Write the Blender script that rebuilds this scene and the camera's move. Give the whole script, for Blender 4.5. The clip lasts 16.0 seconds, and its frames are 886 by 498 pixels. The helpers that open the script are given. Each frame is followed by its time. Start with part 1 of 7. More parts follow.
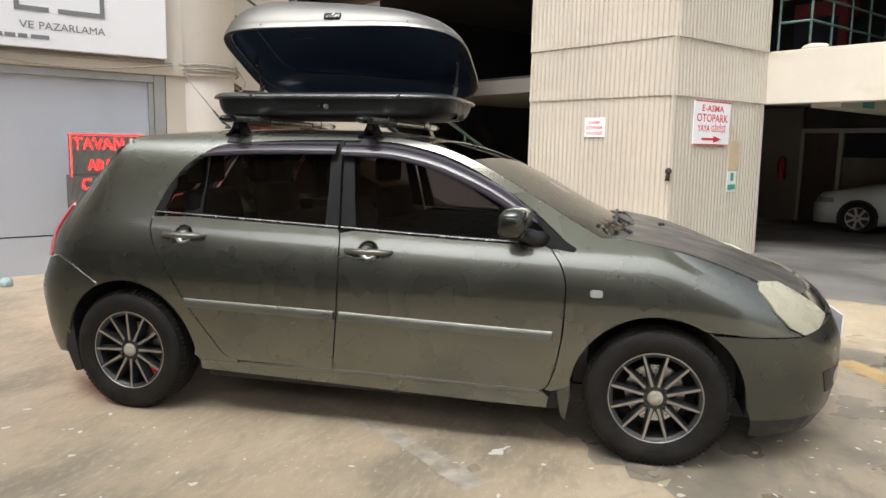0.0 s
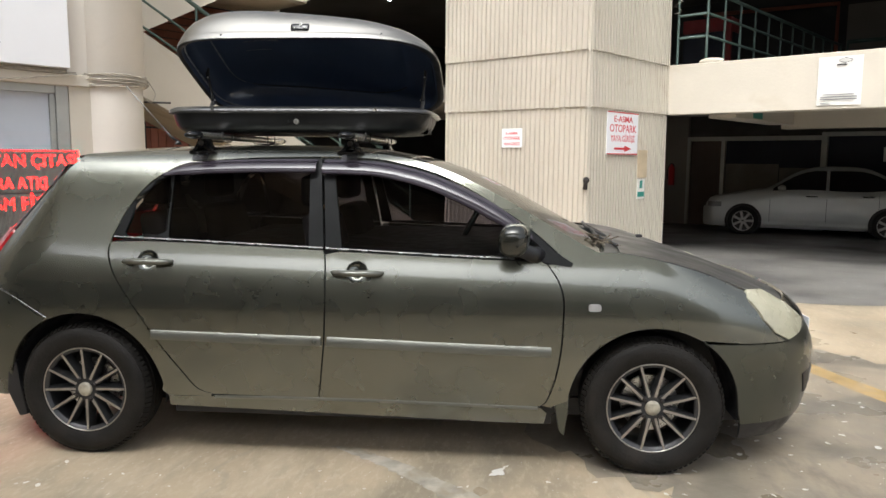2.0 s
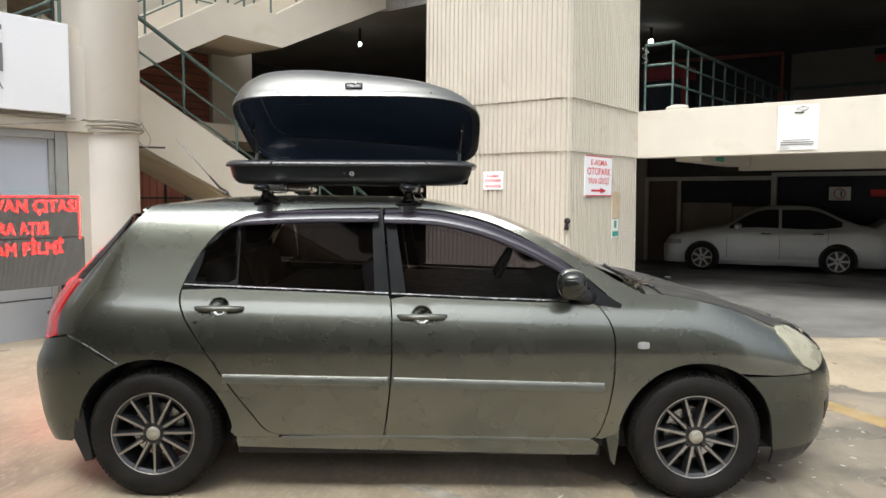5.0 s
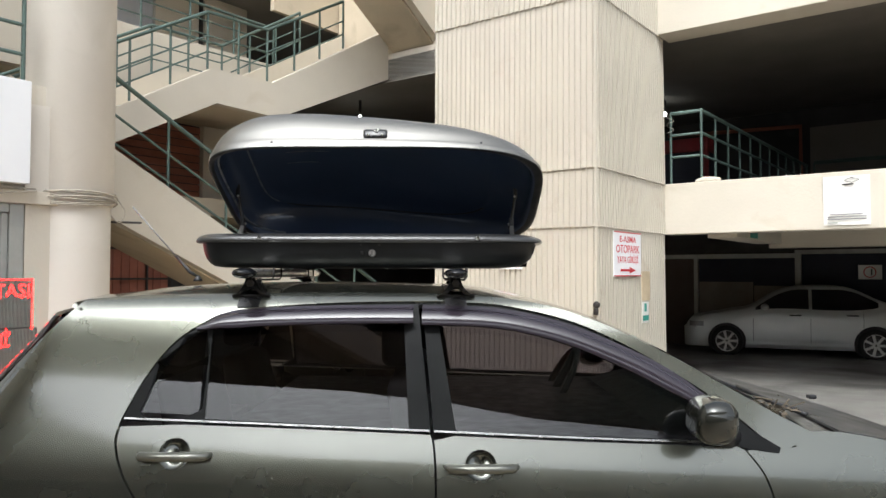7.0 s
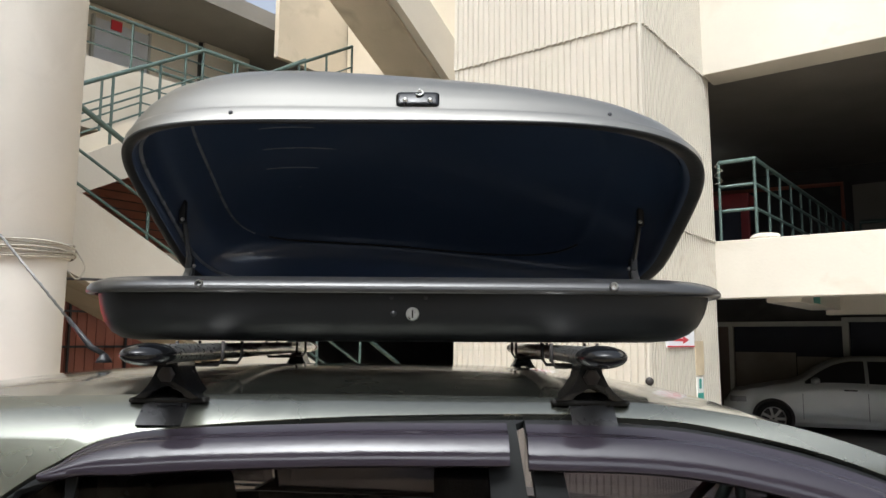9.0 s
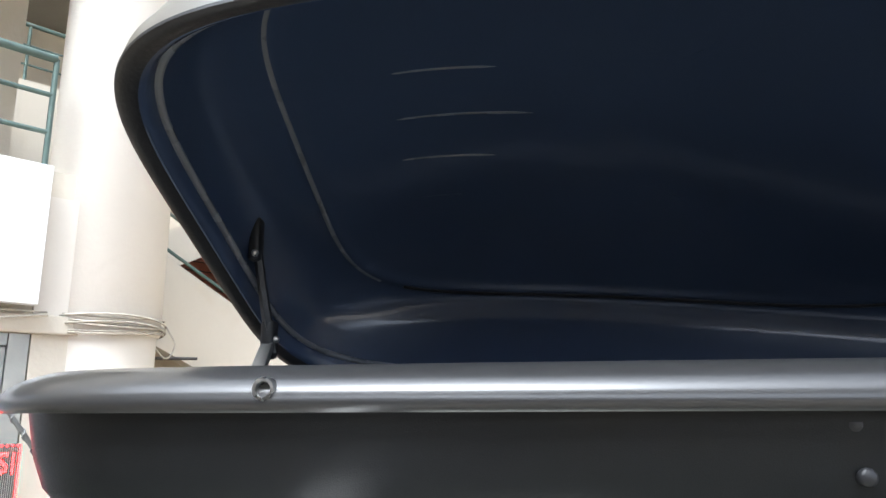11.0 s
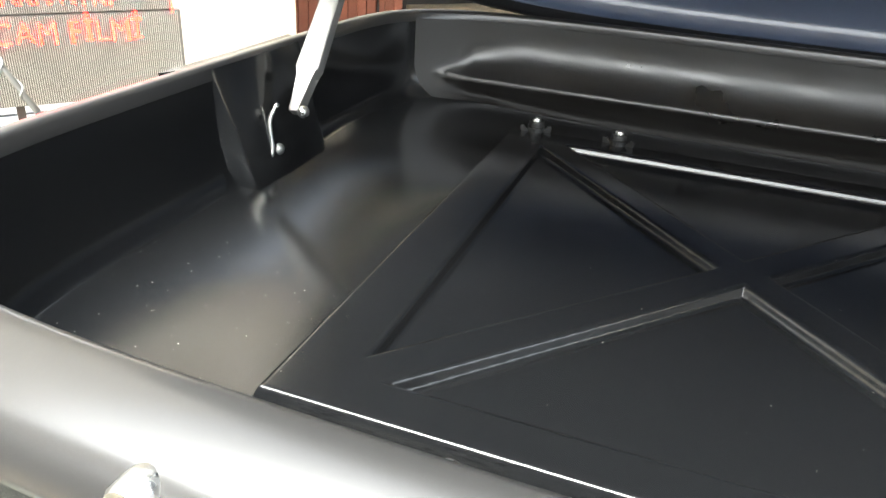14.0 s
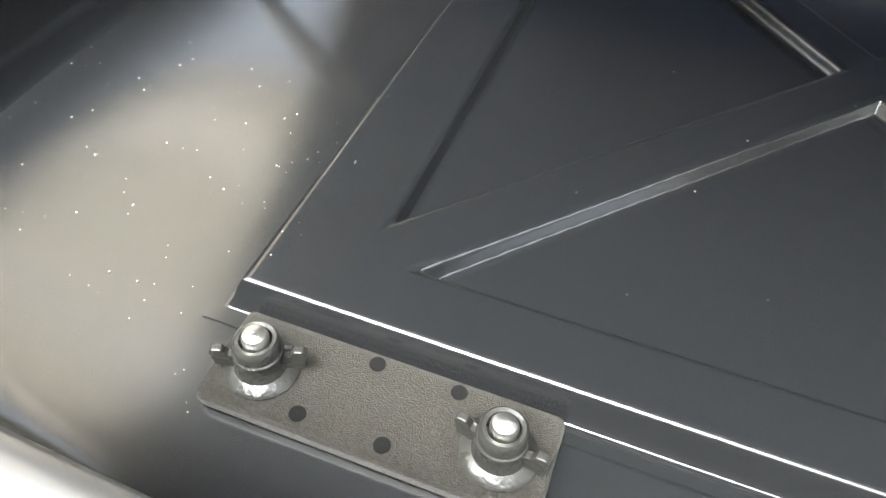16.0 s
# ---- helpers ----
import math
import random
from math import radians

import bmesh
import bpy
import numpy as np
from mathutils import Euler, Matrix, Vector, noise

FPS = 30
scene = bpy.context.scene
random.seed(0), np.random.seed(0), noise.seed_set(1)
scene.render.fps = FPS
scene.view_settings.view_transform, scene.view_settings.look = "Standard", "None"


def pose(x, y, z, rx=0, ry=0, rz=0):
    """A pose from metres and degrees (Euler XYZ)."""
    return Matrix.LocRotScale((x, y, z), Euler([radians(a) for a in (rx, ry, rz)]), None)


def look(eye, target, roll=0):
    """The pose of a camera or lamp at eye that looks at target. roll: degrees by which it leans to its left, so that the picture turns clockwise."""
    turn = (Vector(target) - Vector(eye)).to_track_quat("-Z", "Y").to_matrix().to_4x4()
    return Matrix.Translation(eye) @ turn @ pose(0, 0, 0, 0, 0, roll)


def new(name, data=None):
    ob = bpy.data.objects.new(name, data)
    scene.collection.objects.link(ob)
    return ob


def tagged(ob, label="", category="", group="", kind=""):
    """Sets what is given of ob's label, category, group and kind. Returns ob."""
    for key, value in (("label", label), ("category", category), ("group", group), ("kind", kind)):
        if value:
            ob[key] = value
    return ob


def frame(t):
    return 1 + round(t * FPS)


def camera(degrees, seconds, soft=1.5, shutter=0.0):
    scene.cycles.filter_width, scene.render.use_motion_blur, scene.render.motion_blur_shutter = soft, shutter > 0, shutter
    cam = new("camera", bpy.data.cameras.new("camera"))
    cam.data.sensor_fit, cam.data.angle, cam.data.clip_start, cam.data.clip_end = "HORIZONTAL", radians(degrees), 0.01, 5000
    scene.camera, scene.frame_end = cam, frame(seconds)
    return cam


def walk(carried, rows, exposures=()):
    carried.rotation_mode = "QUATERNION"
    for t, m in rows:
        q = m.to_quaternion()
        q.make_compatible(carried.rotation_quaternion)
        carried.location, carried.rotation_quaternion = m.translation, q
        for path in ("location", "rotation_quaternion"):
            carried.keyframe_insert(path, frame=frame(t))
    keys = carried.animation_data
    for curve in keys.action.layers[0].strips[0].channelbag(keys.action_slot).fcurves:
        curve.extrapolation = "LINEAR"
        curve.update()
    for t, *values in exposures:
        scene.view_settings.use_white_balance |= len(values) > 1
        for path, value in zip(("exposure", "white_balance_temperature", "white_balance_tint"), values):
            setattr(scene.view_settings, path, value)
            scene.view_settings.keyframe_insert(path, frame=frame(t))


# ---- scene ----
import mathutils.geometry

cam = camera(62.5, 16.0)
PATH = [
    (0, (2.401, -3.121, 1.362), (1.942, -1.194, 1.087), 1.0),
    (0.5, (2.215, -2.994, 1.369), (1.837, -1.05, 1.095), 0.8),
    (1, (2.008, -2.946, 1.378), (1.725, -0.984, 1.114), 0.8),
    (1.5, (1.907, -2.974, 1.388), (1.691, -1.002, 1.132), 0.6),
    (2, (1.926, -3.109, 1.388), (1.767, -1.131, 1.141), 0.4),
    (2.5, (1.936, -3.239, 1.414), (1.82, -1.258, 1.167), 0.3),
    (3, (1.85, -3.345, 1.403), (1.778, -1.36, 1.168), 0.5),
    (3.2, (1.797, -3.388, 1.402), (1.741, -1.402, 1.171), 0.6),
    (5.3, (1.402, -3.362, 1.452), (1.386, -1.366, 1.329), 0.2),
    (5.5, (1.396, -3.248, 1.451), (1.374, -1.251, 1.344), 0.1),
    (6, (1.28, -2.947, 1.447), (1.259, -0.948, 1.389), 0.1),
    (6.5, (1.181, -2.633, 1.482), (1.169, -0.633, 1.485), 0.2),
    (7, (1.168, -2.261, 1.487), (1.17, -0.262, 1.554), 0.1),
    (7.5, (1.102, -1.912, 1.481), (1.114, 0.084, 1.601), 0.2),
    (8, (1.038, -1.6, 1.505), (1.047, 0.394, 1.668), 0.2),
    (8.2, (1.024, -1.457, 1.503), (1.033, 0.536, 1.678), 0.2),
    (10.3, (0.859, -0.326, 1.566), (0.715, 1.63, 1.956), -0.2),
    (10.5, (0.833, -0.229, 1.578), (0.654, 1.721, 1.985), -0.5),
    (11, (0.674, -0.013, 1.604), (0.403, 1.92, 2.04), -0.2),
    (11.5, (0.575, 0.119, 1.626), (0.195, 2.041, 2.031), 0.6),
    (11.8, (0.577, 0.164, 1.658), (0.132, 2.085, 1.99), 0.8),
    (12, (0.589, 0.193, 1.684), (0.1, 2.111, 1.97), 1.5),
    (12.2, (0.555, 0.215, 1.69), (0.123, 2.152, 1.935), 1.8),
    (12.5, (0.628, 0.228, 1.734), (0.018, 2.133, 1.778), 2.1),
    (13, (0.624, 0.267, 1.745), (0.001, 2.143, 1.442), 2.9),
    (13.5, (0.619, 0.302, 1.767), (0.026, 2.101, 1.126), 3.6),
    (14, (0.608, 0.357, 1.782), (0.041, 2.046, 0.875), 3.8),
    (14.5, (0.589, 0.418, 1.783), (0.048, 1.981, 0.658), 3.9),
    (15, (0.566, 0.459, 1.777), (0.051, 1.91, 0.5), 3.8),
    (15.5, (0.549, 0.472, 1.762), (0.084, 1.82, 0.36), 4.0),
    (16, (0.55, 0.475, 1.76), (0.14, 1.755, 0.28), 3.8),
]
walk(cam, [(t, look(eye, target, roll)) for t, eye, target, roll in PATH],
     [(0, 1.25, 6200, 8), (5.5, 1.3, 6000, 6), (8.0, 1.35, 6000, 6), (10.5, 1.75, 5700, 6), (11.0, 2.15, 5600, 6), (11.8, 2.4, 5800, 5), (12.6, 2.35, 6100, 4), (13.2, 2.6, 6300, 3), (14.0, 3.55, 6300, 2), (14.5, 4.05, 6200, 2), (16.0, 4.35, 6300, 3)])

# light: an overcast sky over the yard
world = bpy.data.worlds.new("sky")
scene.world = world
world.use_nodes = True
sky = world.node_tree.nodes.new("ShaderNodeTexSky")
sky.sky_type = "NISHITA"
sky.sun_disc = False
sky.sun_elevation, sky.sun_rotation = radians(56), radians(195)
sky.air_density, sky.dust_density, sky.ozone_density = 0.45, 6.0, 0.3
back = world.node_tree.nodes["Background"]
back.inputs["Strength"].default_value = 0.15
cloud = world.node_tree.nodes.new("ShaderNodeHueSaturation")   # thin white cloud takes most of the blue away
cloud.inputs["Saturation"].default_value = 0.35
world.node_tree.links.new(sky.outputs[0], cloud.inputs["Color"])
world.node_tree.links.new(cloud.outputs[0], back.inputs["Color"])
sun_data = bpy.data.lights.new("sun", "SUN")
sun_data.energy, sun_data.angle, sun_data.color = 0.2, radians(30), (1.0, 0.95, 0.86)
sun = new("sun", sun_data)
sun.matrix_world = look((-0.2, -4.8, 9.0), (1.3, 1.0, 0.0))

# ---------------------------------------------------------------- helpers
YC = 0.86                     # the car's middle line
TURN = radians(53)            # how the building stands to the car
CORNER = Vector((3.0, 6.445, 0))
BUILD = Matrix.Translation(CORNER) @ Matrix.Rotation(TURN, 4, "Z")


def bp(a, b, z):
    """A place from the building's own axes."""
    return BUILD @ Vector((a, b, z))


def ground_z(x, y):
    return -0.018 * max(0.0, y - 3.5) if y < 16 else -0.225


def spline(pts):
    """A natural cubic through (x, y) pairs, straight beyond its ends."""
    xs, ys = np.array([p[0] for p in pts], float), np.array([p[1] for p in pts], float)
    n, h = len(xs), np.diff(xs)
    m, r = np.eye(n), np.zeros(n)
    for i in range(1, n - 1):
        m[i, i - 1:i + 2] = h[i - 1], 2 * (h[i - 1] + h[i]), h[i]
        r[i] = 6 * ((ys[i + 1] - ys[i]) / h[i] - (ys[i] - ys[i - 1]) / h[i - 1])
    k = np.linalg.solve(m, r)

    def f(x):
        i = min(max(int(np.searchsorted(xs, x)) - 1, 0), n - 2)
        x = min(max(x, xs[0]), xs[-1])
        a, b = (xs[i + 1] - x) / h[i], (x - xs[i]) / h[i]
        return a * ys[i] + b * ys[i + 1] + ((a ** 3 - a) * k[i] + (b ** 3 - b) * k[i + 1]) * h[i] ** 2 / 6
    return f


def curve(pts, n=6):
    """A smooth run of points through the given ones."""
    p = [Vector((*q, 0)[:3]) for q in pts]
    p = [2 * p[0] - p[1]] + p + [2 * p[-1] - p[-2]]
    out = []
    for i in range(1, len(p) - 2):
        for j in range(n):
            t = j / n
            out.append(0.5 * (2 * p[i] + (p[i + 1] - p[i - 1]) * t + (2 * p[i - 1] - 5 * p[i] + 4 * p[i + 1] - p[i + 2]) * t * t
                              + (3 * p[i] - p[i - 1] - 3 * p[i + 1] + p[i + 2]) * t ** 3))
    out.append(p[-2])
    d = len(pts[0])
    return [tuple(q)[:d] for q in out]


def thing(name, label, category, at=None, kind="", group=""):
    """An empty that carries the parts of one thing."""
    ob = new(name)
    ob.matrix_world = at or Matrix()
    ob.empty_display_size = 0.1
    return tagged(ob, label, category, group, kind)


def mesh_of(name, verts, faces, mat, smooth=False):
    me = bpy.data.meshes.new(name)
    me.from_pydata([tuple(v) for v in verts], [], [tuple(f) for f in faces])
    me.materials.append(mat)
    if smooth:
        me.polygons.foreach_set("use_smooth", [True] * len(me.polygons))
    me.update()
    return me


def put(name, me, parent=None, label="", m=None):
    ob = new(name, me)
    if parent:
        ob.parent = parent
    if m:
        ob.matrix_local = m
    if label:
        tagged(ob, label)
    return ob


def part(name, bm, mat, parent=None, label="", smooth=False, sharp=None):
    me = bpy.data.meshes.new(name)
    bmesh.ops.recalc_face_normals(bm, faces=bm.faces)
    bm.to_mesh(me)
    bm.free()
    me.materials.append(mat)
    if smooth:
        me.polygons.foreach_set("use_smooth", [True] * len(me.polygons))
        if sharp:
            me.set_sharp_from_angle(angle=radians(sharp))
    return put(name, me, parent, label)


def box_bm(lo, hi, bevel=0.0, seg=2, m=None):
    bm = bmesh.new()
    size, mid = [h - l for l, h in zip(lo, hi)], [(l + h) / 2 for l, h in zip(lo, hi)]
    bmesh.ops.create_cube(bm, size=1, matrix=Matrix.Translation(mid) @ Matrix.Diagonal((*size, 1)))
    if bevel:
        bmesh.ops.bevel(bm, geom=bm.edges[:], offset=bevel, segments=seg, affect="EDGES", profile=0.5)
    if m:
        bm.transform(m)
    return bm


def slab(name, lo, hi, mat, parent=None, label="", bevel=0.0, m=BUILD):
    return part(name, box_bm(lo, hi, bevel, 2, m), mat, parent, label)


def prism_bm(outline, plane, lo, hi, m=None, bevel=0.0):
    """An outline drawn in two axes ('xz', 'yz', 'xy'), carried along the third from lo to hi."""
    bm = bmesh.new()

    def at(p, k):
        if plane == "xz":
            return (p[0], k, p[1])
        if plane == "yz":
            return (k, p[0], p[1])
        return (p[0], p[1], k)
    a = [bm.verts.new(at(p, lo)) for p in outline]
    b = [bm.verts.new(at(p, hi)) for p in outline]
    n = len(a)
    bm.faces.new(a)
    bm.faces.new(b[::-1])
    for i in range(n):
        bm.faces.new((a[i], b[i], b[(i + 1) % n], a[(i + 1) % n]))
    if bevel:
        bmesh.ops.bevel(bm, geom=bm.edges[:], offset=bevel, segments=2, affect="EDGES", profile=0.5)
    if m:
        bm.transform(m)
    return bm


def tube_bm(points, radius, sides=10, caps=True, bm=None, squash=1.0):
    """A round bar along a run of points; radius may be a list."""
    bm = bm or bmesh.new()
    pts = [Vector(p) for p in points]
    rings, up = [], None
    for i, p in enumerate(pts):
        d = (pts[min(i + 1, len(pts) - 1)] - pts[max(i - 1, 0)]).normalized()
        if up is None:
            up = Vector((0, 0, 1)) if abs(d.z) < 0.9 else Vector((1, 0, 0))
        side = d.cross(up).normalized()
        up = side.cross(d).normalized()
        r = radius[i] if isinstance(radius, (list, tuple)) else radius
        rings.append([bm.verts.new(p + r * (math.cos(k) * side + squash * math.sin(k) * up)) for k in (2 * math.pi * j / sides for j in range(sides))])
    for a, b in zip(rings, rings[1:]):
        for j in range(sides):
            bm.faces.new((a[j], a[(j + 1) % sides], b[(j + 1) % sides], b[j]))
    if caps:
        bm.faces.new(rings[0][::-1])
        bm.faces.new(rings[-1])
    return bm


def lathe_bm(profile, sides=48, axis="y", bm=None):
    """A profile of (along the axis, radius) turned round the axis."""
    bm = bm or bmesh.new()
    rings = []
    for d, r in profile:
        ring = []
        for j in range(sides):
            k = 2 * math.pi * j / sides
            c, s = r * math.cos(k), r * math.sin(k)
            ring.append(bm.verts.new((c, d, s) if axis == "y" else (c, s, d)))
        rings.append(ring)
    for a, b in zip(rings, rings[1:]):
        for j in range(sides):
            bm.faces.new((a[j], a[(j + 1) % sides], b[(j + 1) % sides], b[j]))
    return bm


def writing(name, text, size, mat, parent, m, width=None, align="CENTER", bold=0.0):
    """Letters as a thin mesh, fitted to a width."""
    cu = bpy.data.curves.new(name, "FONT")
    cu.body, cu.size, cu.extrude, cu.align_x, cu.offset, cu.resolution_u = text, size, 0.001, align, bold, 3
    ob = new(name, cu)
    me = bpy.data.meshes.new_from_object(ob.evaluated_get(bpy.context.evaluated_depsgraph_get()))
    bpy.data.objects.remove(ob)
    xs = [v.co.x for v in me.vertices]
    if width and xs:
        k = width / (max(xs) - min(xs))
        for v in me.vertices:
            v.co.x *= k
    me.materials.clear()
    me.materials.append(mat)
    me.transform(m)
    return put(name, me, parent)


# ---------------------------------------------------------------- materials
def material(name, colour, rough=0.5, metal=0.0, spread=0.15, scale=6.0, fine=60.0, bump=0.02, coat=0.0, stain=None, stain_scale=1.2, stain_at=0.55, spec=0.5, rough_spread=0.1, each=0.0, coat_rough=0.08):
    """A surface with variation at two sizes, stains of its own shape and fine relief."""
    mat = bpy.data.materials.new(name)
    mat.use_nodes = True
    nt = mat.node_tree
    p = nt.nodes["Principled BSDF"]
    p.inputs["Roughness"].default_value, p.inputs["Metallic"].default_value = rough, metal
    p.inputs["Coat Weight"].default_value, p.inputs["Coat Roughness"].default_value = coat, coat_rough
    p.inputs["Specular IOR Level"].default_value = spec
    co = nt.nodes.new("ShaderNodeTexCoord").outputs["Object"]

    def tex(sc, detail=4.0, dist=0.0):
        t = nt.nodes.new("ShaderNodeTexNoise")
        t.inputs["Scale"].default_value, t.inputs["Detail"].default_value, t.inputs["Distortion"].default_value = sc, detail, dist
        nt.links.new(co, t.inputs["Vector"])
        return t.outputs["Fac"]

    def mix(fac, a, b, kind="MIX"):
        x = nt.nodes.new("ShaderNodeMix")
        x.data_type, x.blend_type = "RGBA", kind
        for sock, val in ((x.inputs[0], fac), (x.inputs[6], a), (x.inputs[7], b)):
            if isinstance(val, (int, float)):
                sock.default_value = val
            elif isinstance(val, tuple):
                sock.default_value = (*val[:3], 1)
            else:
                nt.links.new(val, sock)
        return x.outputs[2]

    def ramp(fac, lo, hi, a=0.0, b=1.0):
        r = nt.nodes.new("ShaderNodeMapRange")
        r.inputs["From Min"].default_value, r.inputs["From Max"].default_value = lo, hi
        r.inputs["To Min"].default_value, r.inputs["To Max"].default_value = a, b
        nt.links.new(fac, r.inputs["Value"])
        return r.outputs[0]
    big, small = tex(scale), tex(fine, 6.0)
    dark = tuple(c * (1 - spread) for c in colour)
    light = tuple(min(1, c * (1 + spread)) for c in colour)
    col = mix(ramp(big, 0.3, 0.7), dark, light)
    col = mix(ramp(small, 0.35, 0.75, 0, 0.5 * spread), col, tuple(c * 0.55 for c in colour))
    if stain:
        col = mix(ramp(tex(stain_scale, 8.0, 0.6), stain_at, stain_at + 0.16), col, stain)
    if each:
        oi = nt.nodes.new("ShaderNodeObjectInfo")
        col = mix(ramp(oi.outputs["Random"], 0, 1, 0, each), col, tuple(c * 0.6 for c in colour))
    nt.links.new(col, p.inputs["Base Color"])
    nt.links.new(ramp(tex(scale * 2.3), 0.3, 0.7, max(0.02, rough - rough_spread), min(1, rough + rough_spread)), p.inputs["Roughness"])
    if bump:
        b = nt.nodes.new("ShaderNodeBump")
        b.inputs["Strength"].default_value, b.inputs["Distance"].default_value = min(1.0, bump * 10), 0.004
        nt.links.new(small, b.inputs["Height"])
        nt.links.new(b.outputs[0], p.inputs["Normal"])
    return mat


def glow(name, colour, strength, dots=0.0):
    mat = bpy.data.materials.new(name)
    mat.use_nodes = True
    p = mat.node_tree.nodes["Principled BSDF"]
    p.inputs["Base Color"].default_value = (*[c * 0.3 for c in colour], 1)
    p.inputs["Emission Color"].default_value, p.inputs["Emission Strength"].default_value = (*colour, 1), strength
    return mat


def tinted(name, colour, rough=0.01, ior=1.5):
    """A thin pane: light passes straight through its tint, the rest is mirrored."""
    mat = bpy.data.materials.new(name)
    mat.use_nodes = True
    nt = mat.node_tree
    nt.nodes.remove(nt.nodes["Principled BSDF"])
    clear, gloss, mix, fres = (nt.nodes.new(k) for k in ("ShaderNodeBsdfTransparent", "ShaderNodeBsdfGlossy", "ShaderNodeMixShader", "ShaderNodeFresnel"))
    clear.inputs["Color"].default_value = (*colour, 1)
    gloss.inputs["Roughness"].default_value = rough
    fres.inputs["IOR"].default_value = ior
    nt.links.new(fres.outputs[0], mix.inputs[0])
    nt.links.new(clear.outputs[0], mix.inputs[1])
    nt.links.new(gloss.outputs[0], mix.inputs[2])
    nt.links.new(mix.outputs[0], nt.nodes["Material Output"].inputs["Surface"])
    return mat


M_PAINT = material("olive_car_paint", (0.150, 0.154, 0.126), 0.27, 0.92, 0.02, 2.0, 300.0, 0.0, 1.0, spec=0.4, rough_spread=0.02, coat_rough=0.085)
M_PAINT.node_tree.nodes["Principled BSDF"].inputs["Coat IOR"].default_value = 1.65
M_MOULD = material("dusty_olive_moulding", (0.185, 0.186, 0.160), 0.36, 0.75, 0.06, 5.0, 220.0, 0.002)
M_BONNET = material("dust_dulled_olive_paint", (0.078, 0.077, 0.074), 0.42, 0.35, 0.10, 3.0, 160.0, 0.003, 0.25, coat_rough=0.18)
M_PAINT_DARK = material("painted_bumper", (0.105, 0.110, 0.092), 0.33, 0.85, 0.06, 3.0, 200.0, 0.003, 0.3)
M_SILVER = material("silver_car_paint", (0.66, 0.66, 0.63), 0.38, 0.3, 0.03, 2.0, 300.0, 0.002, 0.4)
M_BLACK = material("black_plastic", (0.018, 0.018, 0.020), 0.42, 0.0, 0.25, 8.0, 120.0, 0.02)
M_TRIM = material("black_window_trim", (0.012, 0.0125, 0.0125), 0.5, 0.0, 0.15, 8.0, 140.0, 0.005, spec=0.12)
M_RUBBER = material("tyre_rubber", (0.0155, 0.0140, 0.0122), 0.62, 0.0, 0.3, 9.0, 90.0, 0.06, stain=(0.021, 0.0175, 0.0140), stain_scale=4.0, spec=0.2)
M_RIM = material("machined_alloy", (0.44, 0.415, 0.375), 0.42, 0.9, 0.12, 14.0, 90.0, 0.01)
M_RIMDARK = material("dark_alloy_paint", (0.05, 0.05, 0.052), 0.4, 0.5, 0.2, 10.0, 90.0, 0.01)
M_HUBCAP = material("dusty_beige_silver", (0.42, 0.39, 0.31), 0.5, 0.35, 0.3, 40.0, 300.0, 0.02)
M_CHROME = material("chrome_strip", (0.36, 0.36, 0.35), 0.24, 1.0, 0.05, 10.0, 80.0, 0.0)
M_STEEL = material("zinc_steel", (0.62, 0.61, 0.58), 0.32, 1.0, 0.12, 60.0, 400.0, 0.01)
M_GLASS = tinted("tinted_car_glass", (0.19, 0.183, 0.195), ior=1.5)
M_GLASS_FRONT = tinted("tinted_front_glass", (0.32, 0.305, 0.325), ior=1.5)
M_SHIELD = tinted("windscreen_glass", (0.62, 0.68, 0.62))
M_VISOR = material("smoked_wind_deflector", (0.032, 0.026, 0.034), 0.14, 0.0, 0.06, 5.0, 34.0, 0.012, 0.0, spec=0.5, rough_spread=0.04)
M_MIRROR = material("dark_olive_mirror_shell", (0.030, 0.031, 0.025), 0.22, 0.5, 0.1, 6.0, 120.0, 0.002, 0.8)
M_COWL = material("dusty_cowl_plastic", (0.10, 0.095, 0.082), 0.6, 0.0, 0.25, 12.0, 120.0, 0.03)
M_LENS = material("hazy_headlamp_lens", (0.43, 0.41, 0.30), 0.3, 0.0, 0.06, 8.0, 60.0, 0.01, 0.5)
M_RED = material("red_lamp_lens", (0.50, 0.02, 0.025), 0.16, 0.0, 0.12, 9.0, 120.0, 0.0, 0.6)
M_CLEAR = material("clear_lamp_lens", (0.32, 0.31, 0.30), 0.15, 0.0, 0.1, 30.0, 120.0, 0.02, 0.5)
M_BOX = material("glossy_black_box_shell", (0.007, 0.0073, 0.0080), 0.50, 0.0, 0.08, 5.0, 420.0, 0.0, 1.0, spec=0.06, rough_spread=0.04, coat_rough=0.17)
M_BOX.node_tree.nodes["Principled BSDF"].inputs["Coat IOR"].default_value = 1.68
# The black lid's blue lift is lens haze put into the colour.
M_LIDIN = material("hazed_lid_lining", (0.040, 0.064, 0.125), 0.36, 0.0, 0.10, 3.0, 300.0, 0.0, 1.0, spec=0.5, rough_spread=0.03, coat_rough=0.12)
M_RIMBEAD = material("satin_black_rim", (0.040, 0.039, 0.0385), 0.34, 0.25, 0.06, 6.0, 260.0, 0.002, 0.58, rough_spread=0.03, coat_rough=0.14)
M_TRAY = material("textured_black_tray", (0.008, 0.0088, 0.0100), 0.40, 0.0, 0.2, 6.0, 900.0, 0.012, spec=0.32)
M_LID = material("silver_lid_skin", (0.225, 0.217, 0.199), 0.34, 0.75, 0.02, 4.0, 350.0, 0.002, 0.15, rough_spread=0.02)
M_PLATE = material("sparkling_grey_plate", (0.078, 0.073, 0.065), 0.42, 0.55, 0.22, 620.0, 1500.0, 0.3)
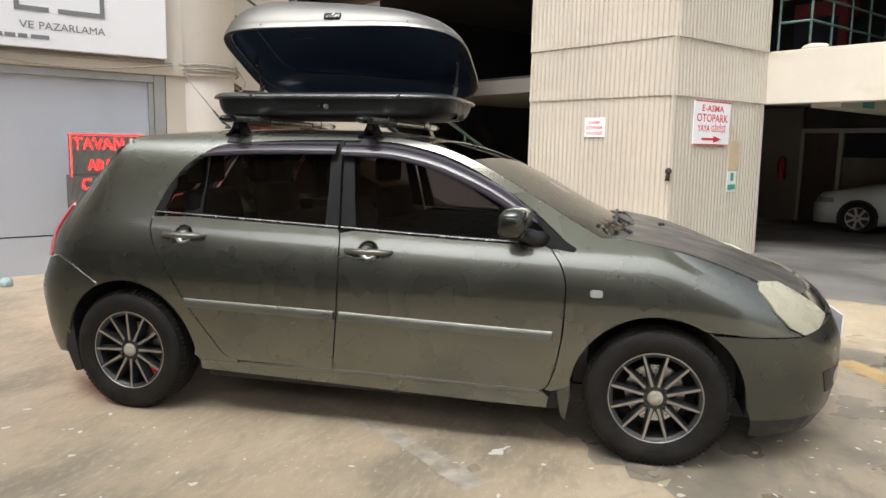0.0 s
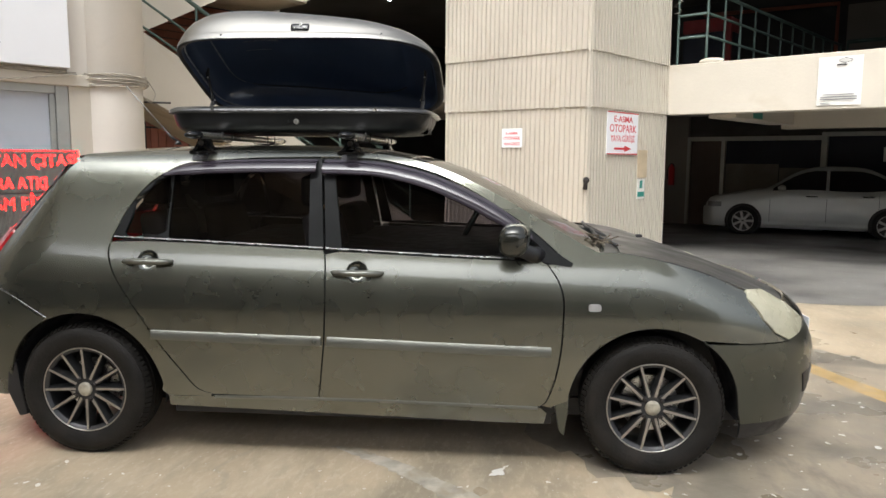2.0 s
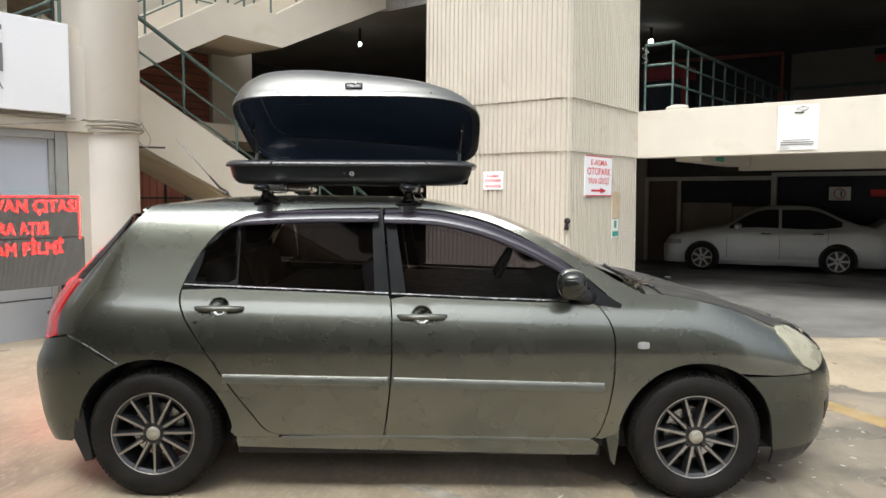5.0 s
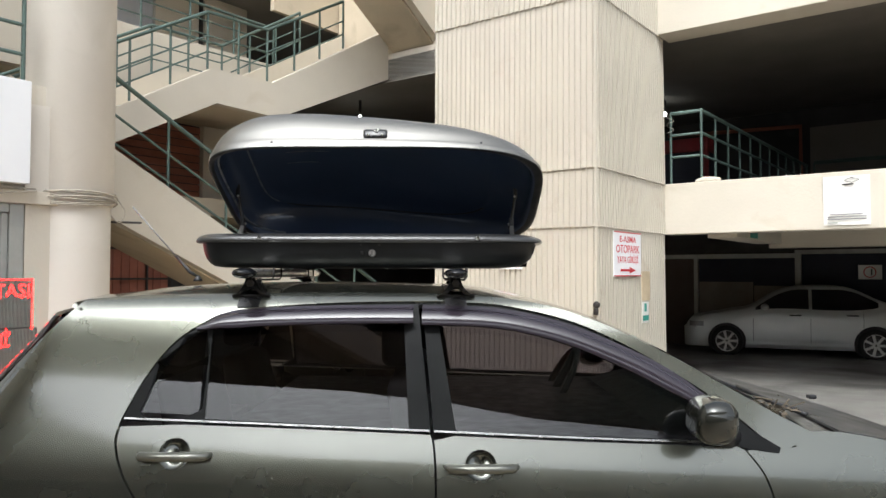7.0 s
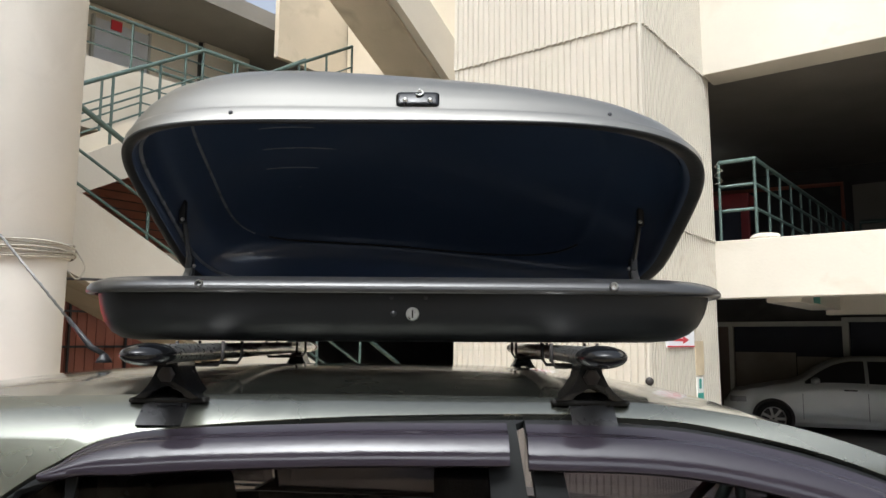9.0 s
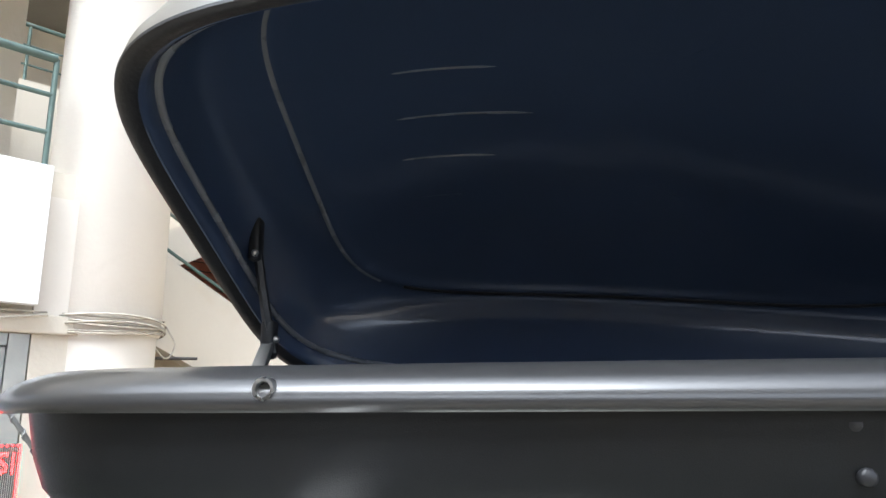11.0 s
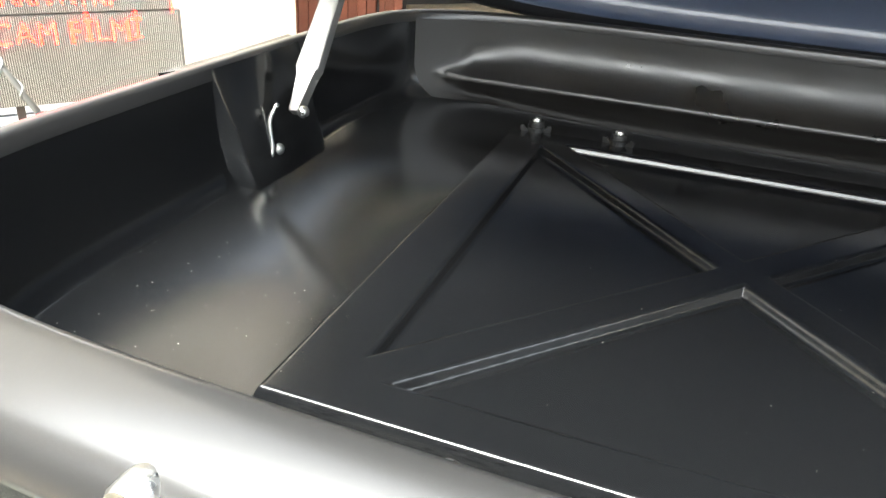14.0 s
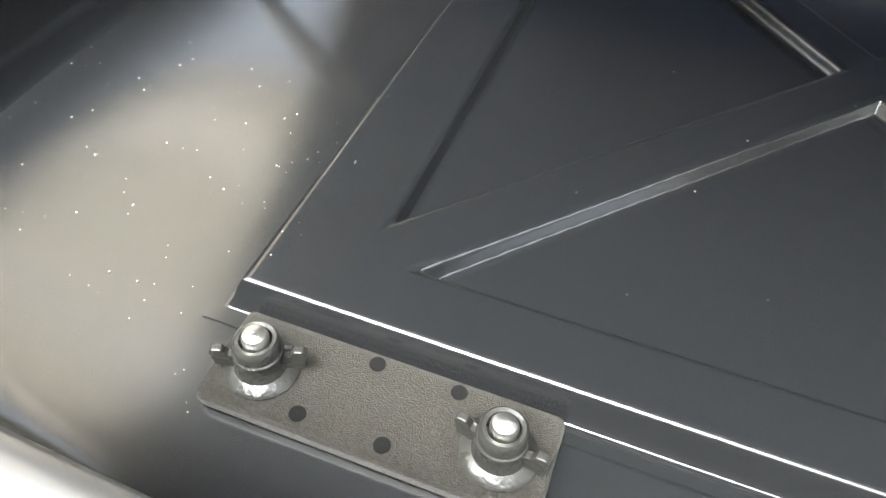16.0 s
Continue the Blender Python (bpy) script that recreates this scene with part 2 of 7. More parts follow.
M_DUST = material("pale_dust", (0.46, 0.44, 0.41), 0.8, 0.0, 0.2, 40.0, 300.0, 0.0, spec=0.1)
# Near-black tone for an unseen wall, chosen for what the car's doors mirror.
M_UNSEEN_BASE = material("unseen_dark_base", (0.055, 0.053, 0.050), 0.7, 0.0, 0.2, 0.8, 20.0, 0.03)
M_HOLE = material("dark_hole", (0.006, 0.006, 0.006), 0.9, 0.0, 0.1, 40.0, 300.0, 0.0, spec=0.05)
M_KNOB = material("grey_plastic_nut", (0.022, 0.0215, 0.020), 0.32, 0.1, 0.2, 20.0, 300.0, 0.02)
M_WALL = material("cream_painted_concrete", (0.58, 0.53, 0.44), 0.8, 0.0, 0.06, 0.9, 30.0, 0.05, stain=(0.53, 0.47, 0.37), stain_scale=1.7, stain_at=0.60)
M_SOFFIT = material("soffit_concrete", (0.50, 0.43, 0.32), 0.85, 0.0, 0.10, 0.8, 25.0, 0.05, stain=(0.36, 0.30, 0.22), stain_scale=1.1)
M_CORRU = material("ivory_corrugated_metal", (0.50, 0.455, 0.375), 0.55, 0.0, 0.06, 0.8, 40.0, 0.015, stain=(0.43, 0.37, 0.29), stain_scale=2.2, stain_at=0.62, each=0.12)
M_GREEN = material("green_rail_paint", (0.085, 0.125, 0.108), 0.5, 0.2, 0.2, 7.0, 70.0, 0.02, stain=(0.16, 0.17, 0.15), stain_scale=9.0, stain_at=0.64)
# The garage's gloom is put into this near-black wall colour.
M_DARK = material("garage_wall_gloom", (0.045, 0.043, 0.042), 0.8, 0.0, 0.3, 0.7, 18.0, 0.03, stain=(0.09, 0.085, 0.08), stain_scale=0.6)
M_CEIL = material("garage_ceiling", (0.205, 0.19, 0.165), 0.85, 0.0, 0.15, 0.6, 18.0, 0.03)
M_NAVY = material("navy_panel", (0.012, 0.015, 0.028), 0.6, 0.0, 0.2, 1.2, 30.0, 0.01)
M_BROWN = material("brown_door", (0.10, 0.075, 0.06), 0.6, 0.0, 0.15, 2.0, 30.0, 0.02)
M_BRICK = material("red_brown_cladding", (0.30, 0.105, 0.065), 0.75, 0.0, 0.18, 3.0, 40.0, 0.05, each=0.5)
M_IRON = material("dark_iron", (0.035, 0.03, 0.028), 0.6, 0.4, 0.2, 9.0, 80.0, 0.03)
M_WHITE = material("white_board", (0.80, 0.80, 0.81), 0.5, 0.0, 0.03, 0.8, 30.0, 0.004)
M_SHUT = material("pale_grey_shutter", (0.50, 0.52, 0.56), 0.42, 0.0, 0.05, 0.7, 30.0, 0.006, stain=(0.44, 0.46, 0.49), stain_scale=0.9)
M_ALU = material("grey_window_frame", (0.40, 0.40, 0.37), 0.4, 0.5, 0.1, 5.0, 60.0, 0.01)
M_REDINK = material("red_sign_ink", (0.55, 0.025, 0.035), 0.5, 0.0, 0.05, 5.0, 60.0, 0.0)
M_GREYINK = material("grey_sign_ink", (0.19, 0.19, 0.195), 0.5, 0.0, 0.05, 5.0, 60.0, 0.0)
M_PAPER = material("worn_paper", (0.74, 0.72, 0.67), 0.7, 0.0, 0.05, 3.0, 40.0, 0.02)
M_CARD = material("tan_board", (0.52, 0.42, 0.28), 0.7, 0.0, 0.12, 4.0, 50.0, 0.02)
M_GREENINK = material("green_notice_ink", (0.05, 0.28, 0.22), 0.5, 0.0, 0.1, 20.0, 60.0, 0.0)
M_LEDFACE = material("led_board_face", (0.10, 0.098, 0.093), 0.55, 0.0, 0.2, 60.0, 300.0, 0.02)
M_LEDON = glow("lit_red_diode", (1.0, 0.0014, 0.0010), 22.0)
M_BULB = glow("bulb_glass", (1.0, 0.97, 0.9), 9.0)
M_SEAT = material("dark_seat_fabric", (0.045, 0.043, 0.045), 0.9, 0.0, 0.3, 9.0, 200.0, 0.05)
M_DASH = material("dashboard_plastic", (0.03, 0.03, 0.031), 0.6, 0.0, 0.2, 9.0, 120.0, 0.03)
M_CABLE = material("old_cable", (0.42, 0.38, 0.31), 0.7, 0.0, 0.25, 20.0, 90.0, 0.02, each=0.4)
M_GROUND = material("worn_yard_concrete", (0.45, 0.365, 0.25), 0.42, 0.0, 0.22, 0.55, 22.0, 0.05, stain=(0.29, 0.245, 0.175), stain_scale=0.9, stain_at=0.50, rough_spread=0.2)
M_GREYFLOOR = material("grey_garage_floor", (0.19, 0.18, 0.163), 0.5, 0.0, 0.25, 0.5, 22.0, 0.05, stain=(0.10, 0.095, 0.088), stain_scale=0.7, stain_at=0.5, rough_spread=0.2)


def speckled(mat, scale, size, colour, amount=1.0):
    """Scattered small spots of another colour on top of a surface."""
    nt = mat.node_tree
    p = nt.nodes["Principled BSDF"]
    under = p.inputs["Base Color"].links[0].from_socket
    v = nt.nodes.new("ShaderNodeTexVoronoi")
    v.inputs["Scale"].default_value = scale
    nt.links.new(nt.nodes.new("ShaderNodeTexCoord").outputs["Object"], v.inputs["Vector"])
    r = nt.nodes.new("ShaderNodeMapRange")
    r.inputs["From Min"].default_value, r.inputs["From Max"].default_value = size, size * 0.6
    r.inputs["To Max"].default_value = amount
    nt.links.new(v.outputs["Distance"], r.inputs["Value"])
    n = nt.nodes.new("ShaderNodeTexNoise")
    n.inputs["Scale"].default_value = scale * 0.12
    nt.links.new(v.inputs["Vector"].links[0].from_socket, n.inputs["Vector"])
    gate = nt.nodes.new("ShaderNodeMapRange")
    gate.inputs["From Min"].default_value, gate.inputs["From Max"].default_value = 0.5, 0.62
    nt.links.new(n.outputs["Fac"], gate.inputs["Value"])
    both = nt.nodes.new("ShaderNodeMath")
    both.operation = "MULTIPLY"
    nt.links.new(r.outputs[0], both.inputs[0])
    nt.links.new(gate.outputs[0], both.inputs[1])
    x = nt.nodes.new("ShaderNodeMix")
    x.data_type = "RGBA"
    x.inputs[7].default_value = (*colour, 1)
    nt.links.new(both.outputs[0], x.inputs[0])
    nt.links.new(under, x.inputs[6])
    nt.links.new(x.outputs[2], p.inputs["Base Color"])


def mottled(mat, scale, colour, amount):
    """Cloudy patches of another tone, drawn out one way as by a broom."""
    nt = mat.node_tree
    p = nt.nodes["Principled BSDF"]
    under = p.inputs["Base Color"].links[0].from_socket
    turn = nt.nodes.new("ShaderNodeMapping")
    turn.inputs["Rotation"].default_value, turn.inputs["Scale"].default_value = (0, 0, 0.5 + scale), (1.0, 0.4, 1.0)
    nt.links.new(nt.nodes.new("ShaderNodeTexCoord").outputs["Object"], turn.inputs["Vector"])
    n = nt.nodes.new("ShaderNodeTexNoise")
    n.inputs["Scale"].default_value, n.inputs["Detail"].default_value, n.inputs["Roughness"].default_value = scale, 6.0, 0.65
    nt.links.new(turn.outputs[0], n.inputs["Vector"])
    r = nt.nodes.new("ShaderNodeMapRange")
    r.inputs["From Min"].default_value, r.inputs["From Max"].default_value, r.inputs["To Max"].default_value = 0.50, 0.66, amount
    nt.links.new(n.outputs["Fac"], r.inputs["Value"])
    x = nt.nodes.new("ShaderNodeMix")
    x.data_type = "RGBA"
    x.inputs[7].default_value = (*colour, 1)
    nt.links.new(r.outputs[0], x.inputs[0])
    nt.links.new(under, x.inputs[6])
    nt.links.new(x.outputs[2], p.inputs["Base Color"])


def cracked(mat, scale, colour, width=0.006):
    """Thin dark cracks that wander over a surface."""
    nt = mat.node_tree
    p = nt.nodes["Principled BSDF"]
    under = p.inputs["Base Color"].links[0].from_socket
    co = nt.nodes.new("ShaderNodeTexCoord").outputs["Object"]
    n = nt.nodes.new("ShaderNodeTexNoise")
    n.inputs["Scale"].default_value = 2.5
    nt.links.new(co, n.inputs["Vector"])
    mixv = nt.nodes.new("ShaderNodeMix")
    mixv.data_type = "VECTOR"
    mixv.inputs[0].default_value = 0.25
    nt.links.new(co, mixv.inputs[4])
    nt.links.new(n.outputs["Color"], mixv.inputs[5])
    v = nt.nodes.new("ShaderNodeTexVoronoi")
    v.feature = "DISTANCE_TO_EDGE"
    v.inputs["Scale"].default_value = scale
    nt.links.new(mixv.outputs[1], v.inputs["Vector"])
    r = nt.nodes.new("ShaderNodeMapRange")
    r.inputs["From Min"].default_value, r.inputs["From Max"].default_value = width, width * 0.3
    r.inputs["To Max"].default_value = 0.35
    nt.links.new(v.outputs["Distance"], r.inputs["Value"])
    x = nt.nodes.new("ShaderNodeMix")
    x.data_type = "RGBA"
    x.inputs[7].default_value = (*colour, 1)
    nt.links.new(r.outputs[0], x.inputs[0])
    nt.links.new(under, x.inputs[6])
    nt.links.new(x.outputs[2], p.inputs["Base Color"])


cracked(M_GROUND, 0.33, (0.30, 0.265, 0.21), 0.004)
mottled(M_GROUND, 2.6, (0.55, 0.46, 0.33), 0.6)
mottled(M_GROUND, 7.0, (0.30, 0.25, 0.18), 0.45)
mottled(M_GROUND, 30.0, (0.58, 0.50, 0.38), 0.45)
speckled(M_GROUND, 21.0, 0.10, (0.74, 0.72, 0.66), 0.9)
speckled(M_GROUND, 8.0, 0.085, (0.66, 0.63, 0.57), 0.8)
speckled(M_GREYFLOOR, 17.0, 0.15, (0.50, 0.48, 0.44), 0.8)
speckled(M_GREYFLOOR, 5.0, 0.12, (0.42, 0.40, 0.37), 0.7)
M_YELLOW = material("worn_yellow_line", (0.42, 0.29, 0.12), 0.6, 0.0, 0.3, 6.0, 30.0, 0.03, stain=(0.36, 0.27, 0.16), stain_scale=6.0, stain_at=0.5)
M_PALE = material("pale_paint_scar", (0.43, 0.39, 0.32), 0.6, 0.0, 0.3, 9.0, 60.0, 0.04, stain=(0.32, 0.27, 0.19), stain_scale=7.0, stain_at=0.5)
# Damp concrete tone that also carries the shadow under the bumper.
M_STAIN_SHADE = material("damp_shaded_concrete", (0.235, 0.205, 0.16), 0.36, 0.0, 0.30, 1.1, 26.0, 0.05, stain=(0.36, 0.30, 0.22), stain_scale=1.6, stain_at=0.48, rough_spread=0.2)
speckled(M_STAIN_SHADE, 19.0, 0.12, (0.70, 0.68, 0.62), 0.9)
mottled(M_STAIN_SHADE, 6.0, (0.15, 0.135, 0.11), 0.6)
M_GREENCRATE = material("green_plastic", (0.08, 0.30, 0.22), 0.5, 0.0, 0.1, 5.0, 60.0, 0.01)
M_BALL = material("pale_blue_ball", (0.38, 0.50, 0.52), 0.5, 0.0, 0.1, 5.0, 60.0, 0.02)
M_GLOSSBLACK = material("gloss_black_plastic", (0.006, 0.006, 0.0065), 0.2, 0.0, 0.1, 9.0, 120.0, 0.002)
M_COLUMN = material("pale_painted_column", (0.63, 0.585, 0.515), 0.75, 0.0, 0.05, 0.9, 30.0, 0.04, stain=(0.56, 0.515, 0.44), stain_scale=1.3, stain_at=0.60)
M_STRAP = material("satin_clamp_metal", (0.035, 0.034, 0.034), 0.28, 0.4, 0.1, 9.0, 120.0, 0.005)
# Paler than the lid's lining: highlights on the moulded lines, put in as colour.
M_LID_GLINT = material("lid_line_highlight", (0.20, 0.21, 0.23), 0.3, 0.0, 0.03, 9.0, 120.0, 0.0)
M_LEAF = material("dry_leaf_litter", (0.12, 0.095, 0.065), 0.8, 0.0, 0.35, 20.0, 120.0, 0.08)
M_SHOPB = material("dull_beige_board", (0.30, 0.27, 0.23), 0.7, 0.0, 0.2, 1.5, 40.0, 0.02)
M_LEDGE = material("grained_black_ledge", (0.014, 0.0125, 0.011), 0.36, 0.0, 0.08, 7.0, 500.0, 0.002, spec=1.0)
M_ARM = material("satin_pale_alloy", (0.30, 0.295, 0.28), 0.42, 0.5, 0.05, 9.0, 200.0, 0.002)
M_DEEPRED = material("dull_red_paint", (0.22, 0.02, 0.022), 0.5, 0.0, 0.15, 4.0, 60.0, 0.01)

# ---------------------------------------------------------------- the yard
def ground_sheet():
    far = [-400, -150, -60, -30]
    xs = far + [i * 0.75 for i in range(-24, 33)] + [30, 60, 150, 400]
    ys = far + [i * 0.75 for i in range(-20, 33)] + [30, 60, 150, 400]
    verts = [(x, y, ground_z(x, y)) for y in ys for x in xs]
    n = len(xs)
    faces = [(j * n + i, j * n + i + 1, (j + 1) * n + i + 1, (j + 1) * n + i) for j in range(len(ys) - 1) for i in range(n - 1)]
    ob = put("ground", mesh_of("ground", verts, faces, M_GROUND, True))
    return tagged(ob, "worn stained beige concrete yard floor under the car", "ground", kind="structure")


ground_sheet()


def patch(name, pts, mat, label, category, lift=0.004, rough=0.02):
    """A thin worn mark lying on the ground, with an uneven edge."""
    rnd = random.Random(name)
    ring = []
    for i in range(len(pts)):
        p, q = Vector((*pts[i], 0)), Vector((*pts[(i + 1) % len(pts)], 0))
        for j in range(6):
            v = p.lerp(q, j / 6) + Vector((rnd.uniform(-rough, rough), rnd.uniform(-rough, rough), 0))
            ring.append((v.x, v.y, ground_z(v.x, v.y) + lift))
    me = mesh_of(name, ring, [tuple(range(len(ring)))], mat)
    return tagged(put(name, me), label, category, kind="structure")


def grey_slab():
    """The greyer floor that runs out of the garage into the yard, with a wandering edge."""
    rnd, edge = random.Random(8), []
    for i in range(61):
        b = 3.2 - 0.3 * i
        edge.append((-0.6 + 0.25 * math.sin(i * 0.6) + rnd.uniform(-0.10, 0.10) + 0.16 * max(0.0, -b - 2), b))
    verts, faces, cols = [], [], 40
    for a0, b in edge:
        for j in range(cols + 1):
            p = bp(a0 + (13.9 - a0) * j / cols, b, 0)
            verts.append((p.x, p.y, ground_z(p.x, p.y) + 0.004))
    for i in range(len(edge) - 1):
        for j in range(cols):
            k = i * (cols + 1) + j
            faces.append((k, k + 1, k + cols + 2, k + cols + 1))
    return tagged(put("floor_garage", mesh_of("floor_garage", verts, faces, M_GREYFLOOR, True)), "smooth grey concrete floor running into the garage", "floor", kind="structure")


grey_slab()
patch("yellow_line", [(3.86, 2.05), (3.99, 2.12), (4.44, 0.80), (4.30, 0.73)], M_YELLOW, "worn yellow painted line on the yard floor", "floor marking")
patch("paint_scar", [(1.12, 0.22), (1.26, 0.20), (1.37, 0.13), (1.52, 0.05), (1.67, -0.09), (1.80, -0.19), (1.93, -0.33), (1.86, -0.40), (1.70, -0.27), (1.60, -0.16), (1.45, -0.03), (1.30, 0.09)], M_PALE, "pale grey smear on the concrete beside the car", "floor marking", 0.004, 0.012)
patch("paint_scar", [(1.89, -0.04), (1.91, 0.02), (1.98, 0.08), (1.95, 0.02), (1.96, -0.03)], M_PAPER, "small white splash on the concrete beside the car", "floor marking", 0.005, 0.006)

# Damp patch with the shadow below the bumper painted into it.
patch("floor_stain", [(2.05, 0.55), (2.35, 0.05), (2.62, -0.10), (2.85, -0.42), (3.25, -0.50), (3.6, -0.30), (4.05, -0.15), (4.5, 0.35), (4.9, 1.1), (4.75, 1.9), (4.2, 2.4), (3.4, 2.5), (2.6, 2.2), (2.1, 1.5)], M_STAIN_SHADE, "damp grey stain round the car's nose, bumper shadow in its colour", "stain", 0.003, 0.07)


def flecks(n, x0, x1, y0, y1, seed):
    """Small torn flecks of white paint and grit, scattered on the ground."""
    rnd, verts, faces = random.Random(seed), [], []
    for i in range(n):
        x, y = rnd.uniform(x0, x1), rnd.uniform(y0, y1)
        r, turn, m, k = rnd.choice((0.004, 0.006, 0.009, 0.014, 0.022)), rnd.uniform(0, 6), rnd.randint(5, 8), rnd.uniform(0.35, 0.8)
        start = len(verts)
        for j in range(m):
            a, q = 2 * math.pi * j / m, r * rnd.uniform(0.6, 1.25)
            u, v = q * math.cos(a), q * k * math.sin(a)
            px, py = x + u * math.cos(turn) - v * math.sin(turn), y + u * math.sin(turn) + v * math.cos(turn)
            verts.append((px, py, ground_z(px, py) + 0.0065))
        faces.append(tuple(range(start, start + m)))
    return tagged(put("paint_flecks", mesh_of("paint_flecks", verts, faces, M_PAPER)), "scattered pale flecks of paint and grit on the concrete", "flecks", kind="stuff")


flecks(170, 2.4, 4.6, -0.9, 1.4, 5)
flecks(60, -0.5, 2.4, -0.9, 0.0, 6)


# ---------------------------------------------------------------- corrugated tower
def corrugated_sheet(name, along, start, length, z0, z1, out, parent, pitch=0.0785, deep=0.024):
    """One sheet with upright ribs; its foot stands proud of the sheet below."""
    n = int(round(length / pitch))
    step = length / n
    prof = []
    for i in range(n):
        k = start + i * step
        prof += [(k, 0.0), (k + 0.24 * step, 0.0), (k + 0.36 * step, deep), (k + 0.86 * step, deep), (k + 0.98 * step, 0.0)]
    prof.append((start + length, 0.0))
    verts, m = [], len(prof)
    for z, lift in ((z0, 0.030), (z0, 0.022), (z0 + 0.04, 0.018), (z1 + 0.03, 0.0)):
        for k, d in prof:
            e = -out - d - lift if z > z0 or lift < 0.025 else -out + 0.004
            verts.append(bp(e, k, z) if along == "b" else bp(k, e, z))
    faces = []
    for r in range(3):
        for i in range(m - 1):
            q = (r * m + i, r * m + i + 1, (r + 1) * m + i + 1, (r + 1) * m + i)
            faces.append(q if along == "a" else q[::-1])
    return put(name, mesh_of(name, verts, faces, M_CORRU), parent)


tower = thing("wall_tower", "square tower clad in ivory corrugated metal sheets", "wall", kind="structure")
slab("core", (0.004, 0.004, -0.3), (2.235, 2.405, 8.6), M_WALL, tower)
for z0, z1 in ((-0.12, 2.055), (2.055, 2.765), (2.765, 4.87), (4.87, 6.9), (6.9, 8.5)):
    corrugated_sheet("corrugated_sheet", "b", 0.0, 2.41, z0, z1, 0.0, tower)
    corrugated_sheet("corrugated_sheet", "a", 0.0, 2.24, z0, z1, 0.0, tower)
part("corner_flashing", tube_bm([bp(-0.012, -0.012, -0.12), bp(-0.012, -0.012, 8.5)], 0.022, 6), M_CORRU, tower)

# ---------------------------------------------------------------- parking decks beside the tower
deck = thing("wall_deck_lower", "cream painted concrete beam of the lower parking deck", "beam", kind="structure")
slab("front_beam", (2.24, -14.0, 2.05), (2.50, -0.005, 2.775), M_WALL, deck, bevel=0.012)
slab("inner_beam", (5.2, -14.0, 1.93), (5.5, -0.75, 2.45), M_WALL, deck)
slab("cross_beam", (2.51, -0.95, 2.0), (5.19, -0.55, 2.45), M_WALL, deck)
deck2 = thing("wall_deck_upper", "cream painted concrete beam of the upper parking deck", "beam", kind="structure")
slab("front_beam", (1.98, -14.0, 4.88), (2.45, -0.03, 6.6), M_WALL, deck2, bevel=0.012)
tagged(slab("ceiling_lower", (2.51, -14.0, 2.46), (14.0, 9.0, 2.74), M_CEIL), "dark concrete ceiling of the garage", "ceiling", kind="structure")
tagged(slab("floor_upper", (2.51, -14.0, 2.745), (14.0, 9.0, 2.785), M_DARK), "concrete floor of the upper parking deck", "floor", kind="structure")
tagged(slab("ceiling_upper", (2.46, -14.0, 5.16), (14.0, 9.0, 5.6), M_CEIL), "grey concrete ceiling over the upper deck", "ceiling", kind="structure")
tagged(slab("wall_far_side", (14.0, -14.0, -0.4), (14.2, 14.0, 8.6), M_DARK), "shade-dark end wall of the garage", "wall", kind="structure")
tagged(slab("wall_right_side", (2.5, -14.2, -0.4), (14.2, -14.0, 8.6), M_DARK), "shade-dark side wall of the garage", "wall", kind="structure")

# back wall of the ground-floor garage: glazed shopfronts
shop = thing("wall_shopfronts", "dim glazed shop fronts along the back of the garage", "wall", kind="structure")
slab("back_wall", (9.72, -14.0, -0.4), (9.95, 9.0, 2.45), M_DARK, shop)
slab("sill_wall", (9.60, -0.33, -0.35), (9.71, 1.9, 0.32), M_SHUT, shop)
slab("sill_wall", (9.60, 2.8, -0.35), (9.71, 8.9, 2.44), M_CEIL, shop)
for b0, b1, z0, z1 in ((2.72, 2.80, -0.3, 1.95), (1.86, 1.95, -0.3, 1.95), (-0.40, -0.28, -0.3, 2.02), (-3.4, -3.3, -0.3, 2.0)):
    slab("post", (9.58, b0, z0), (9.70, b1, z1), M_ALU, shop)
for b0, b1, z0, z1 in ((-0.28, 2.72, 1.85, 1.95), (-14.0, -0.4, 1.93, 2.02)):
    slab("header", (9.57, b0, z0), (9.695, b1, z1), M_ALU, shop)
slab("door", (9.62, 1.96, -0.28), (9.70, 2.71, 1.84), M_BROWN, shop, "brown glazed shop door")
slab("pane", (9.66, -0.27, 0.33), (9.70, 1.85, 1.84), M_NAVY, shop)
slab("board", (9.645, 0.62, 0.335), (9.658, 1.84, 1.30), M_SHOPB, shop)
slab("board", (9.645, -0.26, 0.335), (9.658, 0.60, 1.22), M_SHOPB, shop)
slab("pane", (9.66, -3.29, -0.2), (9.70, -0.41, 1.92), M_NAVY, shop)
slab("pane", (9.66, -9.0, -0.2), (9.70, -3.41, 1.92), M_NAVY, shop)

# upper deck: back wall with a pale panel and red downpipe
tagged(slab("wall_upper_back", (9.7, -14.0, 2.79), (9.9, 9.0, 5.15), M_DARK), "shade-dark back wall of the upper deck", "wall", kind="structure")
tagged(slab("wall_panel", (9.60, -9.0, 3.3), (9.69, -0.62, 4.72), M_CEIL), "pale grey panel on the back wall", "wall panel", kind="structure")
tagged(part("drain_pipe", tube_bm([bp(9.5, -0.45, 2.8), bp(9.5, -0.45, 4.75), bp(9.5, 2.5, 4.85)], 0.05, 8), M_BRICK, None, smooth=True), "red-brown drain pipe on the back wall", "pipe")


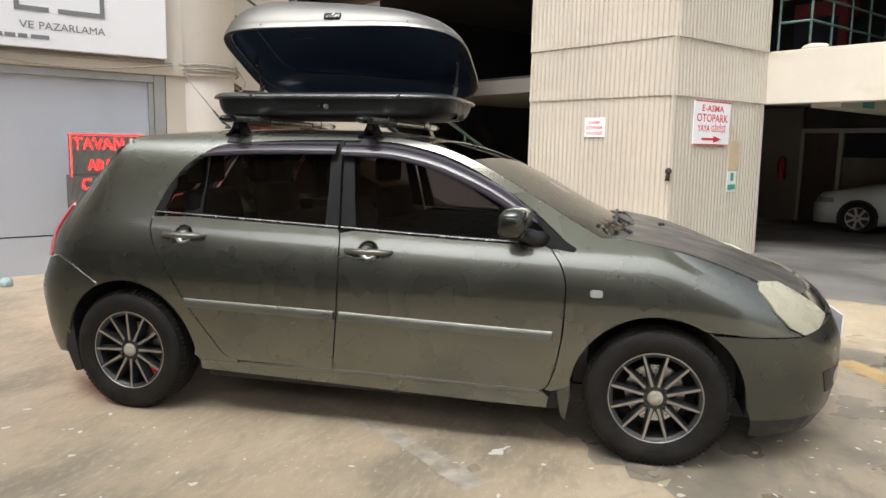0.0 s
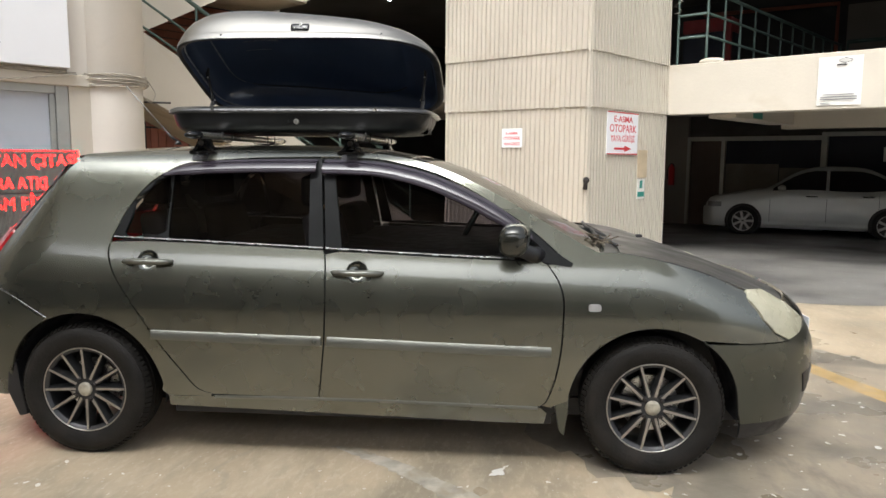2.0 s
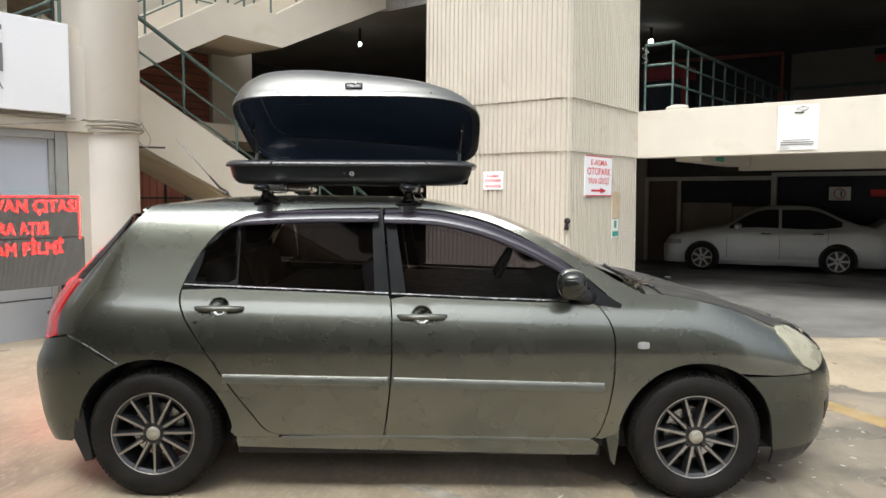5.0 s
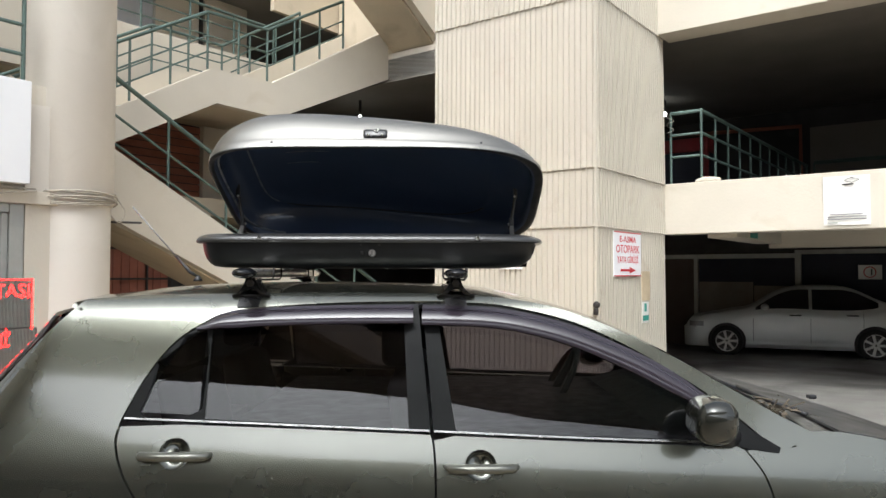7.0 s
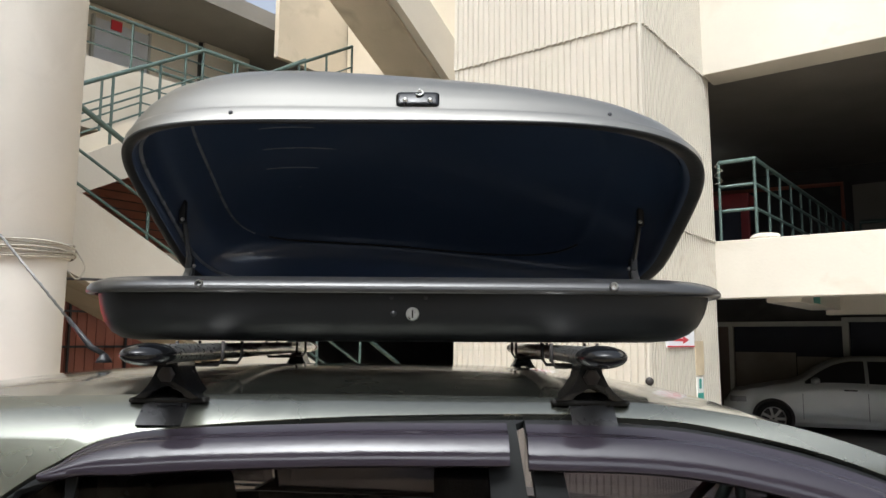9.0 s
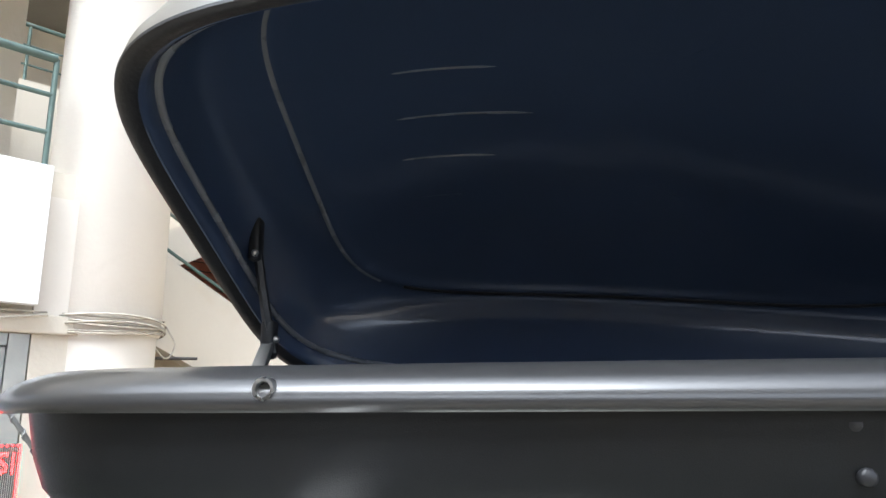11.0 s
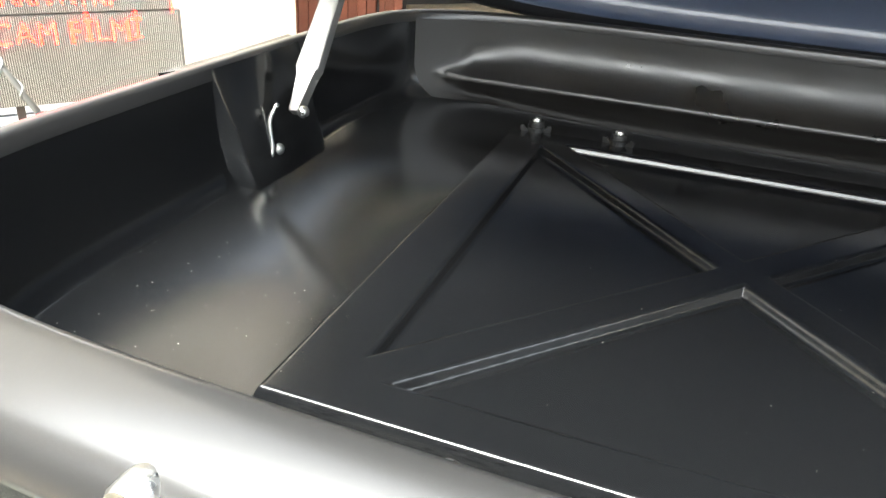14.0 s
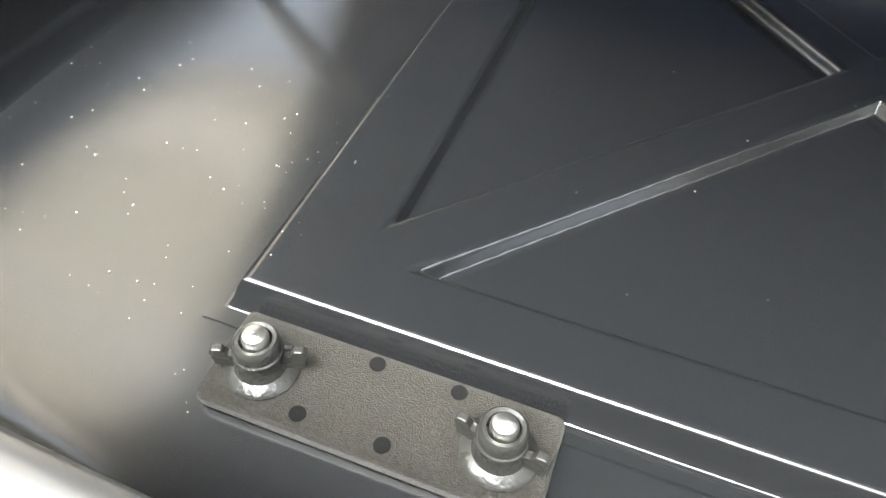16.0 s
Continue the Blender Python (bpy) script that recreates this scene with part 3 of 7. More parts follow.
# ---------------------------------------------------------------- railings
def railing(name, label, path, heights, post_every, drop, radius=0.022, thin=0.013, group=""):
    """Rails that follow a path of (a, b, z at the foot), with posts."""
    ob = thing(name, label, "railing", group=group)
    for i, h in enumerate(heights):
        pts = [bp(a, b, z + h) for a, b, z in path]
        part("handrail" if i == 0 else "rail", tube_bm(pts, radius if i == 0 else thin, 8), M_GREEN, ob, smooth=True, sharp=50)
    for (a0, b0, z0), (a1, b1, z1) in zip(path, path[1:]):
        run = math.hypot(a1 - a0, b1 - b0)
        n = max(1, int(round(run / post_every)))
        for i in range(n + 1):
            if i == 0 and (a0, b0, z0) != path[0]:
                continue
            k = i / n
            a, b, z = a0 + (a1 - a0) * k, b0 + (b1 - b0) * k, z0 + (z1 - z0) * k
            part("post", tube_bm([bp(a, b, z + drop), bp(a, b, z + heights[0])], 0.019, 8), M_GREEN, ob, smooth=True, sharp=50)
    return ob


railing("deck_railing", "green painted steel railing at the edge of the upper deck",
        [(2.42, -0.06, 2.78), (2.42, -0.5, 2.78), (9.2, -0.62, 2.78)], (1.04, 0.72, 0.40), 0.62, 0.0, 0.028, 0.02)
railing("deck_railing", "dark steel railing across the back of the upper deck",
        [(9.0, -0.8, 2.9), (9.0, -9.0, 2.9)], (0.95, 0.5), 1.6, -0.1, 0.04, 0.02)

# a lump of rubble left on the deck's edge
rub = bmesh.new()
bmesh.ops.create_icosphere(rub, subdivisions=2, radius=0.12, matrix=BUILD @ Matrix.Translation((2.36, -0.6, 2.80)) @ Matrix.Diagonal((0.7, 1.5, 0.45, 1)))
for v in rub.verts:
    v.co += Vector((0.02, 0.02, 0.015)) * noise.noise(v.co * 9)
tagged(part("rubble", rub, M_WALL), "crumbled lump of mortar on the deck edge", "rubble")

# ---------------------------------------------------------------- stairs behind the car
stair = thing("stair_lower", "cream concrete stair flight climbing behind the car", "stairs", kind="structure")


def run_bm(outline, b0, b1):
    return prism_bm(outline, "xz", b0, b1, BUILD)


part("outer_wall", run_bm([(-4.75, 3.55), (1.75, 0.03), (1.75, -0.25), (1.45, -0.25), (-4.75, 2.64)], 4.35, 4.50), M_WALL, stair)
part("flight", run_bm([(-4.75, 3.0), (1.5, -0.1), (1.3, -0.25), (-4.75, 2.66)], 4.51, 5.42), M_SOFFIT, stair)
for i in range(16):
    a = -4.55 + i * 0.36
    slab("step", (a, 4.52, 2.80 - i * 0.178 - 0.12), (a + 0.37, 5.40, 2.86 - i * 0.178), M_SOFFIT, stair)
stair2 = thing("stair_upper", "cream concrete upper stair flight with a landing", "stairs", kind="structure")
part("outer_wall", run_bm([(-4.75, 2.66), (-1.5, 4.54), (-0.36, 4.56), (2.45, 6.18), (2.45, 5.22), (-0.24, 4.01), (-1.42, 4.03), (-4.75, 2.30)], 5.45, 5.60), M_WALL, stair2)
part("flight", run_bm([(-4.75, 2.5), (-1.5, 4.25), (-0.3, 4.27), (2.45, 5.7), (2.45, 5.25), (-0.22, 4.04), (-1.40, 4.06), (-4.75, 2.34)], 5.61, 6.60), M_SOFFIT, stair2)
part("inner_wall", run_bm([(-4.75, 2.9), (-1.5, 4.75), (-0.36, 4.77), (2.45, 6.3), (2.45, 5.4), (-0.24, 4.2), (-1.42, 4.2), (-4.75, 2.5)], 6.61, 6.75), M_WALL, stair2)
stair3 = thing("stair_top", "sloping beige underside of the topmost stair flight", "stairs", kind="structure")
part("flight", run_bm([(2.55, 5.75), (-1.6, 8.35), (-1.6, 8.75), (2.55, 6.15)], 4.45, 5.42), M_SOFFIT, stair3)
part("outer_wall", run_bm([(2.55, 5.80), (-1.6, 8.40), (-1.6, 9.2), (2.55, 6.65)], 4.30, 4.445), M_WALL, stair3)
slab("landing", (2.46, 4.3, 5.2), (4.2, 6.75, 5.7), M_WALL, stair3)
tagged(slab("wall_landing", (-8.5, 4.35, 2.45), (-4.76, 6.75, 2.80), M_WALL), "cream concrete landing behind the round column", "landing", kind="structure")

railing("stair_railing", "green steel railing sloping along the lower stair flight",
        [(-4.6, 4.42, 3.46), (-2.0, 4.42, 2.06), (1.3, 4.42, 0.28)], (0.88, 0.44, 0.10, 0.02), 0.87, 0.0, 0.03, 0.017, "stair railings")
railing("stair_railing", "green steel railing along the upper flight and landing",
        [(-4.6, 5.53, 2.75), (-1.55, 4.53 + 0.985, 4.53), (-0.42, 5.53, 4.56), (1.3, 5.53, 5.55)], (0.86, 0.50, 0.26), 0.6, 0.0, 0.026, 0.013, "stair railings")
railing("stair_railing", "green steel railing on the inner side of the upper flight",
        [(-4.6, 6.68, 2.95), (-1.75, 6.68, 4.62), (-0.45, 6.68, 4.62), (1.3, 6.68, 5.7)], (0.75, 0.45, 0.22), 0.6, 0.0, 0.026, 0.013, "stair railings")

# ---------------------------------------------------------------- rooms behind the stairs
tagged(slab("wall_back_lower", (-9.0, 9.2, -0.4), (2.5, 9.4, 2.6), M_DARK), "shade-dark back wall under the stairs", "wall", kind="structure")
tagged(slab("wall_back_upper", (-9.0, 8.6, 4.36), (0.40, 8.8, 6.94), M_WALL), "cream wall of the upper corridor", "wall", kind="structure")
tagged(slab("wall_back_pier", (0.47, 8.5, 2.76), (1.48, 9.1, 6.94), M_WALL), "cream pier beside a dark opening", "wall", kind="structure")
# A near-black sheet stands for the unlit depth here.
tagged(slab("wall_back_dark", (-0.2, 12.5, -0.4), (14.0, 12.7, 8.6), M_DARK), "shade-dark wall for the depth of the upper garage", "wall", kind="structure")
tagged(slab("floor_corridor", (-9.0, 6.76, 2.45), (2.45, 12.5, 2.75), M_SOFFIT), "floor of the corridor behind the stairs", "floor", kind="structure")
tagged(slab("floor_corridor", (-9.0, 7.06, 4.36), (0.95, 8.59, 4.6), M_SOFFIT), "floor of the upper corridor", "floor", kind="structure")
tagged(slab("wall_parapet", (-9.0, 6.90, 4.36), (0.95, 7.05, 5.37), M_WALL), "cream parapet of the upper corridor", "wall", kind="structure")
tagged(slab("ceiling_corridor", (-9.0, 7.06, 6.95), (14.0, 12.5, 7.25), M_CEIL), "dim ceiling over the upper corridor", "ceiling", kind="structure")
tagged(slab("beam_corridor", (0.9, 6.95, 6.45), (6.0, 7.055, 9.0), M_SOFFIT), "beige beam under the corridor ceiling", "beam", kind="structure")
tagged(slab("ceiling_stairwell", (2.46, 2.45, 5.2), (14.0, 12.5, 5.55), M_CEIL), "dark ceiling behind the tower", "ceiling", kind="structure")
tagged(slab("wall_stairwell", (2.56, 2.45, 5.56), (2.75, 6.9, 9.6), M_SOFFIT), "beige wall beside the topmost stair flight", "wall", kind="structure")
cdoor = thing("door_corridor", "cream corridor door in a thin dark frame", "door", kind="structure")
slab("leaf", (-1.55, 8.54, 4.61), (-0.62, 8.595, 6.7), M_SHUT, cdoor)
slab("frame", (-0.61, 8.53, 4.61), (-0.57, 8.598, 6.75), M_ALU, cdoor)
slab("frame", (-1.60, 8.53, 4.61), (-1.56, 8.598, 6.75), M_ALU, cdoor)
slab("frame", (0.405, 8.55, 4.61), (0.465, 8.66, 6.94), M_IRON, cdoor)
railing("corridor_railing", "green steel railing on the corridor parapet",
        [(-8.0, 6.97, 5.37), (0.9, 6.97, 5.37)], (0.72, 0.46, 0.22), 0.9, 0.0, 0.026, 0.014)
tagged(slab("exit_sign", (-1.30, 8.50, 6.58), (-1.12, 8.535, 6.74), M_REDINK), "small red sign on the corridor wall", "sign")

clad = thing("wall_cladding", "red-brown ribbed cladding behind iron bars", "wall", kind="structure")
for i in range(46):
    b = 7.0
    a = -7.4 + i * 0.135
    part("cladding_strip", box_bm((a, 7.02, -0.3), (a + 0.128, 7.07, 2.44), 0.006, 1, BUILD), M_BRICK, clad)
slab("backing", (-7.5, 7.08, -0.3), (-1.1, 7.2, 2.44), M_IRON, clad)
louvre = thing("wall_louvre", "dim red-brown slatted wall behind the stairs", "wall", kind="structure")
slab("backing", (-6.0, 8.62, 2.76), (0.46, 8.72, 4.355), M_IRON, louvre)
for i in range(11):
    slab("slat", (-5.98, 8.58, 2.80 + 0.14 * i), (0.45, 8.615, 2.92 + 0.14 * i), M_BRICK, louvre)
grille = thing("iron_grille", "dark iron bars across the red-brown cladding", "grille")
for z in (0.44, 0.91, 1.38, 1.85):
    slab("bar", (-7.4, 6.95, z), (-1.2, 6.975, z + 0.03), M_IRON, grille)
for i in range(8):
    slab("bar", (-7.2 + i * 0.8, 6.977, -0.15), (-7.17 + i * 0.8, 7.0, 2.43), M_IRON, grille)

# ---------------------------------------------------------------- shop with the sign
shopw = thing("wall_shop", "cream shop wall with a concrete lintel", "wall", kind="structure")
slab("lintel", (-11.0, 2.96, 2.09), (-4.78, 3.35, 2.21), M_WALL, shopw, bevel=0.01)
slab("upper_wall", (-11.0, 3.02, 2.212), (-4.9, 3.35, 3.16), M_WALL, shopw)
slab("pier", (-5.15, 3.0, -0.3), (-4.82, 3.35, 2.088), M_WALL, shopw)
slab("plinth", (-11.0, 3.02, -0.3), (-5.16, 3.2, -0.02), M_WALL, shopw)
slab("gallery_floor", (-11.0, 3.36, 2.75), (-4.3, 6.9, 3.05), M_WALL, shopw)
win = thing("window_shop", "tall frosted pale grey shop window in an aluminium frame", "window", kind="structure")
slab("pane", (-11.0, 3.06, 0.40), (-5.28, 3.10, 2.05), M_SHUT, win)
slab("lower_panel", (-11.0, 3.05, -0.02), (-5.28, 3.10, 0.385), M_SHUT, win)
slab("frame_post", (-5.275, 3.00, -0.02), (-5.16, 3.12, 2.085), M_ALU, win)
slab("frame_post", (-5.33, 3.025, -0.02), (-5.28, 3.058, 2.0), M_ALU, win)
slab("frame_head", (-11.0, 3.01, 2.01), (-5.28, 3.11, 2.086), M_ALU, win)
slab("wall_room", (-11.0, 3.6, -0.3), (-4.9, 3.7, 2.4), M_DARK, win)

sign = thing("shop_sign", "large white sign board with grey lettering above the shop", "sign")
slab("board", (-9.8, 2.87, 2.255), (-5.17, 2.955, 3.15), M_WHITE, sign, bevel=0.006)
FACE = BUILD @ Matrix.Translation((0, 2.866, 0)) @ Matrix.Rotation(radians(90), 4, "X")


def on_sign(a, z):
    return FACE @ Matrix.Translation((a, z, 0))


writing("word", "VE", 0.10, M_GREYINK, sign, on_sign(-6.500, 2.435), 0.125)
writing("word", "PAZARLAMA", 0.10, M_GREYINK, sign, on_sign(-6.095, 2.435), 0.60)
for i, (a0, a1) in enumerate(((-6.92, -6.71), (-6.69, -6.60), (-6.58, -6.50), (-6.47, -6.31))):
    slab("lettering_bar", (a0, 2.864, 2.34), (a1, 2.869, 2.378), M_GREYINK, sign)
for a0, a1, z0, z1 in ((-6.14, -5.79, 2.985, 3.03), (-6.14, -5.79, 2.82, 2.862), (-5.832, -5.79, 2.645, 2.819), (-6.22, -5.79, 2.60, 2.644),
                       (-6.60, -6.30, 2.60, 2.644), (-6.60, -6.555, 2.645, 3.03)):
    slab("emblem_bar", (a0, 2.862, z0), (a1, 2.869, z1), M_GREYINK, sign)

# round column with old cables tied round it
col_mid = (-4.66, 3.27)
column = thing("column_round", "round cream painted concrete column", "column", kind="structure")
part("shaft", lathe_bm([(-0.3, 0.385), (2.12, 0.385)], 40, "z"), M_COLUMN, column, smooth=True).matrix_world = BUILD @ Matrix.Translation((*col_mid, 0))
part("shaft", lathe_bm([(2.12, 0.0), (2.12, 0.395), (2.14, 0.41), (8.6, 0.41)], 40, "z"), M_COLUMN, column, smooth=True, sharp=40).matrix_world = BUILD @ Matrix.Translation((*col_mid, 0))
slab("pilaster", (-5.16, 2.99, 2.213), (-4.6, 3.3, 2.98), M_COLUMN, column)
cables = thing("cable_bundle", "old grey cables wound round the column", "cables")
rnd = random.Random(4)
for i in range(7):
    z, r = 2.13 + 0.016 * i + rnd.uniform(-0.01, 0.01), 0.425 + rnd.uniform(0, 0.02)
    ph = rnd.uniform(0, 6)
    pts = [bp(col_mid[0] + r * math.cos(k), col_mid[1] + r * math.sin(k), z + 0.018 * math.sin(k * 2 + ph)) for k in (math.pi * (0.9 + 1.2 * j / 26) for j in range(27))]
    part("cable", tube_bm(pts, 0.007, 6), M_CABLE, cables, smooth=True)
part("cable", tube_bm(curve([tuple(bp(-5.1, 2.9, 2.2)), tuple(bp(-6.0, 2.93, 2.10)), tuple(bp(-7.2, 2.93, 2.16)), tuple(bp(-9.0, 2.93, 2.14))]), 0.008, 6), M_CABLE, cables, smooth=True)
part("cable", tube_bm(curve([tuple(bp(-5.1, 2.92, 2.22)), tuple(bp(-6.0, 2.93, 2.215)), tuple(bp(-7.2, 2.93, 2.21)), tuple(bp(-9.0, 2.93, 2.213))]), 0.007, 6), M_CABLE, cables, smooth=True)
part("cable", tube_bm(curve([tuple(bp(-4.27, 3.05, 2.2)), tuple(bp(-4.2, 3.05, 2.08)), tuple(bp(-4.25, 3.06, 1.98)), tuple(bp(-4.32, 3.1, 2.05))]), 0.006, 6), M_CABLE, cables, smooth=True)
tagged(part("iron_stub", tube_bm([bp(-4.3, 3.2, 1.99), bp(-4.02, 3.05, 1.99)], 0.012, 6), M_IRON), "short iron rod sticking out of the column", "rod")

railing("gallery_railing", "green steel railing above the shop sign",
        [(-5.2, 2.98, 3.16), (-9.6, 2.98, 3.16)], (0.76, 0.50, 0.24), 0.62, 0.0, 0.03, 0.018)
tagged(slab("wall_gallery", (-11.0, 4.55, 3.06), (-5.05, 4.7, 5.24), M_WALL), "cream back wall of the gallery", "wall", kind="structure")
tagged(slab("ceiling_gallery", (-11.0, 3.4, 5.25), (-5.05, 6.9, 5.5), M_SOFFIT), "beige ceiling above the gallery", "ceiling", kind="structure")
tagged(slab("beam_gallery", (-6.6, 3.36, 4.9), (-6.2, 4.54, 5.245), M_SOFFIT), "beige beam under the gallery ceiling", "beam", kind="structure")
tagged(slab("wall_gallery_upper", (-11.0, 3.02, 4.95), (-5.1, 3.35, 6.0), M_WALL), "cream painted wall above the gallery", "wall", kind="structure")
tagged(slab("wall_end", (-24.2, 2.9, -0.4), (-24.0, 14.0, 5.2), M_WALL), "cream end wall of the yard", "wall", kind="structure")

# ---------------------------------------------------------------- led board
led = thing("led_board", "dark led message board with glowing red letters", "led board")
slab("panel", (-6.24, 2.60, 1.035), (-5.245, 2.66, 1.44), M_LEDFACE, led, bevel=0.004)
slab("panel", (-6.27, 2.605, 0.565), (-5.205, 2.665, 1.032), M_LEDFACE, led, bevel=0.004)
slab("leg", (-6.1, 2.62, -0.03), (-6.06, 2.66, 0.564), M_IRON, led)
slab("leg", (-5.42, 2.62, -0.03), (-5.38, 2.66, 0.564), M_IRON, led)
LEDF = BUILD @ Matrix.Translation((0, 2.597, 0)) @ Matrix.Rotation(radians(90), 4, "X")
rows = (("TAVAN ÇITASI", 1.285, 0.93, -5.74), ("ARA ATKI", 1.075, 0.52, -5.82), ("CAM FİLMİ", 0.885, 0.72, -5.78))


def dotted_letters(text, a, z, width, high):
    """Letters set out as rows of small square diodes."""
    cu = bpy.data.curves.new("letters", "FONT")
    cu.body, cu.size, cu.align_x, cu.offset = text, high * 1.35, "CENTER", -0.001
    ob = new("letters", cu)
    me = bpy.data.meshes.new_from_object(ob.evaluated_get(bpy.context.evaluated_depsgraph_get()))
    bpy.data.objects.remove(ob)
    xs = [v.co.x for v in me.vertices]
    k, mid = width / (max(xs) - min(xs)), (max(xs) + min(xs)) / 2
    tris = []
    me.calc_loop_triangles()
    for t in me.loop_triangles:
        tris.append([((me.vertices[i].co.x - mid) * k, me.vertices[i].co.y) for i in t.vertices])
    step, out = 0.0104, set()
    for (x0, y0), (x1, y1), (x2, y2) in tris:
        d = (x1 - x0) * (y2 - y0) - (x2 - x0) * (y1 - y0)
        if abs(d) < 1e-9:
            continue
        for i in range(int(min(x0, x1, x2) / step) - 1, int(max(x0, x1, x2) / step) + 2):
            for j in range(int(min(y0, y1, y2) / step) - 1, int(max(y0, y1, y2) / step) + 2):
                px, py = i * step, j * step
                u = ((px - x0) * (y2 - y0) - (x2 - x0) * (py - y0)) / d
                v = ((x1 - x0) * (py - y0) - (px - x0) * (y1 - y0)) / d
                if u >= -0.02 and v >= -0.02 and u + v <= 1.02:
                    out.add((i, j))
    bpy.data.meshes.remove(me)
    verts, faces = [], []
    for i, j in sorted(out):
        x, y, r, n = a + i * step, z + j * step, 0.0038, len(verts)
        verts += [LEDF @ Vector((x - r, y - r, 0.0038)), LEDF @ Vector((x + r, y - r, 0.0038)), LEDF @ Vector((x + r, y + r, 0.0038)), LEDF @ Vector((x - r, y + r, 0.0038))]
        faces.append((n, n + 1, n + 2, n + 3))
    return put("lettering", mesh_of("lettering", verts, faces, M_LEDON), led, "glowing red dotted letters")


for text, z, width, a in rows:
    tagged(dotted_letters(text, a, z, width, 0.118), kind="stuff")
ribs, rib_faces = [], []
for i in range(96):
    for x0, z0, z1 in ((-6.235 + i * 0.0103, 1.042, 1.424), (-6.262 + i * 0.0109, 0.572, 1.026)):
        n = len(ribs)
        for x, y in ((x0 - 0.0018, 0.0006), (x0 - 0.0014, 0.0035), (x0 + 0.0014, 0.0035), (x0 + 0.0018, 0.0006)):
            ribs += [LEDF @ Vector((x, z0, y)), LEDF @ Vector((x, z1, y))]
        rib_faces += [(n + k, n + k + 2, n + k + 3, n + k + 1) for k in (0, 2, 4)]
tagged(put("louvre_ribs", mesh_of("louvre_ribs", ribs, rib_faces, M_ALU), led, "fine grey ribs between the diodes"), kind="stuff")
verts, faces = [], []
for i in range(76):
    for (x, z) in ((-6.235 + i * 0.0131, 1.431), (-6.232, 1.43 - i * 0.0055), (-5.252, 1.43 - i * 0.0055)):
        if i % 2:
            continue
        n = len(verts)
        verts += [LEDF @ Vector((x - 0.004, z - 0.004, 0.001)), LEDF @ Vector((x + 0.004, z - 0.004, 0.001)), LEDF @ Vector((x + 0.004, z + 0.004, 0.001)), LEDF @ Vector((x - 0.004, z + 0.004, 0.001))]
        faces.append((n, n + 1, n + 2, n + 3))
tagged(put("border_dots", mesh_of("border_dots", verts, faces, M_LEDON), led), kind="stuff")

ball = bmesh.new()
bmesh.ops.create_uvsphere(ball, u_segments=24, v_segments=16, radius=0.055, matrix=Matrix.Translation(bp(-6.86, 2.52, 0.035)))
tagged(part("ball", ball, M_BALL, smooth=True), "pale blue ball lying by the shop wall", "ball")
bin_bm = lathe_bm([(0.0, 0.001), (0.0, 0.12), (0.30, 0.15), (0.31, 0.16), (0.305, 0.145), (0.02, 0.112), (0.02, 0.001)], 28, "z")
bin_bm.transform(Matrix.Translation(bp(-5.35, 2.75, -0.02)))
tagged(part("waste_bin", bin_bm, M_BLACK, smooth=True, sharp=40), "dark waste bin beside the led board", "bin")

# ---------------------------------------------------------------- signs on the tower and the beam
def entrance_sign(name, label, m, w, h, arrow):
    ob = thing(name, label, "sign")
    part("board", box_bm((0, -0.008, -h), (w, 0.008, 0), 0.003, 1, m), M_WHITE, ob)
    t = m @ Matrix.Translation((w / 2, -0.009, 0)) @ Matrix.Rotation(radians(90), 4, "X")
    rows = (("E-ASMA", 0.60, 0.235), ("OTOPARK", 0.86, 0.47), ("YAYA GİRİŞİ", 0.78, 0.69)) if arrow else (("E-ASMA", 0.6, 0.32), ("OTOPARK", 0.84, 0.60), ("YAYA GİRİŞİ", 0.80, 0.88))
    for text, k, down in rows:
        writing("lettering", text, h * (0.25 if text == "OTOPARK" else 0.2), M_REDINK, ob, t @ Matrix.Translation((0, -h * down, 0)), w * k, bold=0.001)
    if arrow:
        y = -h * 0.86
        pts = [(-0.27 * w, y - 0.025 * h), (0.06 * w, y - 0.025 * h), (0.06 * w, y - 0.075 * h), (0.28 * w, y), (0.06 * w, y + 0.075 * h), (0.06 * w, y + 0.025 * h), (-0.27 * w, y + 0.025 * h)]
        part("arrow", prism_bm(pts, "xy", -0.001, 0.002, t), M_REDINK, ob)
        for z0 in (-0.016, -h + 0.002):
            part("border", box_bm((0.002, -0.0105, z0), (w - 0.002, -0.0082, z0 + 0.014), 0, 1, m), M_REDINK, ob)
    return ob


entrance_sign("entrance_sign", "white sign with red letters and arrow to the pedestrian entrance", BUILD @ Matrix.Translation((0.425, -0.036, 2.022)), 0.865, 0.57, True)
entrance_sign("entrance_sign", "small white sign with red letters on the corrugated tower", BUILD @ Matrix.Translation((-0.036, 1.335, 1.80)) @ Matrix.Rotation(radians(-90), 4, "Z"), 0.34, 0.26, False)
tagged(slab("notice_board", (1.34, -0.038, 1.13), (1.62, -0.026, 1.52), M_CARD), "bare tan board fixed to the corrugated tower", "notice board")
notice = thing("notice", "small green and white notice on the corrugated tower", "notice")
slab("sheet", (1.34, -0.040, 0.83), (1.56, -0.028, 1.11), M_PAPER, notice)
slab("printed_band", (1.35, -0.043, 0.86), (1.55, -0.0405, 0.93), M_GREENINK, notice)
slab("printed_figure", (1.41, -0.043, 0.98), (1.49, -0.0405, 1.09), M_GREENINK, notice)
knob = bmesh.new()
bmesh.ops.create_uvsphere(knob, u_segments=16, v_segments=10, radius=0.042, matrix=Matrix.Translation(bp(-0.05, -0.03, 1.12)))
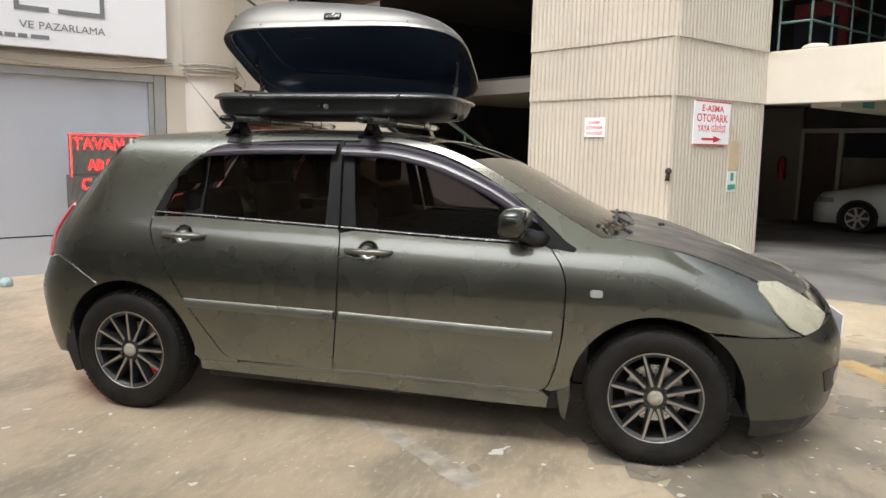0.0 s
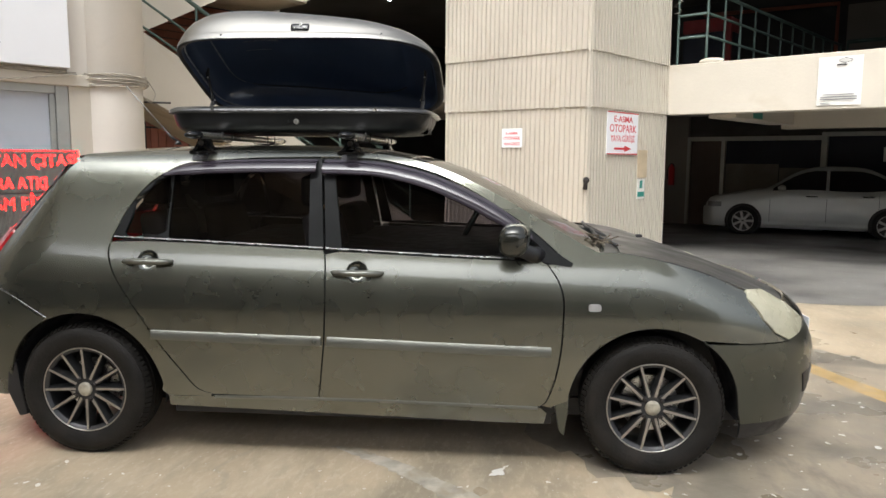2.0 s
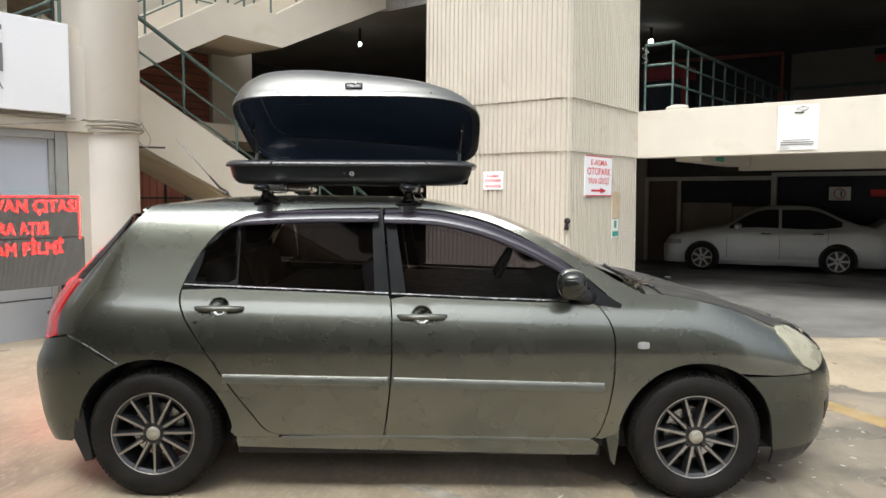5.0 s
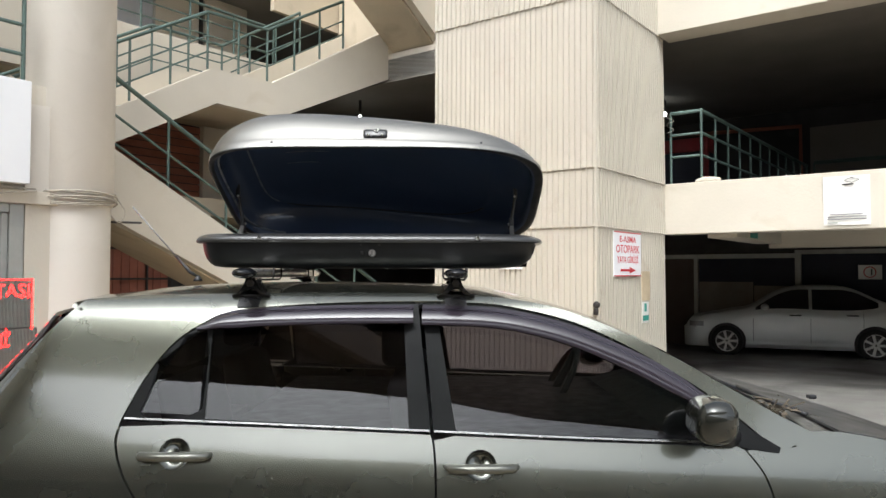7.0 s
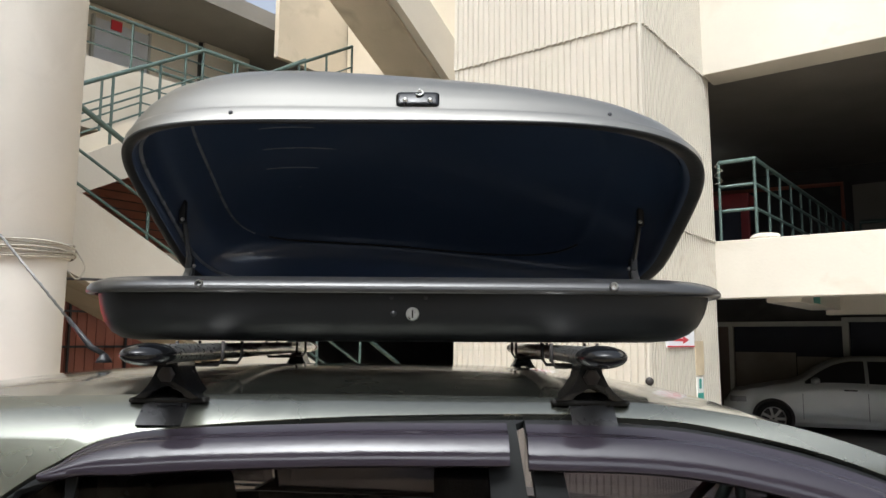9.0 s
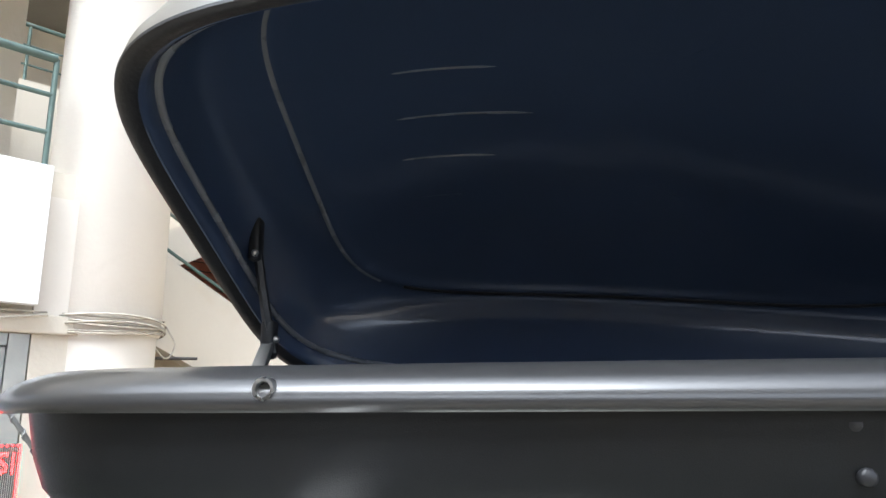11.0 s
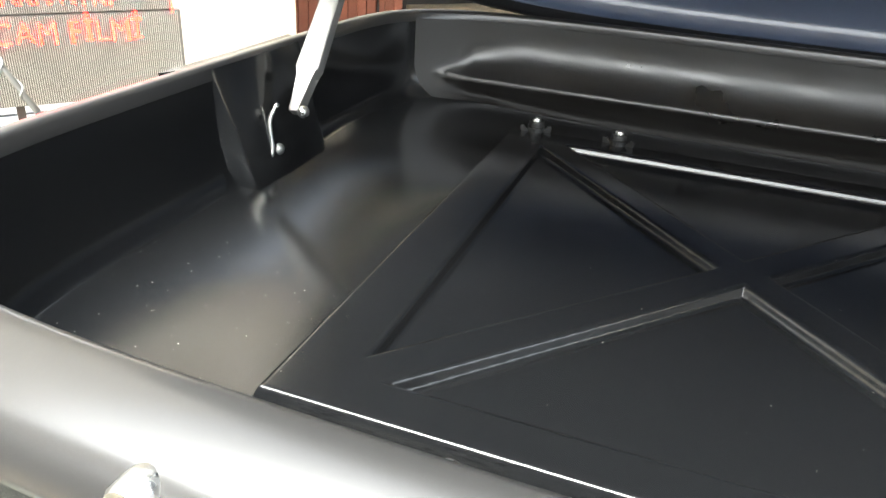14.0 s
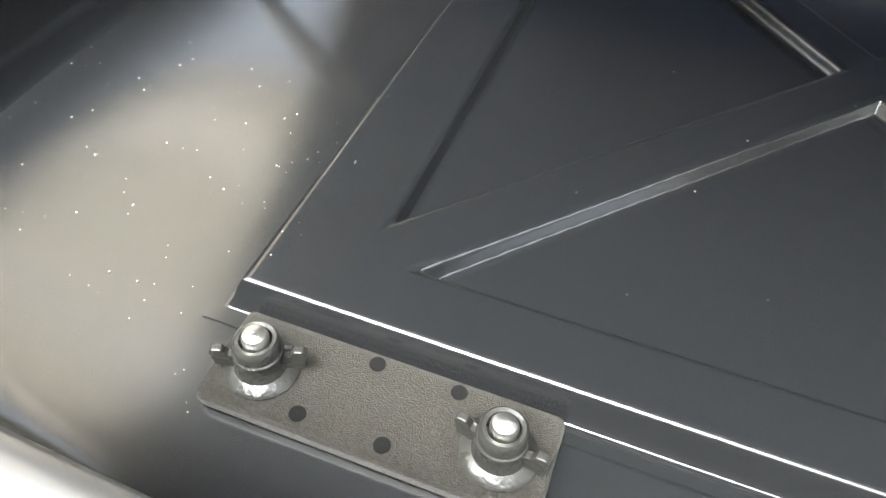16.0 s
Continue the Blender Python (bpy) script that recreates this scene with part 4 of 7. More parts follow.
tube_bm([bp(-0.05, -0.03, 1.12), bp(-0.055, -0.02, 1.0)], [0.02, 0.03], 10, True, knob)
tagged(part("wall_socket", knob, M_IRON, smooth=True), "small black fitting on the tower's corner", "fitting")

poster = thing("poster", "crumpled white paper poster taped to the concrete beam", "poster")
pv, pf = [], []
for j in range(15):
    for i in range(11):
        b, z = -2.08 - 0.052 * i, 2.10 + 0.044 * j
        pv.append(bp(2.226 + 0.006 * noise.noise(Vector((b * 7, z * 7, 3))), b, z))
for j in range(14):
    for i in range(10):
        pf.append((j * 11 + i, j * 11 + i + 1, (j + 1) * 11 + i + 1, (j + 1) * 11 + i))
put("sheet", mesh_of("sheet", pv, pf, M_PAPER, True), poster)
for z, b0, b1 in ((2.23, -2.16, -2.52), (2.20, -2.13, -2.56), (2.17, -2.13, -2.56), (2.125, -2.13, -2.24)):
    slab("printed_line", (2.209, b1, z), (2.213, b0, z + 0.010), M_GREYINK, poster)
slab("printed_mark", (2.209, -2.42, 2.60), (2.213, -2.30, 2.615), M_IRON, poster)
part("printed_mark", tube_bm([bp(2.211, -2.40 - 0.05 * math.cos(k) - 0.03 * math.cos(3 * k), 2.66 + 0.035 * math.sin(k)) for k in (2 * math.pi * i / 24 for i in range(25))], 0.003, 5), M_IRON, poster)

bulb = thing("bulb_lamp", "small lit bulb under the upper ceiling", "lamp")
lamp_at = bp(3.2, 6.9, 4.75)
part("socket", tube_bm([lamp_at + Vector((0, 0, 0.1)), lamp_at + Vector((0, 0, 0.45))], 0.03, 10), M_IRON, bulb)
bb = bmesh.new()
bmesh.ops.create_uvsphere(bb, u_segments=16, v_segments=10, radius=0.040, matrix=Matrix.Translation(lamp_at + Vector((0, 0, 0.06))))
part("bulb", bb, M_BULB, bulb, smooth=True)

deck_bulb = thing("bulb_lamp", "small lit bulb under the deck ceiling", "lamp")
lamp_at = bp(7.0, 1.7, 4.86)
part("socket", tube_bm([lamp_at + Vector((0, 0, 0.05)), lamp_at + Vector((0, 0, 0.30))], 0.035, 10), M_IRON, deck_bulb)
bb = bmesh.new()
bmesh.ops.create_uvsphere(bb, u_segments=16, v_segments=10, radius=0.05, matrix=Matrix.Translation(lamp_at))
part("bulb", bb, M_BULB, deck_bulb, smooth=True)

# a dark cabinet with a red top behind the deck railing
cabinet = thing("cabinet", "dark cabinet with a red upper panel on the deck", "cabinet")
slab("body", (5.9, 0.50, 2.79), (6.4, 1.40, 3.82), M_NAVY, cabinet, bevel=0.01)
slab("top_panel", (5.885, 0.49, 3.825), (6.41, 1.41, 4.08), M_DEEPRED, cabinet, bevel=0.01)
slab("side_post", (5.86, 0.46, 2.79), (5.95, 0.60, 4.07), M_DEEPRED, cabinet, bevel=0.01)
wire = [bp(2.36 + 0.03 * math.sin(k * 1.7), -0.07 + 0.05 * math.sin(k), 3.80 - 0.02 * k) for k in (i * 0.5 for i in range(28))]
tagged(part("cable", tube_bm(wire, 0.004, 5), M_CABLE, None, smooth=True), "thin tangled wire hanging on the railing post", "cable")
for b0, z0, w, h, mat, what in ((-2.62, 4.52, 0.34, 0.13, M_NAVY, "dark blue"), (-2.62, 4.36, 0.30, 0.15, M_REDINK, "red")):
    tagged(slab("wall_sign", (9.56, b0, z0), (9.59, b0 + w, z0 + h), mat), "small %s sign on the deck's back wall" % what, "sign")
tagged(slab("wall_sign", (9.60, -2.62, 1.47), (9.64, -2.32, 1.62), M_REDINK), "small red sign on the dark shop front", "sign")

# plain unseen walls and roof behind the camera, closing the yard and shaping reflections
wing = Matrix.Translation((-3.0, -9.6, 0)) @ Matrix.Rotation(radians(-37), 4, "Z")
# Unseen; its mid-grey tone gives fill and reflections on the car's flank.
tagged(part("wall_opposite", box_bm((-24, -0.2, 2.8), (34, 0.0, 6.2), 0, 1, wing), M_CEIL), "plain unseen wall on the far side of the yard", "wall", kind="structure")
# Added dark base, unseen: darkens the door reflections and the ground under the car.
tagged(part("wall_opposite_base", box_bm((-24, -0.4, -0.3), (34, -0.2, 2.8), 0, 1, wing), M_UNSEEN_BASE), "unseen dark lower wall across the yard, added to darken reflections", "wall", kind="structure")
# Unseen roof; its edge trims the sky mirrored in windows and paint.
eaves = Matrix.Translation((-2.0, -10.8, 0)) @ Matrix.Rotation(radians(-8), 4, "Z")
tagged(part("ceiling_opposite", box_bm((-24, 0.0, 8.4), (10.0, 5.6, 8.7), 0, 1, eaves), M_CEIL), "plain unseen roof over the far side of the yard", "ceiling", kind="structure")
tagged(slab("wall_shop_far", (-24.0, 3.0, -0.3), (-11.01, 3.3, 9.5), M_WALL), "plain cream wall that carries the shop front on", "wall", kind="structure")
tagged(slab("wall_shop_top", (-11.0, 3.02, 6.01), (-5.12, 3.35, 9.5), M_WALL), "plain cream upper storey above the gallery", "wall", kind="structure")

# ---------------------------------------------------------------- the green hatchback
side_y = spline([(0.10, 0.150), (0.18, 0.095), (0.28, 0.060), (0.42, 0.030), (0.56, 0.014), (0.70, 0.013), (0.80, 0.026), (0.88, 0.046), (0.96, 0.076),
                 (1.06, 0.116), (1.18, 0.163), (1.28, 0.207), (1.35, 0.245), (1.40, 0.290), (1.44, 0.370)])
nose_x = spline([(0.10, 3.36), (0.20, 3.415), (0.32, 3.445), (0.45, 3.455), (0.55, 3.45), (0.62, 3.42), (0.70, 3.37), (0.80, 3.24), (0.90, 3.0), (1.0, 2.75), (1.4, 2.7)])
tail_x = spline([(0.10, -0.60), (0.20, -0.69), (0.32, -0.735), (0.50, -0.755), (0.64, -0.745), (0.72, -0.705), (0.85, -0.685), (0.95, -0.635), (1.05, -0.550), (1.20, -0.395), (1.32, -0.265), (1.44, -0.150)])
FRONT0, FRONT1, REAR0, REAR1 = 2.55, 3.75, -0.12, -1.15
NOSE = 3.0                     # how square the corners are in plan


def tail_n(z):
    return float(np.interp(z, [0.60, 1.20], [3.0, 2.7]))



def shell(s, z):
    """The car's flank: s runs along it and wraps round the nose and the tail to the middle line."""
    y0 = side_y(z)
    if s > FRONT0:
        k, end, start, n = (s - FRONT0) / (FRONT1 - FRONT0), nose_x(z), FRONT0, NOSE
    elif s < REAR0:
        k, end, start, n = (REAR0 - s) / (REAR0 - REAR1), tail_x(z), REAR0, tail_n(z)
    else:
        return Vector((s, y0, z))
    k = min(k, 1.0) * math.pi / 2
    e = 2 / n
    return Vector((start + (end - start) * math.sin(k) ** e, y0 + (YC - y0) * (1 - max(0.0, math.cos(k)) ** e), z))


def to_s(x, z):
    """Where along the flank a place x of the car lies; 9 and -9 are the middle of nose and tail."""
    if x > FRONT0:
        k = min(1.0, (x - FRONT0) / (nose_x(z) - FRONT0))
        return FRONT0 + (FRONT1 - FRONT0) * math.asin(k ** (NOSE / 2)) / (math.pi / 2)
    if x < REAR0:
        k = min(1.0, (REAR0 - x) / (REAR0 - tail_x(z)))
        return REAR0 - (REAR0 - REAR1) * math.asin(k ** (tail_n(z) / 2)) / (math.pi / 2)
    return x


def shell_normal(s, z, d=0.004):
    n = (shell(s + d, z) - shell(s - d, z)).cross(shell(s, z + d) - shell(s, z - d))
    return n.normalized()


def inside(poly, x, y):
    c, n = False, len(poly)
    for i in range(n):
        (x0, y0), (x1, y1) = poly[i], poly[i - 1]
        if (y0 > y) != (y1 > y) and x < (x1 - x0) * (y - y0) / (y1 - y0) + x0:
            c = not c
    return c


def thin_out(poly, least=0.004):
    out = []
    for p in poly:
        if not out or math.dist(p, out[-1]) > least:
            out.append(tuple(p[:2]))
    if math.dist(out[0], out[-1]) < least:
        out.pop()
    return out


def densify(poly, step):
    out = []
    for i, p in enumerate(poly):
        q = poly[(i + 1) % len(poly)]
        n = max(1, int(math.dist(p, q) / step))
        out += [(p[0] + (q[0] - p[0]) * j / n, p[1] + (q[1] - p[1]) * j / n) for j in range(n)]
    return out


def panel(name, outline, mat, parent, lift=0.0, step=0.045, lip=0.014, sides=(1, -1), label="", holes=()):
    """A curved sheet cut to an outline on the flank, with its edges turned in; made for both flanks."""
    poly = densify(thin_out([(to_s(p[0], p[1]), p[1]) for p in outline]), step * 0.6)
    xs, ys = [p[0] for p in poly], [p[1] for p in poly]
    pts, n = [Vector(p) for p in poly], len(poly)
    x = min(xs) + step * 0.5
    while x < max(xs):
        y = min(ys) + step * 0.5
        while y < max(ys):
            if inside(poly, x, y) and min((p[0] - x) ** 2 + (p[1] - y) ** 2 for p in poly) > (0.45 * step) ** 2:
                pts.append(Vector((x, y)))
            y += step
        x += step
    links = [(i, (i + 1) % n) for i in range(n)]
    for ring in holes:
        pts = [p for p in pts if not inside(ring, p[0], p[1]) and min((q[0] - p[0]) ** 2 + (q[1] - p[1]) ** 2 for q in ring) > 1e-4]
        links += [(len(pts) + i, len(pts) + (i + 1) % len(ring)) for i in range(len(ring))]
        pts += [Vector(q) for q in ring]
    res = mathutils.geometry.delaunay_2d_cdt(pts, links, [], 1, 1e-5)
    flat, tris = res[0], res[2]
    for ring in holes:
        tris = [t for t in tris if not inside(ring, sum(flat[i][0] for i in t) / 3, sum(flat[i][1] for i in t) / 3)]
    made = []
    for side in sides:
        verts, norms = [], []
        for p in flat:
            v, nn = shell(p[0], p[1]), shell_normal(p[0], p[1])
            v = v + nn * lift
            if side < 0:
                v, nn = Vector((v.x, 2 * YC - v.y, v.z)), Vector((nn.x, -nn.y, nn.z))
            verts.append(v)
            norms.append(nn)
        faces = [tuple(t) if side > 0 else tuple(t)[::-1] for t in tris]
        count = {}
        for t in faces:
            for i in range(len(t)):
                e = (t[i], t[(i + 1) % len(t)])
                count[e] = count.get(e, 0) + 1
        rim = [e for e in count if (e[1], e[0]) not in count]
        top, low = {}, {}
        for e in rim:
            for i in e:
                if i not in top:
                    top[i] = len(verts)
                    verts.append(verts[i].copy())
                    norms.append(norms[i])
                    low[i] = len(verts)
                    verts.append(verts[i] - norms[i] * lip)
                    norms.append(norms[i])
        out_n = [Vector() for _ in verts]
        for a, b in rim:
            faces.append((top[b], top[a], low[a], low[b]))
            d = (verts[b] - verts[a]).cross(norms[a]).normalized()
            for i in (a, b):
                out_n[top[i]] += d
                out_n[low[i]] += d
        me = mesh_of(name, verts, faces, mat, True)
        me.normals_split_custom_set_from_vertices([tuple((n + o).normalized() if o.length else n) for n, o in zip(norms, out_n)])
        made.append(put(name, me, parent, label))
    return made


def bridge(name, edge, mat, parent, bow_x=0.0, bow_z=0.0, power=2.0, lift=0.0, cols=24, lip=0.0, inset=0.0, label=""):
    """A sheet from a curve on one flank to its mirror image, bowed forwards and upwards."""
    n = len(edge)
    verts, faces = [], []
    for i, (x, y, z) in enumerate(edge):
        t = i / (n - 1)
        bx = bow_x(t) if callable(bow_x) else bow_x
        bz = bow_z(t) if callable(bow_z) else bow_z
        for j in range(cols + 1):
            w = -1 + 2 * j / cols
            w *= 1 - inset
            k = 1 - abs(w) ** power
            verts.append((x + bx * k, YC + (y - YC) * -w, z + bz * k + lift))
    m = cols + 1
    for i in range(n - 1):
        for j in range(cols):
            faces.append((i * m + j, i * m + j + 1, (i + 1) * m + j + 1, (i + 1) * m + j))
    bm = bmesh.new()
    vs = [bm.verts.new(v) for v in verts]
    for f in faces:
        bm.faces.new([vs[i] for i in f])
    if lip:
        bmesh.ops.recalc_face_normals(bm, faces=bm.faces)
        bmesh.ops.solidify(bm, geom=bm.faces[:], thickness=lip)
    return part(name, bm, mat, parent, label, smooth=True, sharp=50)


def on_flank(pts, n=6):
    """A curve of (x, z) laid on the flank."""
    return [tuple(shell(to_s(x, z), z)) for x, z in curve(pts, n)]


def arc(cx, cz, r, a0, a1, n=22, rz=None):
    return [(cx + r * math.cos(radians(a0 + (a1 - a0) * i / n)), cz + (rz or r) * math.sin(radians(a0 + (a1 - a0) * i / n))) for i in range(n + 1)]


def strip_on_flank(name, pts, width, mat, parent, lift=0.004, thick=0.006, label="", sides=(1, -1), n=8, taper=(0, 0), section=((1, 0.0), (0.8, 1.0), (-0.6, 1.0), (-1, 0.0))):
    """A raised bar laid along a line on the flank."""
    line = [(to_s(x, z), z) for x, z in curve(pts, n)]
    for side in sides:
        bm = bmesh.new()
        rings = []
        for i, (s, z) in enumerate(line):
            a, b = line[max(i - 1, 0)], line[min(i + 1, len(line) - 1)]
            d = Vector((b[0] - a[0], b[1] - a[1])).normalized()
            w = width * min(1.0, 0.25 + (i / taper[0] if taper[0] else 1), 0.25 + ((len(line) - 1 - i) / taper[1] if taper[1] else 1))
            nx, nz = -d.y * w / 2, d.x * w / 2
            ring = []
            for k, h in section:
                p = shell(s + nx * k, z + nz * k) + shell_normal(s + nx * k, z + nz * k) * (lift + h * thick)
                ring.append(bm.verts.new((p.x, p.y if side > 0 else 2 * YC - p.y, p.z)))
            rings.append(ring)
        for r0, r1 in zip(rings, rings[1:]):
            for k in range(len(section) - 1):
                bm.faces.new((r0[k], r0[k + 1], r1[k + 1], r1[k]))
        bm.faces.new(rings[0])
        bm.faces.new(rings[-1][::-1])
        part(name, bm, mat, parent, label, smooth=True, sharp=40)


car = thing("hatchback_car", "dusty dark olive green hatchback parked in the yard", "car")

# the outlines of the openings, once
door_top = [(2.235, 0.925), (2.18, 0.972), (2.035, 1.092), (1.83, 1.220), (1.62, 1.318), (1.40, 1.371), (1.25, 1.384), (1.10, 1.388), (0.75, 1.380), (0.46, 1.356), (0.35, 1.311), (0.262, 1.243), (0.192, 1.138), (0.146, 1.034)]
door_back = [(0.146, 1.034), (0.132, 0.958), (0.160, 0.873), (0.216, 0.786), (0.296, 0.673), (0.372, 0.557), (0.470, 0.423), (0.540, 0.330), (0.610, 0.303)]
door_mid = [(1.118, 1.100), (1.135, 0.994), (1.148, 0.864), (1.147, 0.613), (1.124, 0.400), (1.108, 0.303)]
door_front = [(2.130, 0.930), (2.176, 0.862), (2.198, 0.790), (2.200, 0.715), (2.193, 0.566), (2.172, 0.433), (2.139, 0.325), (2.110, 0.293)]
belt = [(0.140, 1.012), (0.62, 0.997), (1.135, 0.977), (1.65, 0.957), (2.105, 0.945)]
GAP = 0.0035


def shift(pts, dx, dz=0.0):
    return [(p[0] + dx, p[1] + dz) for p in pts]


belt_z = spline(belt)


def cup_ring(x, z, r=1.0):
    return [(x + 0.050 * r * math.cos(2 * math.pi * i / 28), z + 0.003 + 0.046 * r * math.sin(2 * math.pi * i / 28)) for i in range(28)]


# lower door skins
r_back = [p for p in curve(door_back, 6) if p[1] < 1.005]
panel("rear_door", shift(r_back, GAP * 1.6, 0) + [(1.108 - GAP, 0.300)] + [(p[0] - GAP, p[1]) for p in curve(door_mid[::-1], 6) if p[1] < 0.972] + [(1.13 - 0.2 * i, belt_z(1.13 - 0.2 * i) - 0.004) for i in range(5)], M_PAINT, car, holes=[cup_ring(0.325, 0.915)])
panel("front_door", [(1.108 + GAP, 0.300)] + shift(curve(door_front[::-1], 6), -GAP) + [(2.105 - 0.15 * i, belt_z(2.105 - 0.15 * i) - 0.004) for i in range(7)] + [(p[0] + GAP, p[1]) for p in curve(door_mid, 6) if p[1] < 0.972], M_PAINT, car, holes=[cup_ring(1.290, 0.882)])
# body side: quarter panel, roof rail and screen pillar in one sheet
rear_arch = arc(0.010, 0.300, 0.375, 2, 118, 24)
tail_edge = [(-0.150, 0.656), (-0.295, 0.742), (-0.400, 0.783), (-0.468, 0.780), (-0.466, 0.88), (-0.424, 0.962), (-0.372, 1.035)]
hatch_edge = [(-0.372, 1.035), (-0.30, 1.125), (-0.205, 1.24), (-0.12, 1.335), (-0.07, 1.392)]
roof_edge = [(-0.07, 1.392), (0.10, 1.408), (0.45, 1.416), (0.90, 1.418), (1.25, 1.412), (1.50, 1.384), (1.70, 1.323), (1.90, 1.230), (2.10, 1.119), (2.25, 1.034), (2.36, 0.978)]
top_line = curve(door_top, 6)
panel("body_side", [(0.372, 0.315)] + rear_arch[1:] + curve(tail_edge, 5)[1:] + curve(hatch_edge, 5)[1:] + curve(roof_edge, 6)[1:] + [(2.29, 0.945)]
      + shift(top_line, 0.0, GAP) + shift(curve(door_back, 6), -GAP)[1:] + [(0.60, 0.290), (0.40, 0.290)], M_PAINT, car)
panel("sill", [(0.40, 0.286), (0.62, 0.290), (1.30, 0.296), (2.11, 0.286), (2.14, 0.26), (2.13, 0.205), (2.0, 0.204), (1.14, 0.222), (0.40, 0.238)], M_PAINT, car)
front_arch = arc(2.60, 0.298, 0.372, 176, 60, 24)
bonnet_edge = [(2.31, 0.985), (2.45, 0.982), (2.65, 0.944), (2.82, 0.892), (2.985, 0.822)]
panel("front_fender", [(2.15, 0.29)] + shift(curve(door_front[::-1], 6), GAP)[1:] + [(2.17, 0.935), (2.29, 0.940)] + curve(bonnet_edge, 6) + [(2.995, 0.783), (3.055, 0.703), (3.115, 0.640), (3.185, 0.603), (2.97, 0.606)]
      + front_arch[::-1], M_PAINT, car)
panel("front_bumper", [(2.825, 0.602), (2.97, 0.600), (3.19, 0.597), (3.25, 0.622), (3.33, 0.655), (9, 0.668), (9, 0.225), (3.30, 0.225), (3.0, 0.222), (2.972, 0.30)] + [p for p in arc(2.60, 0.298, 0.372, 10, 58, 12)], M_PAINT_DARK, car, sides=(1, -1))
panel("bumper_lip", [(3.0, 0.217), (3.30, 0.220), (9, 0.220), (9, 0.135), (3.28, 0.130), (3.01, 0.130)], M_BLACK, car, lift=-0.004)
panel("rear_bumper", [(-0.155, 0.648), (-0.30, 0.734), (-0.402, 0.775), (-0.47, 0.760), (-0.60, 0.735), (-9, 0.715), (-9, 0.22), (-0.60, 0.215), (-0.42, 0.25), (-0.37, 0.31)] + [p for p in arc(0.010, 0.300, 0.375, 178, 121, 16)], M_PAINT_DARK, car)
panel("tailgate", [(-0.645, 0.735), (-9, 0.722), (-9, 1.02), (-0.565, 1.02), (-0.63, 0.90)], M_PAINT, car)
panel("rear_window", [(-0.385, 1.045), (-0.315, 1.13), (-0.22, 1.245), (-0.135, 1.34), (-9, 1.37), (-9, 1.03), (-0.55, 1.03)], M_GLASS, car, lift=-0.004)
# window frames, glass and pillars
q_glass = [(0.194, 1.040), (0.215, 1.105), (0.288, 1.240), (0.352, 1.292), (0.372, 1.300), (0.384, 1.032)]
r_glass = [(0.392, 1.302), (0.46, 1.322), (0.75, 1.345), (1.036, 1.350), (1.062, 0.992), (0.404, 1.020)]
f_glass = [(1.150, 1.350), (1.40, 1.336), (1.615, 1.285), (1.80, 1.205), (1.985, 1.098), (2.10, 1.005), (2.06, 0.958), (1.213, 0.984)]
panel("rear_window_frame", shift(top_line, 0, -GAP)[42:] + [(0.150, 1.016)] + [(0.16 + 0.16 * i, belt_z(0.16 + 0.16 * i) + 0.004) for i in range(7)] + [(1.132, 0.982), (1.085, 1.383)], M_TRIM, car, lift=-0.003, lip=0.02, holes=[q_glass, r_glass])
panel("front_window_frame", [p for p in shift(top_line, 0, -GAP)[:43] if p[1] > 0.955] + [(1.102, 1.383), (1.142, 0.982)] + [(1.2 + 0.15 * i, belt_z(1.2 + 0.15 * i) + 0.004) for i in range(7)], M_TRIM, car, lift=-0.003, lip=0.02, holes=[f_glass])
for name, out in (("quarter_glass", q_glass), ("rear_door_glass", r_glass), ("front_door_glass", f_glass)):
    for pane in panel(name, out, M_GLASS_FRONT if name.startswith("front") else M_GLASS, car, lift=-0.008, lip=0.004):
        pane.visible_shadow = False
strip_on_flank("belt_chrome", [(0.150, 1.020), (0.62, 1.003), (1.128, 0.984)], 0.008, M_CHROME, car, 0.0, 0.006, "thin chrome strip")
strip_on_flank("belt_chrome", [(1.143, 0.983), (1.65, 0.963), (2.10, 0.950)], 0.008, M_CHROME, car, 0.0, 0.006, "thin chrome strip")
panel("mirror_triangle", [(2.06, 0.960), (2.10, 1.02), (2.238, 0.937), (2.230, 0.922), (2.12, 0.936)], M_TRIM, car, lift=0.006)
MOULD = ((1, 0.0), (0.92, 0.26), (0.78, 0.44), (-0.62, 1.0), (-0.84, 0.90), (-1, 0.1))
strip_on_flank("side_moulding", [(0.350, 0.585), (0.75, 0.579), (1.132, 0.574)], 0.046, M_MOULD, car, 0.0, 0.015, "raised body-coloured moulding", taper=(0, 0), section=MOULD)
strip_on_flank("side_moulding", [(1.160, 0.574), (1.65, 0.562), (2.150, 0.553)], 0.046, M_MOULD, car, 0.0, 0.015, "raised body-coloured moulding", taper=(0, 0), section=MOULD)
strip_on_flank("sill_edge", [(0.62, 0.288), (1.30, 0.294), (2.10, 0.284)], 0.016, M_MOULD, car, 0.0, 0.005, section=((1, 0.0), (0.5, 0.6), (-0.2, 1.0), (-0.8, 0.8), (-1, 0.0)))
